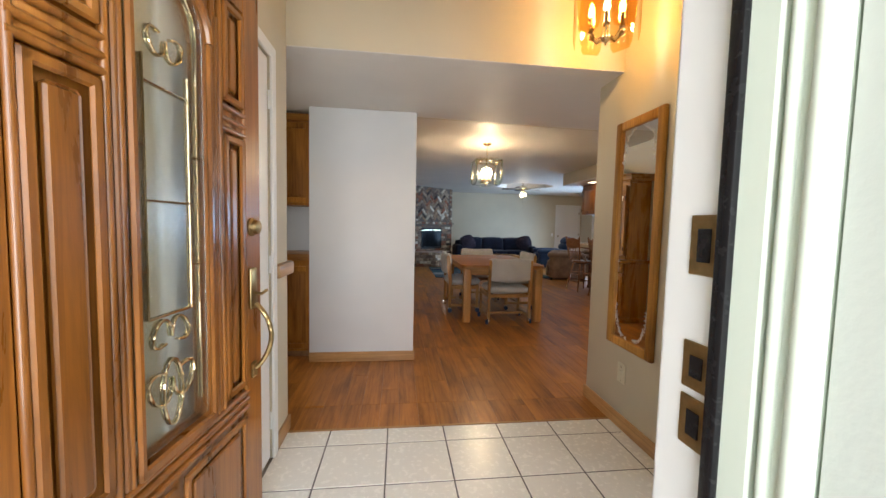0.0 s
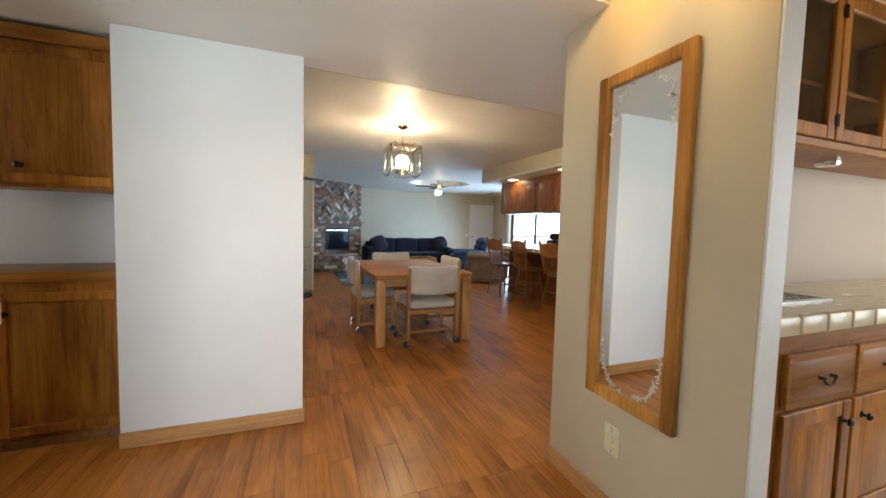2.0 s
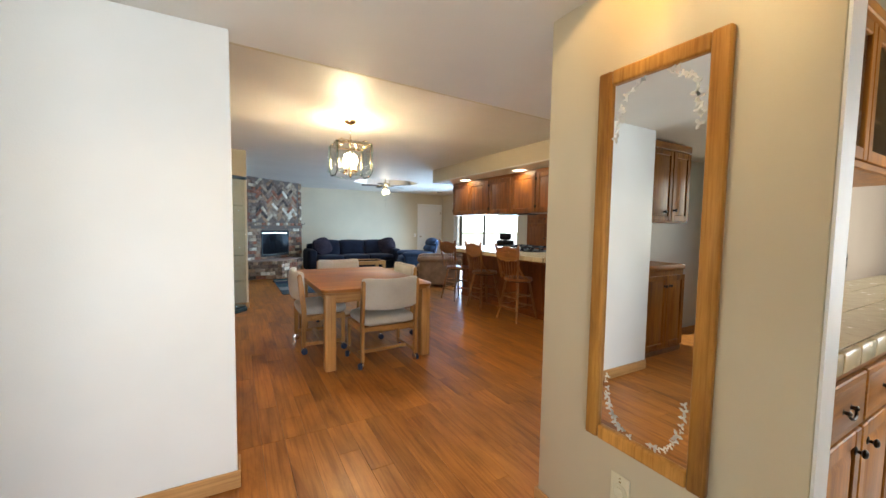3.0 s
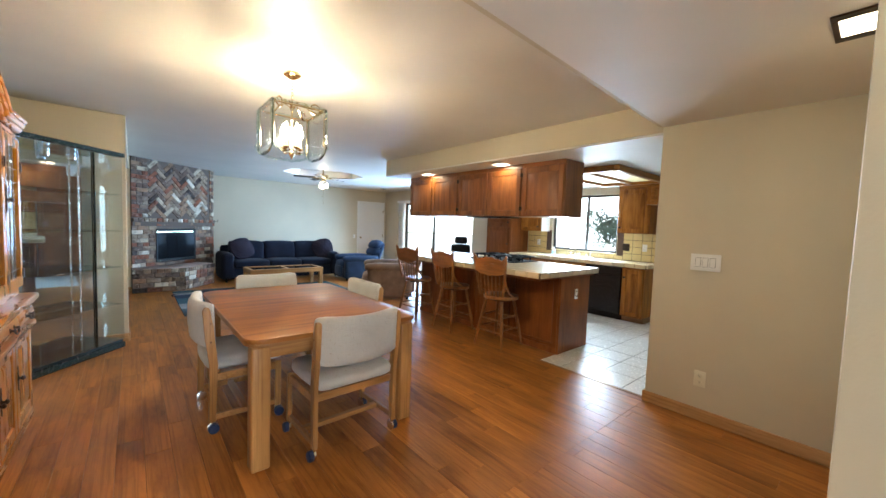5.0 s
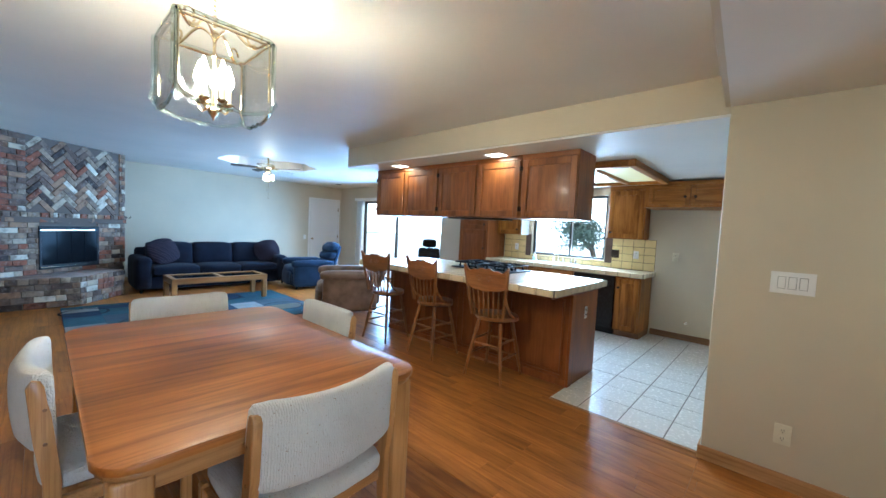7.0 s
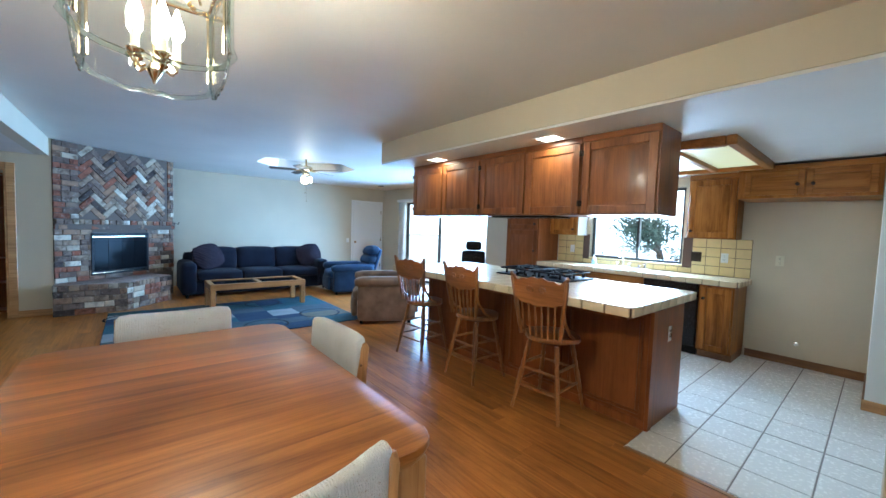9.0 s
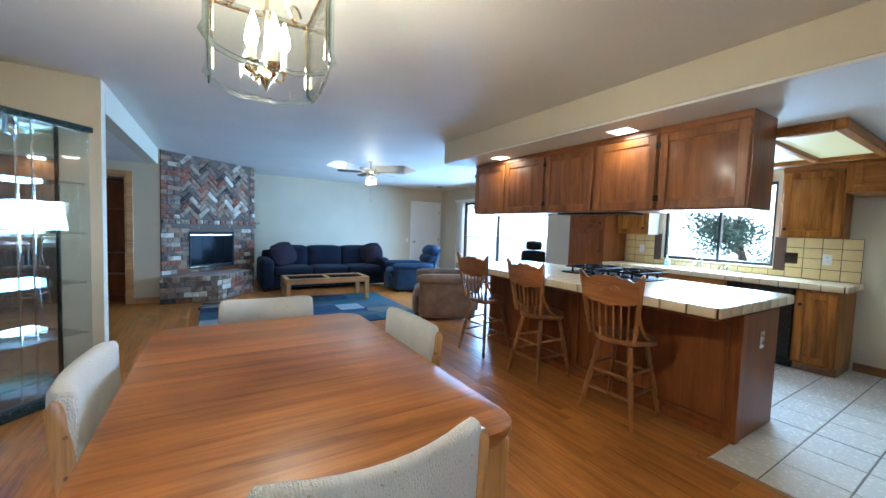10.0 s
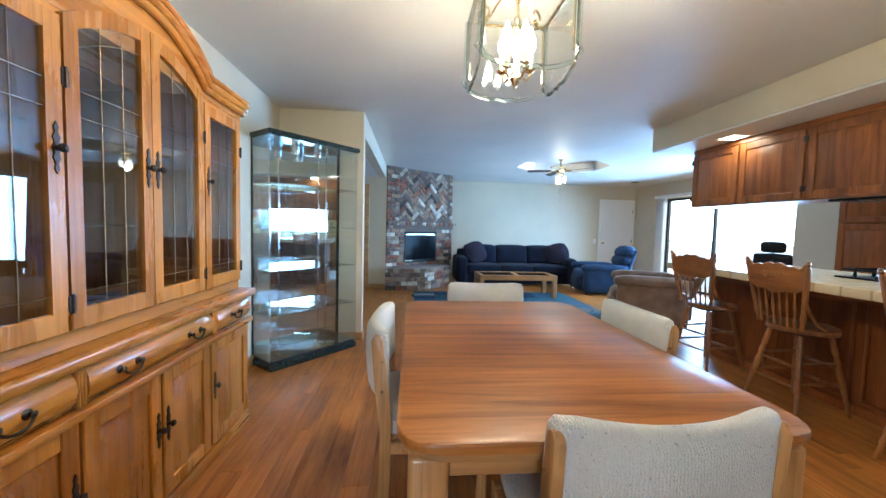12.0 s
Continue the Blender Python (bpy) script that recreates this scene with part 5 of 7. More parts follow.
        for f in (0.33, 0.68):
            x = a + fr + (b - a - 2 * fr) * f
            tube(bm, [(x, 0.006, z0 + fr), (x, 0.006, ztop(x) - fr)], 0.0020, 6)
        for z in (1.02, 1.56, 1.64):
            tube(bm, [(a + fr, 0.006, z), (b - fr, 0.006, z)], 0.0018, 6)
        if mid:
            tube(bm, [(u, 0.006, ztop(u) - fr - 0.06) for u in us], 0.0022, 6)
        sub("came", bm, LEADING, leaf, "dark brass leading")
        kx = {0: b - 0.025, 1: b - 0.025, 2: a + 0.025, 3: a + 0.025}[k]
        latch(leaf, kx, y0, 1.45)
        hx = {0: a, 1: a, 2: b, 3: b}[k]
        for z in (0.99, 1.66):
            hinge(leaf, hx, y0, z, h=0.06)


def latch(parent, x, y, z):
    """Ornate bronze back plate with a round knob."""
    bm = bm_new()
    prof = [(0, -0.075), (0.008, -0.06), (0.004, -0.045), (0.012, -0.03), (0.007, -0.015), (0.013, 0), (0.007, 0.015), (0.012, 0.03), (0.004, 0.045), (0.008, 0.06), (0, 0.075)]
    poly = prof + [(-a, b) for a, b in reversed(prof[1:-1])]
    prism(bm, poly, 0.0005, 0.004, Matrix.Translation((x, y, z)) @ Matrix.Rotation(radians(90), 4, "X"))
    lathe(bm, [(0.009, 0.003), (0.006, 0.012), (0.013, 0.018), (0.014, 0.025), (0.006, 0.031)], Matrix.Translation((x, y, z)) @ Matrix.Rotation(radians(90), 4, "X"), 12)
    sub("latch", bm, DARK_METAL, parent, "ornate bronze latch")


hutch()


# glass display cabinet set across the corner
DECK = plain("glossy_teal_deck", (0.018, 0.036, 0.045), 0.06, vary=0.05, strength=0.0, coat=0.3)


def display_cabinet():
    u = Vector((0.897 - 0.334, 9.68 - 8.953))
    ang = math.degrees(math.atan2(u.y, u.x))
    W, D, H = 0.92, 0.33, 2.01
    t = thing("glass_display_cabinet", "empty glass display cabinet with black-green base and mirrored back", "display cabinet", (0.316, 8.974, 0), ang - 3.5)
    sub("base", blk(0, 0, 0.001, W, D, 0.055, bevel=0.006), TEAL_BLACK, t)
    sub("base_deck", blk(0.015, 0.015, 0.056, W - 0.015, D - 0.02, 0.085, bevel=0.004), DECK, t)
    sub("top", blk(-0.012, -0.012, H - 0.04, W + 0.012, D, H, bevel=0.005), TEAL_BLACK, t)
    sub("back_mirror", blk(0.02, D - 0.018, 0.0855, W - 0.02, D - 0.012, H - 0.0405), CASE_MIRROR, t, "blue-tinted mirrored back")
    sub("back_board", blk(0.0, D - 0.0115, 0.0555, W, D - 0.001, H - 0.0405), TEAL_BLACK, t)
    for x in (0.002, W - 0.012):
        sub("back_post", blk(x, D - 0.035, 0.0855, x + 0.010, D - 0.019, H - 0.0405), TEAL_BLACK, t)
    for nm, dims in (("front_pane", (0.008, 0.006, 0.0855, W - 0.008, 0.011, H - 0.0405)), ("side_pane", (0.004, 0.012, 0.0855, 0.009, D - 0.036, H - 0.0405)), ("side_pane", (W - 0.009, 0.012, 0.0855, W - 0.004, D - 0.036, H - 0.0405))):
        sub(nm, blk(*dims), CASE_PANE, t).visible_shadow = False
    for z in (0.46, 0.845, 1.215, 1.585):
        s = sub("glass_shelf", blk(0.016, 0.03, z, W - 0.016, D - 0.04, z + 0.006), SHELF_GLASS, t)
        s.visible_shadow = False
        for x in (0.02, W - 0.02):
            for y in (0.05, D - 0.06):
                bm = bm_new()
                rod(bm, (x - 0.008, y, z - 0.006), (x + 0.008, y, z - 0.006), 0.005, seg=8)
                sub("shelf_clip", bm, CHROME, s)
    for x in (0.16, 0.25, 0.67, 0.76):
        sub("shelf_standard", blk(x, D - 0.026, 0.0865, x + 0.014, D - 0.0185, H - 0.0415, bevel=0.001), CHROME, t)
    sub("ceiling_mirror", blk(0.02, 0.02, H - 0.046, W - 0.02, D - 0.03, H - 0.0405), CASE_MIRROR, t, "mirrored underside of the top")
    sub("deck_glass", blk(0.004, 0.004, 0.0855, W - 0.004, D - 0.03, 0.0935, bevel=0.002), SHELF_GLASS, t, "thick green-edged glass deck").visible_shadow = False
    for x in (0.33, 0.56):
        bm = bm_new()
        lathe(bm, [(0.03, 0), (0.034, 0.01), (0.034, 0.085), (0.03, 0.094)], Matrix.Translation((x, D / 2, H - 0.1355)), 18)
        sub("spot_housing", bm, CHROME, t, "chrome halogen spot")
    bm = bm_new()
    rod(bm, (W * 0.27, -0.006, 0.845), (W * 0.27 + 0.06, -0.006, 0.845), 0.006, seg=8)
    sub("lock", bm, CHROME, t)


display_cabinet()


# chandelier: brass ring with clear bevelled panels and candle bulbs
def chandelier():
    t = thing("dining_chandelier", "brass dining chandelier with clear scalloped glass panels and candle bulbs", "chandelier", (1.88, 7.41, 1.83), 0)
    CLEAR = pane_mat("clear_bevelled_glass", (0.98, 0.99, 0.98), 0.03)
    EDGE = glass("bevelled_glass_edge", (0.86, 0.95, 0.91), 0.03)
    bm = bm_new()
    lathe(bm, [(0.012, 0.57), (0.03, 0.575), (0.062, 0.595), (0.065, 0.609)], None, 24)
    sub("canopy", bm, BRIGHT_BRASS, t)
    bm = bm_new()
    for k in range(8):
        z = 0.565 - k * 0.022
        m = Matrix.Translation((0, 0, z - 0.011)) @ Matrix.Rotation(radians(90 * (k % 2)), 4, "Z")
        tube(bm, [m @ Vector((0.008 * math.cos(a), 0, 0.015 * math.sin(a))) for a in np.linspace(0, 2 * math.pi, 11)], 0.0025, 6)
    sub("chain", bm, BRIGHT_BRASS, t)
    bm = bm_new()
    lathe(bm, [(0.008, 0.385), (0.02, 0.37), (0.008, 0.35), (0.006, 0.30), (0.016, 0.28), (0.006, 0.26), (0.006, 0.08), (0.014, 0.06), (0.024, 0.045), (0.018, 0.03), (0.008, 0.015), (0.003, 0.0)], None, 18)
    sub("stem", bm, BRIGHT_BRASS, t)
    N, R = 4, 0.238
    for k in range(N):
        a = 2 * math.pi * (k + 0.5) / N
        c, s = math.cos(a), math.sin(a)
        # scrolled arm from the stem's head to the ring
        bm = bm_new()
        pts = [(0.01 * c, 0.01 * s, 0.385)]
        for f in np.linspace(0, 1, 15):
            r = 0.02 + f * (R - 0.02)
            pts.append((r * c, r * s, 0.375 + 0.035 * math.sin(2.2 * math.pi * f) * (1 - 0.3 * f) - 0.03 * f))
        tube(bm, pts, 0.0055, 7)
        tube(bm, [((R - 0.07 + 0.035 * math.cos(q) * (1 - q / 12)) * c, (R - 0.07 + 0.035 * math.cos(q) * (1 - q / 12)) * s, 0.365 + 0.028 * math.sin(q)) for q in np.linspace(0, 5.2, 15)], 0.005, 7)
        sub("scroll_arm", bm, BRIGHT_BRASS, t)
    bm = bm_new()
    tube(bm, [(0.170 * x, 0.170 * y, 0.345) for x, y in rounded_rect(-1, -1, 1, 1, 0.25) + [(1.0, 0.75)]], 0.006, 8)
    sub("ring", bm, BRIGHT_BRASS, t)
    for k in range(N):
        a = 2 * math.pi * k / N
        m = Matrix.Rotation(a, 4, "Z") @ Matrix.Translation((0.180, 0, 0)) @ Matrix(((0, 0, 1, 0), (1, 0, 0, 0), (0, 1, 0, 0), (0, 0, 0, 1)))
        h = 0.194
        poly = [(-h, 0.115), (-h - 0.012, 0.085), (-h + 0.025, 0.040), (-0.12, 0.022), (-0.06, 0.010), (-0.03, 0.018), (0, 0.008), (0.03, 0.018), (0.06, 0.010), (0.12, 0.022), (h - 0.025, 0.040), (h + 0.012, 0.085), (h, 0.115), (h, 0.35), (h - 0.03, 0.366), (-h + 0.03, 0.366), (-h, 0.35)]
        bm = bm_new()
        prism(bm, poly, -0.002, 0.002, m)
        p = sub("glass_panel", bm, CLEAR, t, "clear scalloped glass panel")
        p.visible_shadow = False
        bm = bm_new()
        inner = [(x * 0.92, 0.19 + (y - 0.19) * 0.92) for x, y in poly]
        rings = [[bm.verts.new(m @ Vector((x, y, d))) for x, y in pts] for pts, d in ((inner, 0.0045), (poly, 0.0028), (poly, -0.0028), (inner, -0.0045))]
        for r0, r1 in zip(rings, rings[1:] + rings[:1]):
            for q in range(len(poly)):
                w2 = (q + 1) % len(poly)
                bm.faces.new((r0[q], r0[w2], r1[w2], r1[q]))
        sub("bevelled_edge", bm, EDGE, p, "clear bevelled border")
        bm = bm_new()
        rod(bm, m @ Vector((0.170, 0.095, -0.010)), m @ Vector((0.170, 0.350, -0.010)), 0.005, seg=8)
        sub("corner_bar", bm, BRIGHT_BRASS, t)
    for k in range(5):
        a = 2 * math.pi * k / 5
        c, s = math.cos(a), math.sin(a)
        bm = bm_new()
        tube(bm, [(0.03 * c, 0.03 * s, 0.05), (0.045 * c, 0.045 * s, 0.04), (0.059 * c, 0.059 * s, 0.055), (0.06 * c, 0.06 * s, 0.075)], 0.005, 7)
        lathe(bm, [(0.008, 0.07), (0.022, 0.08), (0.024, 0.086), (0.012, 0.09)], Matrix.Translation((0.06 * c, 0.06 * s, 0)), 12)
        arm = sub("candle_arm", bm, BRIGHT_BRASS, t)
        bm = bm_new()
        lathe(bm, [(0.011, 0.0905), (0.011, 0.155)], Matrix.Translation((0.06 * c, 0.06 * s, 0)), 12)
        sub("candle_tube", bm, IVORY, arm).visible_shadow = False
        bm = bm_new()
        lathe(bm, [(0.010, 0.1555), (0.021, 0.178), (0.020, 0.20), (0.011, 0.228), (0.002, 0.258)], Matrix.Translation((0.06 * c, 0.06 * s, 0)), 12)
        sub("bulb", bm, CANDLE, arm, "glowing flame bulb").visible_shadow = False


CANDLE = glow("candle_bulb", (1.0, 0.84, 0.60), 130)
chandelier()
wall_plate("white three-gang rocker switch on the stub wall", (4.2395, 5.435, 1.19), -90, "switch", WHITE_PLASTIC, 0.19, 0.125)
wall_plate("ivory double outlet low on the stub wall", (4.2395, 5.413, 0.315), -90, "outlet", IVORY)
wall_plate("white outlet on the dining wall", (0.0855, 8.75, 0.33), 90, "outlet", WHITE_PLASTIC)

# ---- kitchen ----
# peninsula: wood body, tiled worktop with an overhang for the stools
t = thing("kitchen_peninsula", "dark stained wood kitchen peninsula with a panelled end", "kitchen island", (4.61, 6.85, 0), 0)
L = 2.57
sub("body", blk(0, 0.02, 0.0, 0.62, L, 0.858, bevel=0.003), BAR_WOOD, t)
sub("end_panel", blk(0.06, 0.0, 0.0, 0.62, 0.0195, 0.858, bevel=0.003), BAR_WOOD, t)
sub("corner_post", blk(-0.012, -0.008, 0.0, 0.058, 0.0195, 0.858, bevel=0.004), BAR_WOOD, t)
sub("toe_trim", blk(-0.012, 0.02, 0.001, -0.0005, L, 0.07, bevel=0.003), BAR_WOOD, t)
for k in range(4):
    a = 0.06 + k * 0.63
    bm = bm_new()
    for u0, v0, u1, v1 in ((a, 0.10, a + 0.57, 0.125), (a, 0.785, a + 0.57, 0.81), (a, 0.125, a + 0.025, 0.785), (a + 0.545, 0.125, a + 0.57, 0.785)):
        box(bm, -0.016, u0, v0, -0.0005, u1, v1, bevel=0.006)
    sub("panel_moulding", bm, BAR_WOOD, t)
o = wall_plate("brushed steel outlet on the peninsula end", (4.93, 6.8495, 0.66), 0, "outlet", CHROME)
t = thing("peninsula_worktop", "cream tiled peninsula worktop with a wood sub-edge", "countertop", (4.17, 6.825, 0.859), 0)
TW, TL = 1.19, 2.70
sub("sub_edge", blk(0.03, 0.03, 0.0, TW - 0.03, TL - 0.03, 0.032, bevel=0.003), BAR_WOOD, t)
sub("bed", blk(0.005, 0.005, 0.0325, TW - 0.005, TL - 0.005, 0.078), GROUT_D, t)
counter_tiles(t, 0.0, 0.0, TW, TL, 0.087, "flbr", ts=0.158)


def cooktop():
    t = thing("gas_cooktop", "black gas cooktop with cast iron grates", "cooktop", (5.02, 8.05, 0.9465), 0)
    sub("plate", blk(-0.27, -0.40, 0, 0.27, 0.40, 0.012, bevel=0.005), IRON, t)
    for j in range(2):
        for i in range(2):
            cx, cy = -0.12 + i * 0.24, -0.2 + j * 0.40
            bm = bm_new()
            lathe(bm, [(0.05, 0.0125), (0.05, 0.02), (0.035, 0.028), (0.03, 0.034)], Matrix.Translation((cx, cy, 0)), 16)
            b = sub("burner", bm, IRON, t)
            bm = bm_new()
            for a in range(4):
                c, s = math.cos(a * math.pi / 2 + math.pi / 4), math.sin(a * math.pi / 2 + math.pi / 4)
                tube(bm, [(cx + 0.145 * c * 0.8, cy + 0.165 * s, 0.0135), (cx + 0.14 * c * 0.8, cy + 0.16 * s, 0.068), (cx + 0.03 * c, cy + 0.03 * s, 0.076)], 0.013, 6)
            for u0, v0, u1, v1 in ((-0.11, -0.17, 0.11, -0.17), (-0.11, 0.17, 0.11, 0.17), (-0.11, -0.17, -0.11, 0.17), (0.11, -0.17, 0.11, 0.17), (-0.11, 0, 0.11, 0)):
                rod(bm, (cx + u0, cy + v0, 0.066), (cx + u1, cy + v1, 0.066), 0.009, seg=6)
            sub("grate", bm, IRON, b)
    for k in range(4):
        bm = bm_new()
        lathe(bm, [(0.018, 0.0125), (0.016, 0.034), (0.012, 0.036)], Matrix.Translation((-0.235, -0.15 + k * 0.1, 0)), 12)
        sub("control_knob", bm, BLACK, t)


cooktop()

# five wall cabinets hung from the soffit over the peninsula
YS = (6.88, 7.467, 8.03, 8.615, 9.23, 9.82)
for k in range(5):
    a, b = YS[k], YS[k + 1]
    w = b - a - 0.002
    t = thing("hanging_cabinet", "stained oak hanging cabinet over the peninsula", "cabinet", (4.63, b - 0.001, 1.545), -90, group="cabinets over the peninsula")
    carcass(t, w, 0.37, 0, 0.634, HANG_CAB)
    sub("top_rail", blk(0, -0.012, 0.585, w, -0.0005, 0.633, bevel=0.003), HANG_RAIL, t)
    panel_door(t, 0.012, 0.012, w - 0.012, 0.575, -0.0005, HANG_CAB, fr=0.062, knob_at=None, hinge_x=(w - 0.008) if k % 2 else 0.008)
t = thing("range_hood_strip", "slim dark vent strip under the hanging cabinets", "range hood", (4.70, 7.75, 1.528), 0)
sub("strip", blk(0, 0, 0, 0.26, 0.75, 0.0165, bevel=0.003), BLACK, t)
SHADE = glow("downlight_lens", (1.0, 0.83, 0.58), 9)
for y in (9.19, 7.70):
    t = thing("downlight", "square recessed downlight in the soffit", "lamp", (4.50, y, KC), 0, group="soffit downlights")
    bm = bm_new()
    for dims in ((-0.095, -0.105, -0.006, -0.08, 0.105, -0.0005), (0.08, -0.105, -0.006, 0.095, 0.105, -0.0005), (-0.08, -0.105, -0.006, 0.08, -0.09, -0.0005), (-0.08, 0.09, -0.006, 0.08, 0.105, -0.0005)):
        box(bm, *dims)
    sub("trim_ring", bm, WHITE, t)
    sub("lens", blk(-0.079, -0.089, -0.004, 0.079, 0.089, -0.0005), SHADE, t)

lamp("hall_downlight_light", "AREA", 2.0, (1.0, 0.90, 0.74), look((3.175, 4.715, HC - 0.012), (3.175, 4.715, 0)), size=(0.17, 0.11))
t = thing("hall_downlight", "lit square downlight in the hall ceiling, its recess drawn by dark strips", "lamp", (3.175, 4.715, HC), 0)
bm = bm_new()
for dims in ((-0.135, -0.08, -0.010, -0.09, 0.08, -0.0005), (0.09, -0.08, -0.010, 0.135, 0.08, -0.0005), (-0.09, -0.08, -0.010, 0.09, -0.06, -0.0005), (-0.09, 0.06, -0.010, 0.09, 0.08, -0.0005)):
    box(bm, *dims, bevel=0.002)
# dark strips stand in for the inside of the recess
sub("trim_ring", bm, DARK_METAL, t)
sub("lens", blk(-0.089, -0.059, -0.006, 0.089, 0.059, -0.0005), SHADE, t)

# wood-framed fluorescent box on the kitchen ceiling
t = thing("ceiling_light_box", "wood-framed fluorescent ceiling box with two yellowed diffusers", "lamp", (5.28, 6.60, KC), 0)
LW, LD = 1.45, 0.95
for nm, dims in (("frame_side", (0, 0, -0.075, LW, 0.07, -0.0005)), ("frame_side", (0, LD - 0.07, -0.075, LW, LD, -0.0005)), ("frame_end", (0, 0.0705, -0.075, 0.07, LD - 0.0705, -0.0005)), ("frame_end", (LW - 0.07, 0.0705, -0.075, LW, LD - 0.0705, -0.0005)), ("frame_bar", (0.0705, LD / 2 - 0.03, -0.07, LW - 0.0705, LD / 2 + 0.03, -0.0005))):
    sub(nm, blk(*dims, bevel=0.008), CAB_X, t)
DIFF = glow("yellowed_diffuser", (0.95, 0.84, 0.48), 0.42)
DIFF.node_tree.nodes["Principled BSDF"].inputs["Base Color"].default_value = (0.50, 0.42, 0.18, 1)
for y0, y1 in ((0.071, LD / 2 - 0.031), (LD / 2 + 0.031, LD - 0.071)):
    sub("diffuser", blk(0.071, y0, -0.035, LW - 0.071, y1, -0.03), DIFF, t, "yellowed plastic diffuser")

# run under the window (front towards -x)
FX = 6.87
t = thing("base_cabinet", "stained oak kitchen base cabinet beside the dishwasher", "cabinet", (FX, 7.19, 0), -90)
carcass(t, 0.33, 0.575, 0, 0.85, CAB, toe=0.09)
panel_door(t, 0.02, 0.11, 0.31, 0.825, -0.0005, CAB, fr=0.06, knob_at=(0.05, 0.70))
t = thing("dishwasher", "black built-in dishwasher under the counter", "dishwasher", (FX, 7.80, 0), -90)
sub("tub", blk(0.004, 0.02, 0.09, 0.602, 0.57, 0.845), BLACK, t)
sub("door", blk(0.006, -0.022, 0.11, 0.600, 0.0195, 0.70, bevel=0.006), BLACK, t)
sub("control_panel", blk(0.006, -0.026, 0.705, 0.600, 0.0195, 0.845, bevel=0.006), BLACK, t)
sub("toe_kick", blk(0.004, 0.06, 0.001, 0.602, 0.5, 0.0895), BLACK, t)
for k, (a, b) in enumerate(((7.81, 8.60), (8.61, 9.44))):
    w = b - a - 0.002
    t = thing("base_cabinet", "stained oak kitchen base cabinet under the sink counter", "cabinet", (FX, b - 0.001, 0), -90, group="kitchen base cabinets")
    carcass(t, w, 0.575, 0, 0.85, CAB, toe=0.09)
    drawer(t, 0.02, 0.69, w - 0.02, 0.83, -0.0005, CAB_H, pull=False)
    panel_door(t, 0.02, 0.11, w / 2 - 0.004, 0.64, -0.0005, CAB, knob_at=(w / 2 - 0.04, 0.56))
    panel_door(t, w / 2 + 0.004, 0.11, w - 0.02, 0.64, -0.0005, CAB, knob_at=(w / 2 + 0.04, 0.56))
t = thing("kitchen_worktop", "cream tiled kitchen worktop under the window", "countertop", (6.845, 6.835, 0.851), 0)
sub("bed", blk(0.005, 0.005, 0.0, 0.60, 2.605, 0.060), GROUT_D, t)
counter_tiles(t, 0.0, 0.0, 0.60, 2.605, 0.068, "fl", ts=0.158)
WT = 0.920
# backsplash tiles on the wall
bm = bm_new()
for d in ((6.84, WT, 7.56, 1.385), (7.56, WT, 8.88, 0.996), (8.88, WT, 9.44, 1.385)):
    box(bm, XW - 0.006, d[0], d[1], XW - 0.0005, d[2], d[3])
structure("wall_backsplash_bed", bm, GROUT_D, "dark grout bed of the backsplash")
splash = bpy.data.objects["wall_backsplash_bed"]
tile_me = {}
for j in range(4):
    for k in range(17):
        a, b = 6.84 + k * 0.153, 6.84 + (k + 1) * 0.153
        z0, z1 = WT + 0.003 + j * 0.1155, WT + 0.003 + (j + 1) * 0.1155
        if z1 > 1.39 or b > 9.445:
            continue
        if b > 7.53 and a < 8.91 and z1 > 1.01:
            if z0 > 0.995:
                continue
            z1 = 0.994
        key = (round(b - a - 0.006, 3), round(z1 - z0 - 0.006, 3))
        if key[1] < 0.02:
            continue
        if key not in tile_me:
            tile_me[key] = mesh("tile", blk(-0.006, 0, 0, 0, key[0], key[1], bevel=0.0015), YELLOW_TILE)
        lay_at("tile", tile_me[key], splash, (XW - 0.006, a + 0.003, z0 + 0.003))
# wall cabinets
t = thing("wall_cabinet", "stained oak wall cabinet beside the kitchen window", "cabinet", (7.17, 7.45, 1.385), -90)
carcass(t, 0.50, 0.275, 0, 0.775, CAB)
panel_door(t, 0.015, 0.015, 0.485, 0.70, -0.0005, CAB, fr=0.06, knob_at=(0.05, 0.09))
sub("cornice", blk(0, -0.02, 0.715, 0.50, -0.0005, 0.775, bevel=0.006), CAB_H, t)
t = thing("fridge_cabinet", "low stained oak cabinet over the fridge recess", "cabinet", (6.87, 6.90, 1.825), -90)
carcass(t, 1.02, 0.575, 0, 0.335, CAB)
panel_door(t, 0.06, 0.03, 0.52, 0.27, -0.0005, CAB_H, fr=0.05, knob_at=(0.47, 0.13))
panel_door(t, 0.53, 0.03, 0.99, 0.27, -0.0005, CAB_H, fr=0.05, knob_at=(0.58, 0.13))
sub("cornice", blk(0, -0.02, 0.28, 1.02, -0.0005, 0.335, bevel=0.006), CAB_H, t)
t = thing("wall_cabinet", "stained oak wall cabinet beside the pantry", "cabinet", (7.17, 9.44, 1.365), -90)
carcass(t, 0.50, 0.275, 0, 0.795, CAB)
panel_door(t, 0.015, 0.015, 0.485, 0.72, -0.0005, CAB, fr=0.06, knob_at=(0.43, 0.09))
# white sheet paints the window daylight on the cabinet's side
sub("daylit_side", blk(0.5005, -0.002, 0, 0.504, 0.274, 0.79), WHITE, t, "white sheet for the daylight on the cabinet side")
t = thing("pantry_cabinet", "tall stained wood pantry cabinet", "cabinet", (6.87, 10.12, 0), -90)
carcass(t, 0.665, 0.575, 0, KC - 0.001, BAR_WOOD, toe=0.09)
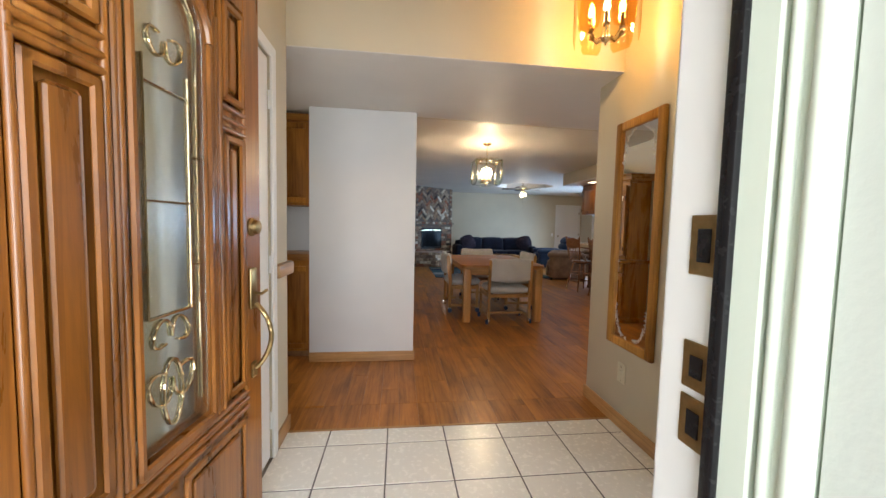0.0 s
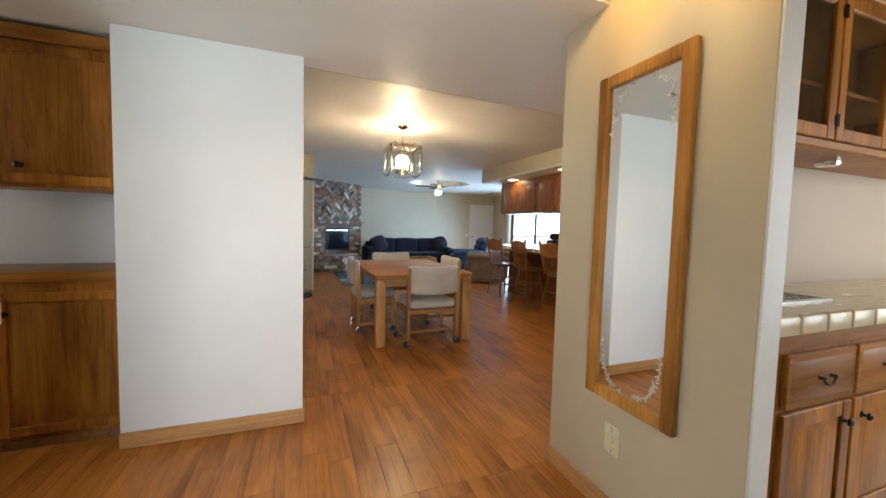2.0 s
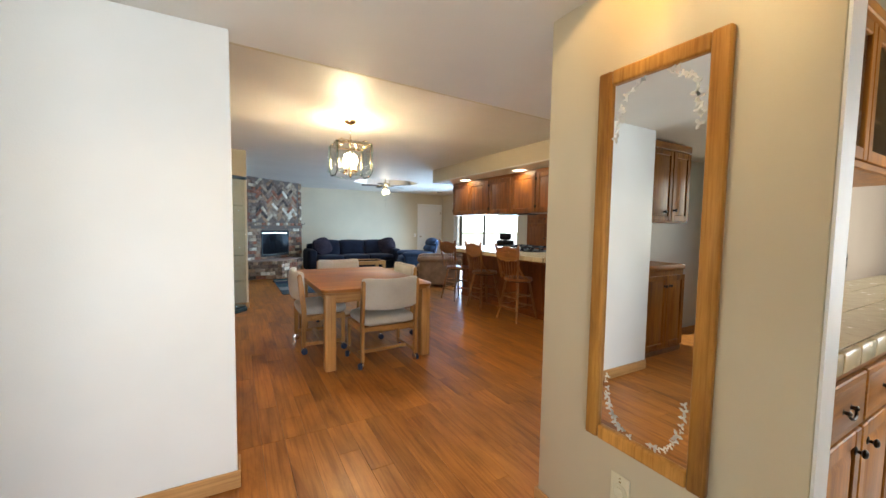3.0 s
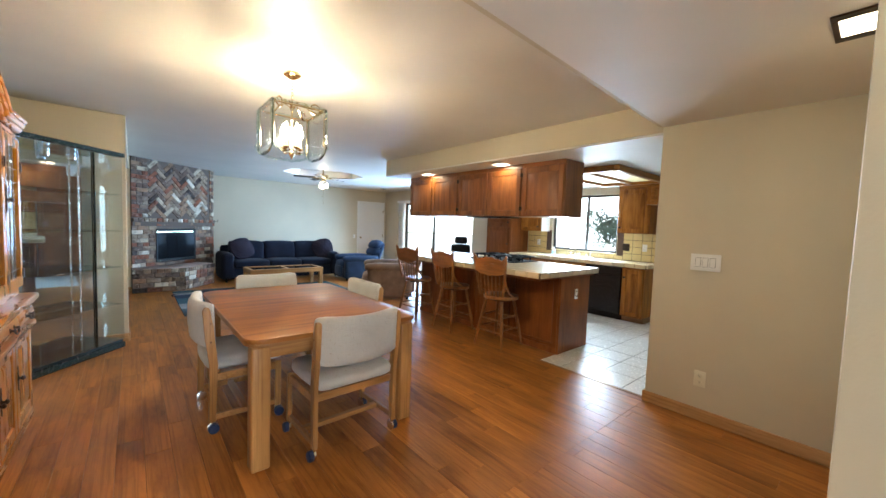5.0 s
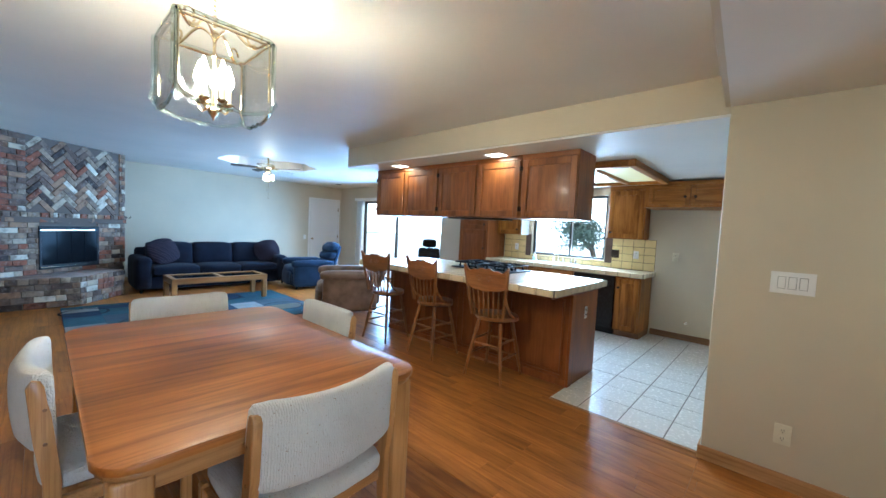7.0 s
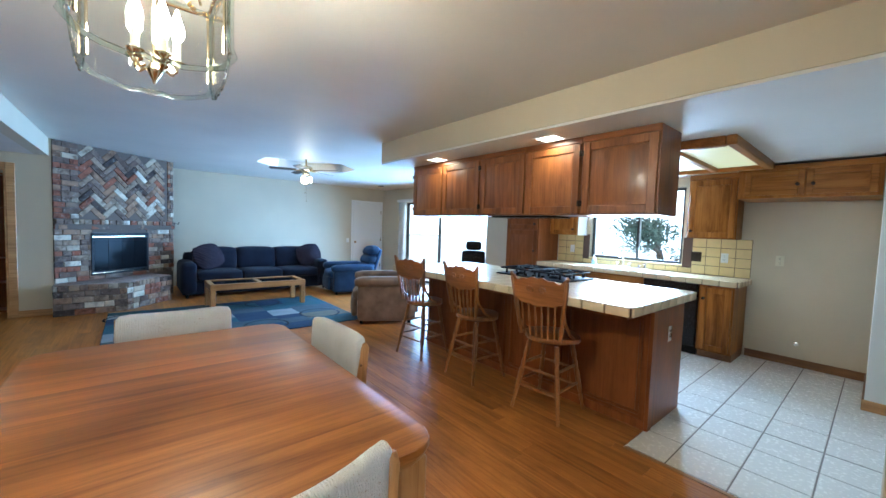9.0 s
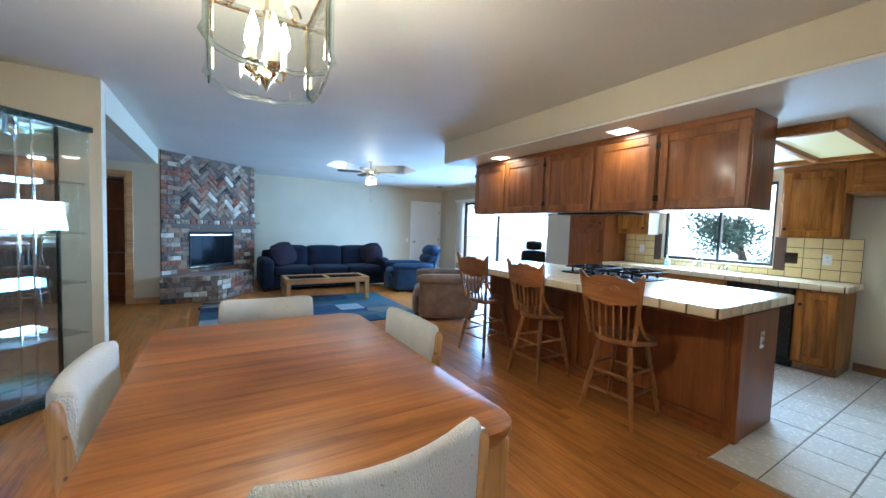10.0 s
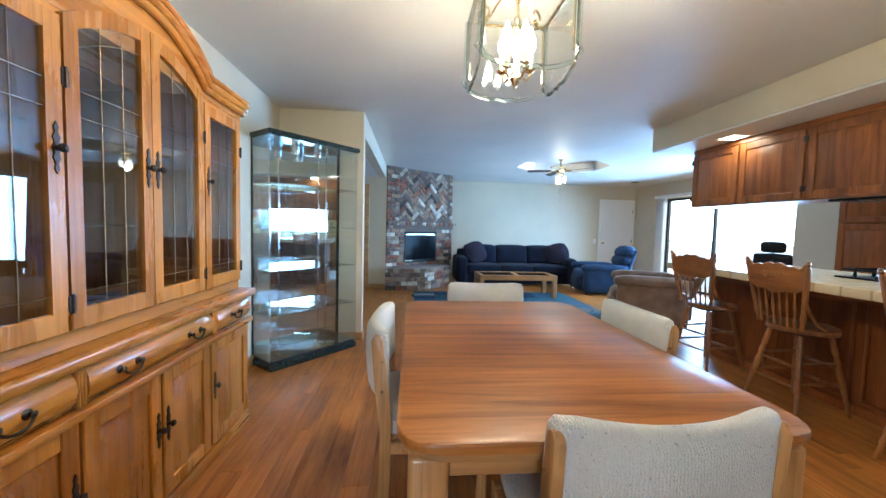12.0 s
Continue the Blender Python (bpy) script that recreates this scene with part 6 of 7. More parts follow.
panel_door(t, 0.02, 0.11, 0.645, 1.42, -0.0005, BAR_WOOD, fr=0.07, knob_at=(0.60, 1.08))
panel_door(t, 0.02, 1.44, 0.645, 2.14, -0.0005, BAR_WOOD, fr=0.07, knob_at=(0.60, 1.52))

# kitchen window and sliding door
ALU = plain("bronze_aluminium", (0.07, 0.065, 0.06), 0.35, 0.7)


def framed(name, label, cat, y0, y1, z0, z1, mull, fr=0.035, mat=None, x=XW + 0.05):
    t = thing(name, label, cat, (0, 0, 0))
    t["kind"] = "structure"
    mat = mat or ALU
    for nm, d in (("window_frame", (x, y0, z0, x + 0.05, y0 + fr, z1)), ("window_frame", (x, y1 - fr, z0, x + 0.05, y1, z1)), ("window_frame", (x, y0 + fr, z0, x + 0.05, y1 - fr, z0 + fr)), ("window_frame", (x, y0 + fr, z1 - fr, x + 0.05, y1 - fr, z1)), ("mullion", (x - 0.004, mull - fr / 2, z0 + fr, x + 0.054, mull + fr / 2, z1 - fr))):
        part(nm, blk(*d, bevel=0.003), mat, t)
    for a, b in ((y0 + fr, mull - fr / 2), (mull + fr / 2, y1 - fr)):
        part("pane", blk(x + 0.022, a, z0 + fr, x + 0.026, b, z1 - fr), PANE, t).visible_shadow = False
    return t


w1 = framed("window_1", "kitchen window in a dark metal frame over the sink", "window", 7.575, 8.865, 1.025, 2.055, 8.165)
part("window_sill", blk(XW - 0.012, 7.56, 0.998, XW + 0.06, 8.88, 1.022, bevel=0.004), YELLOW_TILE, w1, "straw tile window sill")
framed("sliding_door", "sliding glass patio door in a dark metal frame", "door", 11.155, 14.145, 0.003, 2.045, 12.77, fr=0.05)


def faucet():
    t = thing("kitchen_faucet", "chrome kitchen faucet with two handles", "faucet", (7.33, 8.28, WT + 0.0005), 0)
    bm = bm_new()
    box(bm, -0.03, -0.11, 0, 0.03, 0.11, 0.018, bevel=0.006)
    tube(bm, [(0, 0, 0.015), (0, 0, 0.12), (-0.03, 0, 0.17), (-0.09, 0, 0.18), (-0.15, 0, 0.15)], 0.011, 10)
    sub("spout", bm, CHROME, t)
    for s in (-1, 1):
        bm = bm_new()
        lathe(bm, [(0.018, 0.018), (0.014, 0.05), (0.02, 0.06), (0.012, 0.075)], Matrix.Translation((0, s * 0.085, 0)), 12)
        sub("tap_handle", bm, CHROME, t)


faucet()
t = thing("kitchen_sink", "white enamel sink set in the tiled worktop", "sink", (7.10, 8.28, WT + 0.0005), 0)
bm = bm_new()
for d in ((-0.20, -0.38, 0, 0.20, -0.34, 0.012), (-0.20, 0.34, 0, 0.20, 0.38, 0.012), (-0.20, -0.34, 0, -0.165, 0.34, 0.012), (0.165, -0.34, 0, 0.20, 0.34, 0.012), (-0.165, -0.012, 0, 0.165, 0.012, 0.01)):
    box(bm, *d, bevel=0.004)
sub("rim", bm, WHITE_PLASTIC, t)
for s in (-1, 1):
    sub("basin", blk(-0.16, s * 0.175 - 0.155, 0.0002, 0.16, s * 0.175 + 0.155, 0.003), CHROME, t)
t = thing("soap_bottle", "small clear soap bottle with blue liquid beside the sink", "bottle", (7.20, 8.66, WT + 0.0005), 0)
bm = bm_new()
lathe(bm, [(0.03, 0), (0.038, 0.02), (0.038, 0.08), (0.015, 0.10), (0.012, 0.115)], None, 14)
sub("bottle", bm, plain("pale_blue_plastic", (0.45, 0.62, 0.72), 0.15), t)
bm = bm_new()
lathe(bm, [(0.014, 0.1155), (0.014, 0.135), (0.005, 0.138), (0.005, 0.155)], None, 10)
tube(bm, [(0, 0, 0.15), (-0.035, 0, 0.15)], 0.005, 6)
sub("pump", bm, WHITE_PLASTIC, t)
for k, y in enumerate((8.06, 7.98)):
    t = thing("sink_sprayer" if k else "air_gap", "small chrome fitting beside the faucet", "faucet", (7.33, y, WT + 0.0005), 0)
    bm = bm_new()
    lathe(bm, [(0.02, 0), (0.018, 0.02), (0.014, 0.05 + 0.02 * k), (0.008, 0.06 + 0.02 * k)], None, 12)
    sub("cap", bm, CHROME, t)
wall_plate("dark bronze outlet on the backsplash", (XW - 0.0125, 7.40, 1.145), -90, "outlet", DARK_METAL, 0.115, 0.125)
wall_plate("white outlet on the backsplash", (XW - 0.0125, 7.10, 1.15), -90, "outlet", WHITE_PLASTIC)
wall_plate("ivory outlet in the fridge recess", (XW - 0.0005, 6.59, 1.16), -90, "outlet", IVORY)
wall_plate("white outlet beside the pantry", (XW - 0.0125, 9.17, 1.14), -90, "outlet", WHITE_PLASTIC)
t = thing("water_valve", "small chrome water valve low in the fridge recess", "valve", (XW - 0.001, 6.40, 0.25), -90)
bm = bm_new()
lathe(bm, [(0.025, 0), (0.022, 0.006), (0.008, 0.01), (0.008, 0.03)], Matrix.Rotation(radians(90), 4, "X"), 12)
sub("valve", bm, CHROME, t)
t = thing("dark_bookcase", "dark wood bookcase in the passage behind the kitchen", "bookcase", (6.9, 4.70, 0), 180)
bm = bm_new()
for d in ((0, 0, 0, 0.03, 0.04, 1.6), (0.77, 0, 0, 0.8, 0.04, 1.6)):
    box(bm, d[0], -0.0, 0, d[3], 0.28, 1.6)
sub("side", bm, DARK_TRIM, t)
sub("back", blk(0.0305, 0.26, 0, 0.7695, 0.279, 1.6), DARK_TRIM, t)
for z in (0.05, 0.45, 0.85, 1.2, 1.575):
    sub("shelf", blk(0.0305, 0.002, z, 0.7695, 0.2595, z + 0.022), DARK_TRIM, t)


# bar stools with pressed crest rails
def bar_stool(at, turn):
    # local: the sitter looks along +y
    t = thing("bar_stool", "dark oak pressed-back bar stool with turned spindles", "stool", at, turn, group="stools at the peninsula")
    legprof = [(0.010, 0), (0.014, 0.05), (0.011, 0.12), (0.017, 0.2), (0.012, 0.24), (0.018, 0.30), (0.020, 0.55), (0.014, 0.62), (0.021, 0.68), (0.014, 0.74), (0.020, 0.8), (0.016, 1.0)]
    feet = [(sx * 0.20, sy * 0.20) for sx in (-1, 1) for sy in (-1, 1)]
    for x, y in feet:
        bm = bm_new()
        turned(bm, (x, y, 0.001), (x * 0.58, y * 0.58, 0.545), legprof, 10)
        sub("leg", bm, STOOL_WOOD, t)
    for z, k in ((0.19, 0.87), (0.33, 0.76)):
        for a, b in (((-1, -1), (1, -1)), ((-1, 1), (1, 1)), ((-1, -1), (-1, 1)), ((1, -1), (1, 1))):
            zz = z + (0.03 if a[0] == b[0] else 0)
            kk = 0.20 * (1 - 0.42 * zz / 0.545)
            bm = bm_new()
            turned(bm, (a[0] * kk, a[1] * kk, zz), (b[0] * kk, b[1] * kk, zz), [(0.007, 0), (0.009, 0.15), (0.012, 0.5), (0.009, 0.85), (0.007, 1)], 8)
            sub("stretcher", bm, STOOL_WOOD, t)
    bm = bm_new()
    lathe(bm, [(0.13, 0.545), (0.135, 0.55), (0.135, 0.562), (0.12, 0.566)], None, 18)
    sub("swivel", bm, DARK_METAL, t)
    bm = bm_new()
    outline = [(0.215 * (1 + 0.06 * math.cos(4 * a)) * math.cos(a), 0.205 * (1 + 0.05 * math.cos(4 * a)) * math.sin(a) + 0.01) for a in np.linspace(0, 2 * math.pi, 33)[:-1]]
    prism(bm, outline, 0.567, 0.605, bevel=0.012)
    sub("seat", bm, STOOL_WOOD, t, "dark scooped wooden seat")
    for s in (-1, 1):
        bm = bm_new()
        turned(bm, (s * 0.165, -0.165, 0.60), (s * 0.235, -0.235, 1.085), [(0.016, 0), (0.013, 0.08), (0.019, 0.18), (0.012, 0.26), (0.017, 0.36), (0.016, 0.9), (0.010, 0.93), (0.017, 0.96), (0.008, 1.0)], 10)
        sub("back_post", bm, STOOL_WOOD, t)
        bm = bm_new()
        tube(bm, [(s * 0.20, -0.20, 0.82), (s * 0.205, -0.17, 0.74), (s * 0.205, -0.10, 0.65), (s * 0.20, -0.02, 0.607)], 0.011, 8)
        sub("brace", bm, STOOL_WOOD, t)
    for k in range(6):
        x = -0.125 + 0.05 * k
        bm = bm_new()
        turned(bm, (x, -0.178, 0.603), (x * 1.12, -0.215, 0.862), [(0.007, 0), (0.010, 0.2), (0.006, 0.3), (0.010, 0.55), (0.006, 0.8), (0.008, 1)], 8)
        sub("spindle", bm, STOOL_WOOD, t)
    bm = bm_new()
    n = 36
    top = [(-0.222 + 0.444 * k / n, 1.042 + 0.016 * math.cos(2 * math.pi * (k / n - 0.5)) + 0.034 * math.exp(-((abs(k / n - 0.5) - 0.5) / 0.07) ** 2) + 0.006 * math.cos(10 * math.pi * k / n)) for k in range(n + 1)]
    low = [(0.20 - 0.40 * k / n, 0.888 - 0.036 * math.cos(math.pi * (k / n - 0.5)) - 0.012 * abs(math.sin(3 * math.pi * k / n))) for k in range(n + 1)]
    m = Matrix.Translation((0, -0.218, 0)) @ Matrix.Rotation(radians(90), 4, "X")
    prism(bm, top + low, -0.010, 0.010, m)
    for v in bm.verts:
        v.co.y += -0.10 * (v.co.z - 0.86) + 0.25 * v.co.x ** 2
    cr = sub("crest_rail", bm, STOOL_CREST, t, "pressed oak crest rail with scalloped edges")
    for s in (-1, 1):
        bm = bm_new()
        tube(bm, [(s * (0.05 + 0.035 * math.cos(a) * (1 - a / 9)), -0.2445 + 0.25 * 0.003 - 0.012, 0.965 + 0.03 * math.sin(a) * (1 - a / 9)) for a in np.linspace(0, 6.5, 18)], 0.004, 5)
        sub("pressed_scroll", bm, STOOL_CREST, cr)
    return t


STOOL_CREST = wood("stool_crest_oak", (0.38, 0.155, 0.044), (0.21, 0.079, 0.021), axis=0, rough=0.3, coat=0.4)
first_stool = bar_stool((4.335, 7.485, 0), -86)
for at, turn in (((4.335, 8.31, 0), -92), ((4.29, 9.09, 0), -84)):
    copy_thing(first_stool, Matrix.Translation(at) @ Matrix.Rotation(radians(turn), 4, "Z"))

# ---- living room ----
def brick_mat():
    m, nt, b = material("used_brick", 0.9, spec=0.25)
    oi = nt.nodes.new("ShaderNodeObjectInfo")
    r = ramp(nt, oi.outputs["Random"], [(0.0, (0.20, 0.082, 0.050)), (0.16, (0.23, 0.15, 0.10)), (0.32, (0.165, 0.125, 0.10)), (0.52, (0.25, 0.195, 0.145)), (0.68, (0.11, 0.080, 0.066)), (0.80, (0.36, 0.31, 0.24)), (0.91, (0.50, 0.46, 0.38)), (0.96, (0.055, 0.043, 0.04))])
    r.color_ramp.interpolation = "CONSTANT"
    mp = coords(nt, shift=True)
    n = noise_tex(nt, mp, 18, 5, 0.65)
    wash = ramp(nt, n.outputs[0], [(0.56, (0.0, 0.0, 0.0)), (0.76, (0.35, 0.35, 0.35))])
    mix = nt.nodes.new("ShaderNodeMix")
    mix.data_type = "RGBA"
    mix.inputs["B"].default_value = (0.60, 0.56, 0.52, 1)
    # burnt patches and lime on the worn faces
    patch = ramp(nt, noise_tex(nt, mp, 7, 4, 0.7).outputs[0], [(0.38, (0.50, 0.46, 0.44)), (0.50, (1.0, 1.0, 1.0)), (0.66, (1.30, 1.22, 1.12))])
    worn = nt.nodes.new("ShaderNodeMix")
    worn.data_type, worn.blend_type = "RGBA", "MULTIPLY"
    worn.inputs["Factor"].default_value = 1.0
    nt.links.new(r.outputs[0], worn.inputs["A"])
    nt.links.new(patch.outputs[0], worn.inputs["B"])
    nt.links.new(wash.outputs[0], mix.inputs["Factor"])
    nt.links.new(worn.outputs["Result"], mix.inputs["A"])
    nt.links.new(mix.outputs["Result"], b.inputs["Base Color"])
    bump(nt, b, n.outputs[0], 0.6, 0.006)
    return m


BRICK = brick_mat()


def fireplace():
    t = thing("brick_fireplace", "used brick corner fireplace with raised hearth and herringbone breast", "fireplace", (0.97, 13.25, 0), 38)
    L, Z = 1.80, C - 0.003
    f0, f1, z0, z1 = 0.457, 1.30, 0.50, 1.135
    ledge = 1.27
    # mortar core with the firebox left open
    bm = bm_new()
    box(bm, 0, 0.0, 0, f0, 0.5, Z)
    box(bm, f1, 0.0, 0, L, 0.5, Z)
    box(bm, f0, 0.0, 0, f1, 0.5, z0)
    box(bm, f0, 0.0, z1, f1, 0.5, Z)
    box(bm, f0, 0.42, z0, f1, 0.5, z1)
    sub("core", bm, MORTAR, t)
    # hearth outline in local metres from its plan
    th = radians(38)
    plan = [(0.975, 13.03), (1.74, 13.08), (2.31, 13.74)]
    hp = []
    for x, y in plan:
        dx, dy = x - 0.97, y - 13.25
        hp.append((dx * math.cos(th) + dy * math.sin(th), -dx * math.sin(th) + dy * math.cos(th)))
    hp = [(hp[0][0], hp[0][1]), hp[1], hp[2], (hp[2][0] + 0.02, -0.001), (0.0, -0.001)]
    bm = bm_new()
    prism(bm, hp, 0.001, 0.415)
    sub("hearth_core", bm, MORTAR, t)
    rg = random.Random(11)
    cache = {}

    def brick(w, h, m, d=0.014):
        key = (round(w, 3), round(h, 3), rg.randrange(5))
        if key not in cache:
            b = bm_new()
            vs = box(b, 0, -d, 0, key[0], 0.012, key[1], bevel=0.004)
            for v in vs:
                v.co += Vector((rg.uniform(-0.004, 0.004), rg.uniform(-0.005, 0.002), rg.uniform(-0.004, 0.004)))
            cache[key] = mesh("brick", b, BRICK)
        ob = new("brick", cache[key])
        ob.parent = t
        ob.matrix_basis = m @ Matrix.Translation((0, rg.uniform(-0.004, 0.003), 0))

    def bond(u0, u1, w0, w1, m, bw=0.205, bh=0.068, g=0.008, holes=()):
        rows = max(1, round((w1 - w0) / (bh + g)))
        h = (w1 - w0) / rows
        for r in range(rows):
            z = w0 + r * h
            u = u0 - (bw / 2 if r % 2 else 0) - rg.uniform(0, 0.02)
            while u < u1 - 0.02:
                w = bw * rg.choice((1, 1, 1, 0.5, 0.75))
                a, b = max(u, u0), min(u + w, u1)
                u += w + g
                for h0, h1, k0, k1 in holes:
                    if z + h > k0 + 0.01 and z < k1 - 0.01:
                        if a >= h0 and b <= h1:
                            a = b
                        elif a < h0 < b:
                            b = h0
                        elif a < h1 < b:
                            a = h1
                if b - a > 0.03:
                    brick(b - a, h - g, m @ Matrix.Translation((a, 0, z + g / 2)))
    I = Matrix.Identity(4)
    bond(0, L, 0.43, ledge - 0.075, I, holes=((f0, f1, z0, z1),))
    # corbelled ledge
    bond(0, L, ledge - 0.075, ledge, Matrix.Translation((0, -0.02, 0)), bw=0.10)
    bond(0, L, ledge, ledge + 0.075, Matrix.Translation((0, -0.04, 0)), bw=0.10)
    sub("ledge_core", blk(0, -0.038, ledge - 0.07, L, -0.0005, ledge + 0.07), MORTAR, t)
    bond(0, 0.30, ledge + 0.08, Z, I)
    bond(L - 0.11, L, ledge + 0.08, Z, I, bw=0.10)
    # herringbone field
    bw, bh, g = 0.205, 0.070, 0.007
    c45 = math.cos(math.pi / 4)
    S = bh + g
    u0, u1, w0, w1 = 0.315, L - 0.125, ledge + 0.085, Z - 0.01
    n = 3
    for i in range(-14, 22):
        for j in range(-14, 22):
            for o in (0, 1):
                # herringbone lattice of 3:1 bricks, turned by 45 degrees
                k = (i - j) % (2 * n)
                if o == 0 and k == 0:
                    cx, cy, ang = (i + n / 2) * S, (j + 0.5) * S, 0
                elif o == 1 and k == 2 * n - 1:
                    cx, cy, ang = (i + 0.5) * S, (j + n / 2) * S, 90
                else:
                    continue
                x = (cx - cy) * c45 + (u0 + u1) / 2
                z = (cx + cy) * c45 + (w0 + w1) / 2 - 0.3
                hw = 0.03
                if u0 + hw < x < u1 - hw and w0 + hw < z < w1 - hw:
                    m = Matrix.Translation((x, 0, z)) @ Matrix.Rotation(-radians(ang + 45), 4, "Y") @ Matrix.Translation((-(n * S - g) / 2, 0, -bh / 2))
                    brick(n * S - g, bh, m)
    # hearth faces and top course
    pts = [Vector((*p, 0)) for p in hp[:3]]
    for a, b in zip(pts, pts[1:]):
        d = b - a
        m = Matrix.Translation(a) @ Matrix.Rotation(math.atan2(d.y, d.x), 4, "Z")
        bond(0, d.length, 0.004, 0.345, m)
        bond(0, d.length, 0.345, 0.43, m @ Matrix.Translation((0, -0.012, 0)), bw=0.10, bh=0.075)
    bm = bm_new()
    prism(bm, [hp[0], hp[1], hp[2], hp[3], hp[4]], 0.4155, 0.428, bevel=0.003)
    sub("hearth_top", bm, BRICK_TOP, t, "brick hearth top")
    # firebox: dark lining, glass doors, metal frame
    sub("firebox_lining", blk(f0 + 0.001, 0.405, z0 + 0.001, f1 - 0.001, 0.4195, z1 - 0.001), SOOT, t)
    fr = bm_new()
    for d in ((f0 - 0.015, -0.03, z1 - 0.075, f1 + 0.015, -0.016, z1 + 0.01), (f0 - 0.015, -0.03, z0 - 0.005, f1 + 0.015, -0.016, z0 + 0.06), (f0 - 0.015, -0.03, z0 + 0.06, f0 + 0.02, -0.016, z1 - 0.075), (f1 - 0.02, -0.03, z0 + 0.06, f1 + 0.015, -0.016, z1 - 0.075)):
        box(fr, *d, bevel=0.003)
    fd = sub("fire_screen_frame", fr, IRON, t, "black fire screen frame")
    for z in (z1 - 0.055, z0 + 0.025):
        sub("brass_strip", blk(f0, -0.034, z, f1 - 0.06, -0.0305, z + 0.009), BRIGHT_BRASS, fd, "polished brass strip")
    for k in range(4):
        a = f0 + 0.02 + k * (f1 - f0 - 0.04) / 4
        sub("glass_leaf", blk(a + 0.002, -0.026, z0 + 0.0605, a + (f1 - f0 - 0.04) / 4 - 0.002, -0.020, z1 - 0.0755), SMOKED, fd, "smoked glass leaf")
    bm = bm_new()
    tube(bm, [(L - 0.05, -0.06, ledge + 0.05), (L + 0.05, -0.06, ledge + 0.03), (L + 0.07, -0.06, ledge + 0.07)], 0.006, 6)
    sub("gas_key", bm, IRON, t)


BRICK_TOP = paint("hearth_top_brick", (0.34, 0.26, 0.23), 0.85, vary=0.35, blotch=9, grain=60, strength=0.7)
SMOKED = plain("smoked_glass", (0.008, 0.009, 0.011), 0.10, vary=0.1, strength=0.0)
SMOKED.node_tree.nodes["Principled BSDF"].inputs["Specular IOR Level"].default_value = 0.035
fireplace()


def cushion_box(name, dims, mat, t, r=0.06, puff=0.02, label=""):
    bm = bm_new()
    pad(bm, *dims, r, puff, cuts=8)
    return sub(name, bm, mat, t, label, angle=60)


t = thing("sofa", "navy fabric three-seat sofa with loose cushions", "sofa", (2.45, 13.62, 0), 0)
SW = 2.66
cushion_box("frame", (0.02, 0.06, 0.05, SW - 0.02, 0.98, 0.30), NAVY, t, 0.03, 0.0)
for x in (0.0, SW - 0.24):
    cushion_box("arm", (x, 0.0, 0.06, x + 0.24, 0.95, 0.63), NAVY, t, 0.07, 0.008)
cushion_box("back", (0.10, 0.74, 0.20, SW - 0.10, 1.0, 0.78), NAVY, t, 0.08, 0.01)
sw = (SW - 0.48) / 3
for k in range(3):
    a = 0.24 + k * sw
    cushion_box("seat_cushion", (a + 0.004, -0.03, 0.30, a + sw - 0.004, 0.72, 0.47), NAVY, t, 0.045, 0.012)
    bm = bm_new()
    pad(bm, a + 0.005, 0.50, 0.45, a + sw - 0.005, 0.76, 0.87, 0.05, 0.016, cuts=8)
    for v in bm.verts:
        v.co.y += 0.18 * (v.co.z - 0.45)
    sub("back_cushion", bm, NAVY, t, angle=60)
for x in (0.06, SW - 0.12):
    for y in (0.08, 0.9):
        bm = bm_new()
        lathe(bm, [(0.022, 0.001), (0.03, 0.055)], Matrix.Translation((x + 0.03, y, 0)), 10)
        sub("foot", bm, BLACK, t)
for x, rz, lab in ((2.98, 14, "dark patterned throw pillow leaning on the sofa arm"), (4.83, -22, "dark maroon throw pillow on the sofa")):
    p = thing("throw_pillow", lab, "pillow", (x, 13.94, 0.478), rz)
    bm = bm_new()
    pad(bm, -0.21, -0.035, 0.0, 0.21, 0.035, 0.40, 0.02, 0.05, Matrix.Rotation(radians(-24), 4, "X") @ Matrix.Rotation(radians(-17), 4, "Y"), cuts=8)
    zmin = min(v.co.z for v in bm.verts)
    bmesh.ops.translate(bm, verts=bm.verts[:], vec=(0, 0, -zmin + 0.001))
    cv = sub("cover", bm, CUSHION, p, angle=60)

# coffee table
t = thing("coffee_table", "pale oak coffee table with dark glass inserts", "coffee table", (2.70, 12.30, 0.0), 0)
CW, CD, CH = 1.42, 0.60, 0.42
for sx in (0.0, CW - 0.075):
    for sy in (0.0, CD - 0.075):
        sub("leg", blk(sx, sy, 0.013, sx + 0.075, sy + 0.075, CH - 0.0005, bevel=0.008), PALE_OAK, t)
bm = bm_new()
for d in ((0.0, -0.004, CH - 0.09, CW, 0.055, CH), (0.0, CD - 0.055, CH - 0.09, CW, CD + 0.004, CH), (0.0, 0.055, CH - 0.09, 0.07, CD - 0.055, CH), (CW - 0.07, 0.055, CH - 0.09, CW, CD - 0.055, CH), (CW / 2 - 0.03, 0.055, CH - 0.05, CW / 2 + 0.03, CD - 0.055, CH)):
    box(bm, *d, bevel=0.004)
bmesh.ops.translate(bm, verts=bm.verts[:], vec=(0, 0, 0.001))
sub("frame", bm, PALE_OAK_H, t)
for a, b in ((0.071, CW / 2 - 0.031), (CW / 2 + 0.031, CW - 0.071)):
    sub("glass_insert", blk(a, 0.056, CH - 0.02, b, CD - 0.056, CH - 0.012), SMOKED, t, "dark glass insert")

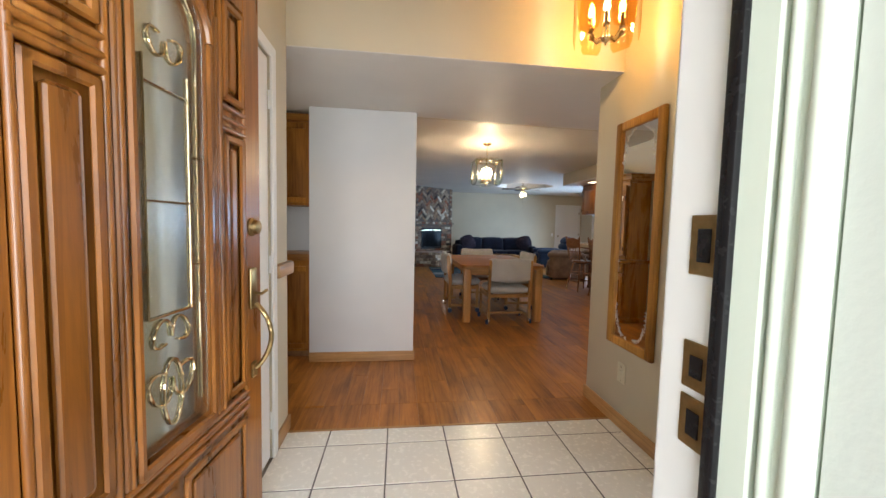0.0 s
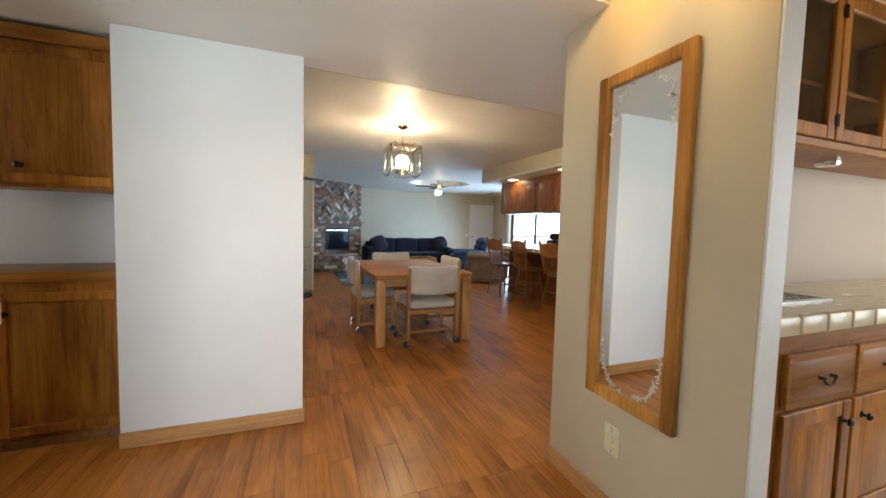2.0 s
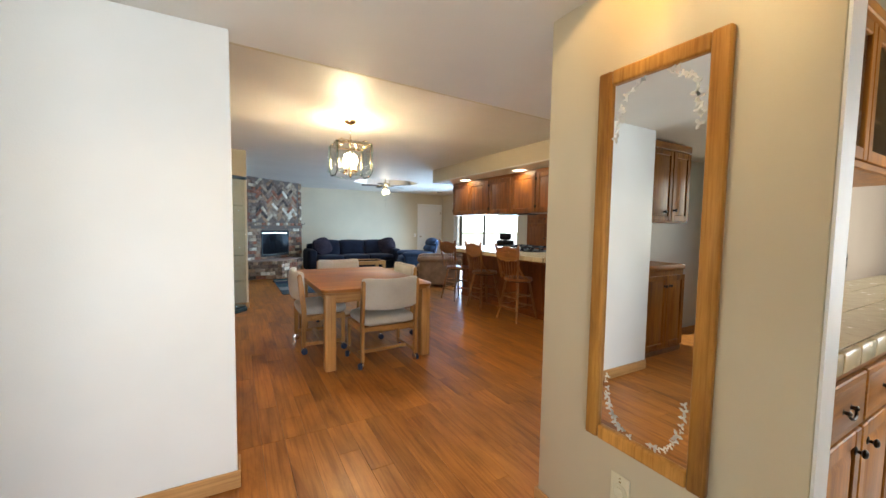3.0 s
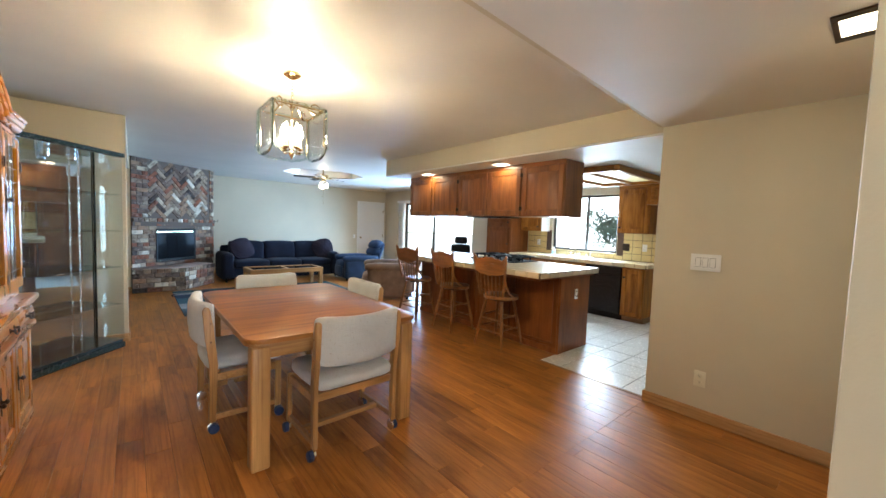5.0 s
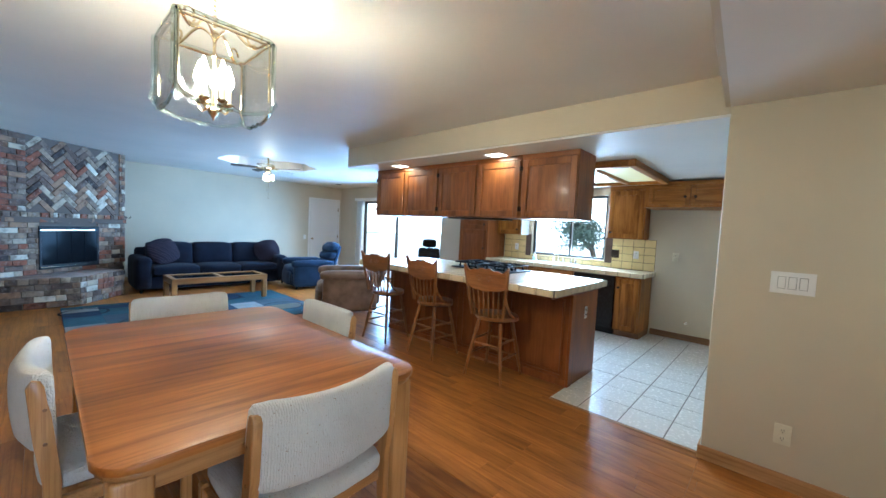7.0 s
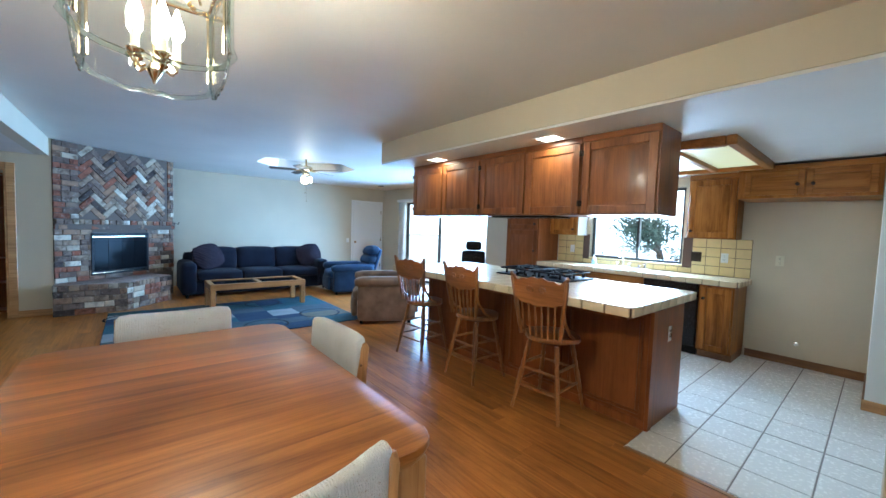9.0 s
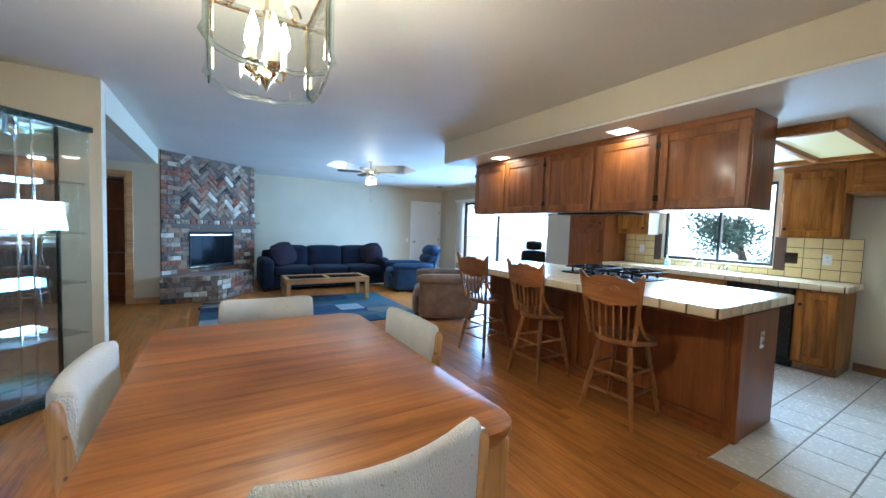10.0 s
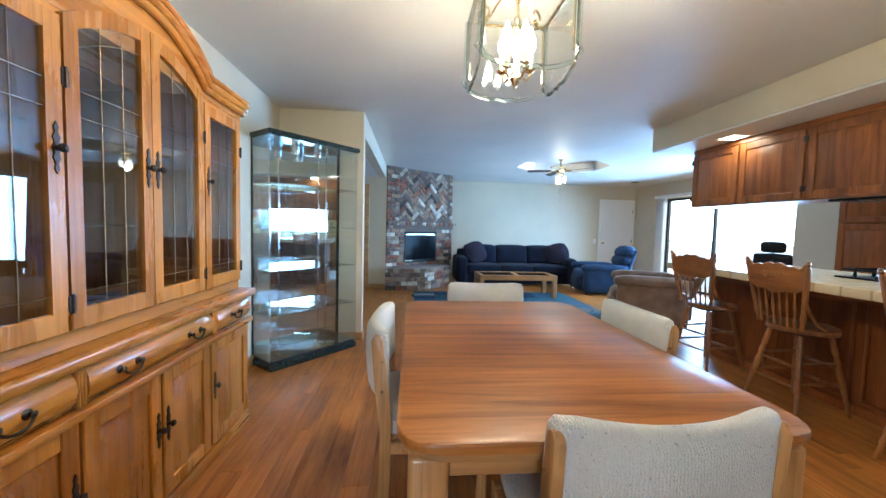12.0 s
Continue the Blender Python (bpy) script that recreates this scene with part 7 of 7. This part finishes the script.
# patchwork rug
RX0, RY0, RX1, RY1 = 1.53, 10.78, 4.45, 12.92
t = thing("area_rug", "blue and grey patchwork rug with ring motifs", "rug", (0, 0, 0))
RUGC = [fabric("rug_" + n, c, weave=220, strength=0.8, sheen=0.02) for n, c in (("teal", (0.030, 0.085, 0.115)), ("blue", (0.014, 0.036, 0.085)), ("slate", (0.050, 0.075, 0.10)), ("pale", (0.27, 0.29, 0.30)), ("taupe", (0.13, 0.115, 0.085)), ("navy", (0.006, 0.012, 0.026)))]
part("backing", blk(RX0, RY0, 0.001, RX1, RY1, 0.008, bevel=0.003), RUGC[1], t)
rg = random.Random(21)
xs = [RX0 + 0.004]
while xs[-1] < RX1 - 0.35:
    xs.append(xs[-1] + rg.uniform(0.32, 0.62))
xs[-1] = RX1 - 0.004
for a, b in zip(xs, xs[1:]):
    y = RY0 + 0.004
    while y < RY1 - 0.01:
        h = min(rg.uniform(0.22, 0.55), RY1 - 0.004 - y)
        if RY1 - y - h < 0.12:
            h = RY1 - 0.004 - y
        part("patch", blk(a, y, 0.0083, b, y + h, 0.0115, bevel=0.001), rg.choice(RUGC[:5] + RUGC[:3]), t)
        y += h
for x, y, r in ((3.5, 12.6, 0.27), (4.05, 11.45, 0.30), (3.2, 11.15, 0.28), (1.75, 12.45, 0.26), (2.3, 11.5, 0.3)):
    bm = bm_new()
    n = 40
    a = [bm.verts.new((x + r * math.cos(2 * math.pi * k / n), y + r * math.sin(2 * math.pi * k / n), 0.0125)) for k in range(n)]
    c = [bm.verts.new((x + (r - 0.028) * math.cos(2 * math.pi * k / n), y + (r - 0.028) * math.sin(2 * math.pi * k / n), 0.0125)) for k in range(n)]
    for k in range(n):
        bm.faces.new((a[k], a[(k + 1) % n], c[(k + 1) % n], c[k]))
    part("ring_motif", bm, RUGC[5], t)


def recliner(name, label, mat, at, turn, back_h=0.95, arm_h=0.60, lean=0.32):
    # local: the sitter looks along +y
    t = thing(name, label, "armchair", at, turn)
    cushion_box("base", (-0.30, -0.36, 0.04, 0.30, 0.40, 0.30), mat, t, 0.04, 0.005)
    for s in (-1, 1):
        x0, x1 = sorted((s * 0.27, s * 0.46))
        cushion_box("arm_side", (x0 + 0.012, -0.42, 0.05, x1 - 0.012, 0.40, arm_h - 0.06), mat, t, 0.03, 0.004)
        cushion_box("arm_pad", (x0 - 0.005, -0.40, arm_h - 0.13, x1 + 0.005, 0.44, arm_h + 0.01), mat, t, 0.06, 0.012)
    cushion_box("seat_cushion", (-0.268, -0.28, 0.28, 0.268, 0.46, 0.47), mat, t, 0.07, 0.02)
    cushion_box("footrest", (-0.26, 0.405, 0.08, 0.26, 0.49, 0.36), mat, t, 0.04, 0.015)
    n = 3
    for k in range(n):
        z0 = 0.42 + (back_h - 0.42) * k / n
        z1 = 0.42 + (back_h - 0.42) * (k + 1) / n + 0.015
        bm = bm_new()
        pad(bm, -0.29 + 0.01 * k, -0.46, z0, 0.29 - 0.01 * k, -0.24, z1, 0.07, 0.03, cuts=7)
        for v in bm.verts:
            v.co.y -= lean * (v.co.z - 0.42)
        sub("back_cushion", bm, mat, t, angle=60)
    bm = bm_new()
    pad(bm, -0.29, -0.50, 0.12, 0.29, -0.40, back_h - 0.03, 0.04, 0.01, cuts=6)
    for v in bm.verts:
        v.co.y -= lean * max(0, v.co.z - 0.42)
    sub("back_shell", bm, mat, t, angle=60)
    for x in (-0.36, 0.36):
        for y in (-0.34, 0.34):
            bm = bm_new()
            lathe(bm, [(0.025, 0.001), (0.025, 0.0495)], Matrix.Translation((x, y, 0)), 10)
            sub("foot", bm, BLACK, t)


recliner("blue_recliner", "blue upholstered recliner chair", BLUE, (5.32, 13.10, 0), 80, 0.93, 0.58)
recliner("brown_recliner", "brown suede recliner armchair beside the rug", BROWN_FABRIC, (4.77, 10.72, 0), 63, 0.74, 0.66, 0.45)
t = thing("side_table", "small wooden side table between sofa and recliner", "side table", (5.13, 13.60, 0), 0)
sub("top", blk(0.0, 0, 0.50, 0.42, 0.5, 0.53, bevel=0.005), STOOL_WOOD, t)
for x in (0.01, 0.37):
    for y in (0.01, 0.45):
        sub("leg", blk(x, y, 0.001, x + 0.04, y + 0.04, 0.4995, bevel=0.004), STOOL_WOOD, t)


# ceiling fan in the recess
def ceiling_fan():
    t = thing("ceiling_fan", "brass ceiling fan with dark blades and a lit three-shade kit", "fan", (4.22, 12.62, 0), 0)
    bm = bm_new()
    lathe(bm, [(0.06, C + 0.159), (0.055, C + 0.13), (0.03, C + 0.11), (0.013, C + 0.105), (0.013, C + 0.0)], None, 18)
    sub("downrod", bm, BRASS, t)
    bm = bm_new()
    lathe(bm, [(0.03, C), (0.09, C - 0.01), (0.115, C - 0.03), (0.115, C - 0.075), (0.09, C - 0.095), (0.05, C - 0.11), (0.06, C - 0.13), (0.06, C - 0.16), (0.03, C - 0.175)], None, 24)
    sub("motor", bm, BRIGHT_BRASS, t)
    for k in range(5):
        a = radians(20 + 72 * k)
        m = Matrix.Rotation(a, 4, "Z") @ Matrix.Rotation(radians(10), 4, "X")
        bm = bm_new()
        prism(bm, [(0.17, -0.055), (0.56, -0.068), (0.60, -0.05), (0.61, 0.0), (0.60, 0.05), (0.56, 0.068), (0.17, 0.055)], -0.004, 0.004, Matrix.Translation((0, 0, C - 0.085)) @ m, bevel=0.002)
        b = sub("blade", bm, FAN_BLADE, t, "dark wood blade")
        bm = bm_new()
        tube(bm, [Matrix.Translation((0, 0, C - 0.085)) @ m @ Vector(p) for p in ((0.09, 0, -0.004), (0.14, 0.0, -0.012), (0.22, 0, -0.006))], 0.011, 6)
        sub("blade_iron", bm, BRASS, b)
    for k in range(3):
        a = radians(90 + 120 * k)
        c, s = math.cos(a), math.sin(a)
        bm = bm_new()
        tube(bm, [(0.03 * c, 0.03 * s, C - 0.165), (0.075 * c, 0.075 * s, C - 0.175), (0.09 * c, 0.09 * s, C - 0.20)], 0.007, 6)
        arm = sub("light_arm", bm, BRASS, t)
        bm = bm_new()
        m = Matrix.Translation((0.09 * c, 0.09 * s, C - 0.20)) @ Matrix.Rotation(radians(28), 4, Vector((-s, c, 0))) @ Matrix.Rotation(math.pi, 4, "X")
        lathe(bm, [(0.022, 0), (0.03, 0.02), (0.045, 0.05), (0.055, 0.085), (0.06, 0.095)], m, 14)
        sub("shade", bm, FAN_SHADE, arm, "glowing white glass shade").visible_shadow = False
    for x in (-0.012, 0.012):
        bm = bm_new()
        rod(bm, (x, 0, C - 0.175), (x, 0, C - 0.55 - x * 6), 0.0015, seg=5)
        ball(bm, (x, 0, C - 0.56 - x * 6), 0.009, 8)
        sub("pull_chain", bm, BRASS, t)


FAN_BLADE = plain("dark_blade", (0.035, 0.022, 0.014), 0.5)
FAN_SHADE = glow("fan_shade_glass", (1.0, 0.86, 0.64), 7)
ceiling_fan()
t = thing("recessed_can", "small recessed ceiling light that is off", "lamp", (6.75, 14.3, C), 0)
bm = bm_new()
lathe(bm, [(0.085, -0.0005), (0.08, -0.008), (0.065, -0.006), (0.06, -0.003)], None, 24)
sub("trim_ring", bm, IRON, t)

# far door
t = thing("door_1", "closed white door in the far living room wall", "door", (6.48, YF - 0.0015, 0.01), 0)
t["kind"] = "structure"
bm = bm_new()
box(bm, 0.0, -0.022, 0, 0.86, -0.0005, 2.02, bevel=0.003)
sub("leaf", bm, WHITE, t)
knob(t, 0.06, -0.022, 0.93, BRASS, 0.028, "door_handle", "brass door knob")
for z in (0.25, 1.0, 1.78):
    hinge(t, 0.863, -0.022, z, BRASS, 0.09)
for d in ((-0.06, -0.018, -0.009, -0.003, -0.0003, 2.085), (0.8675, -0.018, -0.009, 0.92, -0.0003, 2.085), (-0.0025, -0.018, 2.0225, 0.867, -0.0003, 2.085)):
    sub("casing", blk(*d, bevel=0.004), WHITE, t)
wall_plate("white light switch beside the far door", (6.33, YF - 0.0005, 0.98), 0, "switch", WHITE_PLASTIC)

# blinds drawn to one side of the slider
t = thing("vertical_blind", "white vertical blind stacked beside the sliding door", "blind", (XW - 0.10, 14.0, 0), 0)
sub("headrail", blk(-0.03, -2.95, 2.06, 0.05, 0.40, 2.13, bevel=0.005), WHITE, t)
for k in range(9):
    bm = bm_new()
    box(bm, -0.045, -0.0015, 0.03, 0.045, 0.0015, 2.055, m=Matrix.Translation((0.0, 0.02 + 0.032 * k, 0)) @ Matrix.Rotation(radians(14), 4, "Z"))
    sub("slat", bm, WHITE_PLASTIC, t)


# black office chair by the slider
def office_chair():
    t = thing("office_chair", "black high-backed office chair beside the patio door", "chair", (6.72, 10.80, 0), -48)
    for k in range(5):
        a = 2 * math.pi * k / 5
        bm = bm_new()
        tube(bm, [(0, 0, 0.11), (0.28 * math.cos(a), 0.28 * math.sin(a), 0.07)], 0.018, 6)
        leg = sub("base_arm", bm, BLACK, t)
        bm = bm_new()
        ball(bm, (0.28 * math.cos(a), 0.28 * math.sin(a), 0.03), 0.029, 10)
        sub("wheel", bm, BLACK, leg)
    bm = bm_new()
    rod(bm, (0, 0, 0.09), (0, 0, 0.40), 0.025)
    sub("gas_lift", bm, BLACK, t)
    cushion_box("seat", (-0.24, -0.24, 0.40, 0.24, 0.24, 0.48), BLACK, t, 0.035, 0.01)
    cushion_box("backrest", (-0.22, 0.20, 0.60, 0.22, 0.26, 0.98), BLACK, t, 0.03, 0.008)
    cushion_box("headrest", (-0.14, 0.21, 1.0, 0.14, 0.27, 1.16), BLACK, t, 0.03, 0.008)
    bm = bm_new()
    tube(bm, [(0, 0.1, 0.41), (0, 0.27, 0.45), (0, 0.275, 1.05)], 0.015, 6)
    sub("spine", bm, BLACK, t)


office_chair()

# framed opening with a bookcase behind it
t = thing("opening_frame", "honey oak frame round the hall opening", "door frame", (0, 0, 0))
for d in ((0.5505, 13.235, 0, 0.635, 13.249, 2.06), (-0.235, 13.235, 0, -0.1505, 13.249, 2.06), (-0.15, 13.235, 1.981, 0.55, 13.249, 2.06)):
    part("casing", blk(*d, bevel=0.004), TRIM, t)
for d in ((0.53, 13.2495, 0, 0.5495, 13.37, 1.979), (-0.1495, 13.2495, 0, -0.13, 13.37, 1.979), (-0.1295, 13.2495, 1.96, 0.5295, 13.37, 1.979)):
    part("jamb", blk(*d), TRIM, t)
t = thing("bookcase", "dark stained wood bookcase behind the hall opening", "bookcase", (-0.20, 13.55, 0), 0)
for d in ((0, 0, 0, 0.03, 0.3, 1.95), (0.72, 0, 0, 0.75, 0.3, 1.95)):
    sub("side", blk(*d), BAR_WOOD, t)
sub("divider", blk(0.36, 0.002, 0.78, 0.39, 0.28, 1.47), BAR_WOOD, t)
for z in (0.04, 0.42, 0.76, 1.475, 1.92):
    sub("shelf", blk(0.0305, 0.002, z, 0.7195, 0.281, z + 0.02), BAR_WOOD, t)
sub("back", blk(0.0305, 0.2815, 0.0, 0.7195, 0.299, 1.95), BAR_WOOD, t)

# ---- outside ----
BARK = paint("bark", (0.10, 0.075, 0.055), 0.95, vary=0.4, blotch=12, grain=40, strength=0.8)
LEAF = plain("pine_leaf", (0.12, 0.17, 0.13), 0.7, vary=0.5, grain=3)


def tree(at, h, spread, seed):
    rg = random.Random(seed)
    t = thing("tree", "shade tree with a clumped grey-green crown on the lawn", "tree", at)
    bm = bm_new()
    p = Vector((0, 0, 0))
    tips = []
    trunk = [p]
    for k in range(5):
        p = p + Vector((rg.uniform(-0.12, 0.2), rg.uniform(-0.1, 0.25), h * 0.13))
        trunk.append(p)
    for k, (a, b) in enumerate(zip(trunk, trunk[1:])):
        rod(bm, a, b, 0.14 * (1 - 0.14 * k), 0.14 * (1 - 0.14 * (k + 1)), 8)
    for k in range(11):
        b = trunk[rg.randrange(2, 6)]
        a = rg.uniform(0, 6.28)
        e = b + Vector((spread * rg.uniform(0.35, 0.95) * math.cos(a), spread * rg.uniform(0.35, 0.95) * math.sin(a), h * rg.uniform(0.02, 0.30)))
        mid = (b + e) / 2 + Vector((0, 0, 0.12))
        rod(bm, b, mid, 0.05, 0.035, 6)
        rod(bm, mid, e, 0.035, 0.012, 6)
        tips += [e, (mid + e) / 2]
    sub("trunk", bm, BARK, t)
    verts, faces = [], []
    for c in tips:
        for k in range(170):
            d = Vector((rg.gauss(0, 0.30), rg.gauss(0, 0.30), rg.gauss(0.04, 0.14)))
            q = c + d
            a, b = rg.uniform(0, 6.28), rg.uniform(-0.9, 0.9)
            u = Vector((math.cos(a) * math.cos(b), math.sin(a) * math.cos(b), math.sin(b))) * rg.uniform(0.05, 0.11)
            v = u.cross(Vector((rg.uniform(-1, 1), rg.uniform(-1, 1), 1))).normalized() * 0.022
            n = len(verts)
            verts += [q - u, q + v, q + u, q - v]
            faces.append((n, n + 1, n + 2, n + 3))
    me = bpy.data.meshes.new("crown")
    me.from_pydata(verts, [], faces)
    me.materials.append(LEAF)
    crown = new("crown", me)
    crown.parent = t
    tagged(crown, kind="stuff")


tree((13.2, 9.9, -0.16), 2.75, 1.0, 4)
tree((19.0, 8.0, -0.16), 3.0, 1.3, 9)
# added sheet glows to wash out the view through slider and window
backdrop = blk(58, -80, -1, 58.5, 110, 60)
structure("backdrop", backdrop, glow("backdrop_glow", (0.95, 0.98, 1.0), 4.0), "glowing sheet that stands in for the overexposed distance outdoors", "backdrop")

# ---- floor pieces: laminate planks, foyer and kitchen tiles ----
floor_ob = bpy.data.objects["floor"]


def piece_mesh(name, w, l, mat, chamfer=0.0009, depth=0.012):
    """A flat piece with chamfered top edges, its top at z = 0, its corner at the origin."""
    bm = bm_new()
    c = chamfer
    lo = [bm.verts.new(p) for p in ((0, 0, -depth), (w, 0, -depth), (w, l, -depth), (0, l, -depth))]
    mi = [bm.verts.new(p) for p in ((0, 0, -c), (w, 0, -c), (w, l, -c), (0, l, -c))]
    hi = [bm.verts.new(p) for p in ((c, c, 0), (w - c, c, 0), (w - c, l - c, 0), (c, l - c, 0))]
    for a, b in ((lo, mi), (mi, hi)):
        for k in range(4):
            bm.faces.new((a[k], a[(k + 1) % 4], b[(k + 1) % 4], b[k]))
    bm.faces.new(hi)
    me = bpy.data.meshes.new(name)
    bm.to_mesh(me)
    bm.free()
    me.materials.append(mat)
    return me


def lay(name, me, x, y, parent, z=0.0):
    ob = new(name, me)
    ob.parent = parent
    ob.matrix_basis = Matrix.Translation((x, y, z))
    return ob


PW, PL = 0.127, 1.22
plank_cache = {}
rest = []
near_planks = 0
rng = random.Random(5)


def plank_area(x0, y0, x1, y1):
    """Planks laid along y, with staggered ends."""
    global near_planks
    k = 0
    x = x0
    while x < x1 - 0.02:
        w = min(PW, x1 - x) - 0.0006
        y = y0 - rng.uniform(0.0, PL - 0.2)
        while y < y1 - 0.01:
            a, b = max(y, y0), min(y + PL, y1)
            if b - a > 0.02:
                key = (round(w, 3), round(b - a - 0.0006, 3))
                if 0.3 < x < 4.3 and a < 9.6 and near_planks < 290:
                    if key not in plank_cache:
                        plank_cache[key] = piece_mesh("plank", key[0], key[1], PLANK)
                    lay("plank", plank_cache[key], x, a, floor_ob)
                    near_planks += 1
                else:
                    rest.append((x, a, w, b - a - 0.0006))
            y += PL
        x += PW
        k += 1


plank_area(-2.4, 4.328, 2.03, 4.63)
plank_area(-2.4, 4.63, 4.245, 5.79)
plank_area(-2.4, 5.79, 4.29, 9.99)
plank_area(4.29, 6.87, 5.302, 9.99)
plank_area(-2.4, 9.99, XW, YF)
verts, faces = [], []
for x, y, w, l in rest:
    n = len(verts)
    c = 0.0009
    verts += [(x, y, -0.012), (x + w, y, -0.012), (x + w, y + l, -0.012), (x, y + l, -0.012), (x, y, -c), (x + w, y, -c), (x + w, y + l, -c), (x, y + l, -c),
              (x + c, y + c, 0), (x + w - c, y + c, 0), (x + w - c, y + l - c, 0), (x + c, y + l - c, 0)]
    for a in (0, 4):
        faces += [(n + a + k, n + a + (k + 1) % 4, n + a + 4 + (k + 1) % 4, n + a + 4 + k) for k in range(4)]
    faces.append((n + 8, n + 9, n + 10, n + 11))
rest_mesh = bpy.data.meshes.new("plank_field")
rest_mesh.from_pydata(verts, [], faces)
rest_mesh.materials.append(PLANK_FIELD)
plank_field = new("plank_field", rest_mesh)
plank_field.parent = floor_ob
tagged(plank_field, kind="stuff")

TS = 0.331


def tile_area(x0, y0, x1, y1, ox, oy, ts=TS, tl=None):
    tl = tl or ts
    cache = {}
    i0, i1 = math.floor((x0 - ox) / ts), math.ceil((x1 - ox) / ts)
    j0, j1 = math.floor((y0 - oy) / tl), math.ceil((y1 - oy) / tl)
    for i in range(i0, i1):
        for j in range(j0, j1):
            a, b = max(ox + i * ts, x0), min(ox + (i + 1) * ts, x1)
            c, d = max(oy + j * tl, y0), min(oy + (j + 1) * tl, y1)
            w, l = round(b - a - 0.006, 3), round(d - c - 0.006, 3)
            if w > 0.01 and l > 0.01:
                if (w, l) not in cache:
                    cache[(w, l)] = piece_mesh("tile", w, l, TILE, 0.003, 0.012)
                lay("tile", cache[(w, l)], a + 0.003, c + 0.003, floor_ob, 0.001)


for dims in ((-0.02, 2.42, 2.03, 4.32), (2.03, 2.42, 4.5, 3.79), (4.30, 4.64, 5.302, 6.86), (5.302, 4.64, XW - 0.01, 9.98)):
    bed = part("grout", blk(dims[0], dims[1], -0.0115, dims[2], dims[3], -0.0015), GROUT_K if dims[1] < 3 else GROUT_L, floor_ob)
tile_area(-0.02, 2.42, 2.03, 4.322, 0.240, 4.165, 0.339)
tile_area(2.03, 2.42, 4.5, 3.9, 0.240, 4.165, 0.339)
tile_area(4.29, 4.63, 5.302, 6.87, 4.65, 6.63, 0.33, 0.309)
tile_area(5.302, 4.63, XW, 9.99, 4.65, 6.63, 0.33, 0.309)
threshold = blk(-0.02, 4.318, 0.001, 2.03, 4.332, 0.006, bevel=0.002)
structure("trim_threshold", threshold, TRIM, "honey oak strip between tile and laminate", "trim")
structure("trim_kitchen", blk(4.272, 5.79, 0.001, 4.302, 6.86, 0.007, bevel=0.003), TRIM_Y, "oak strip between laminate and kitchen tile", "trim")
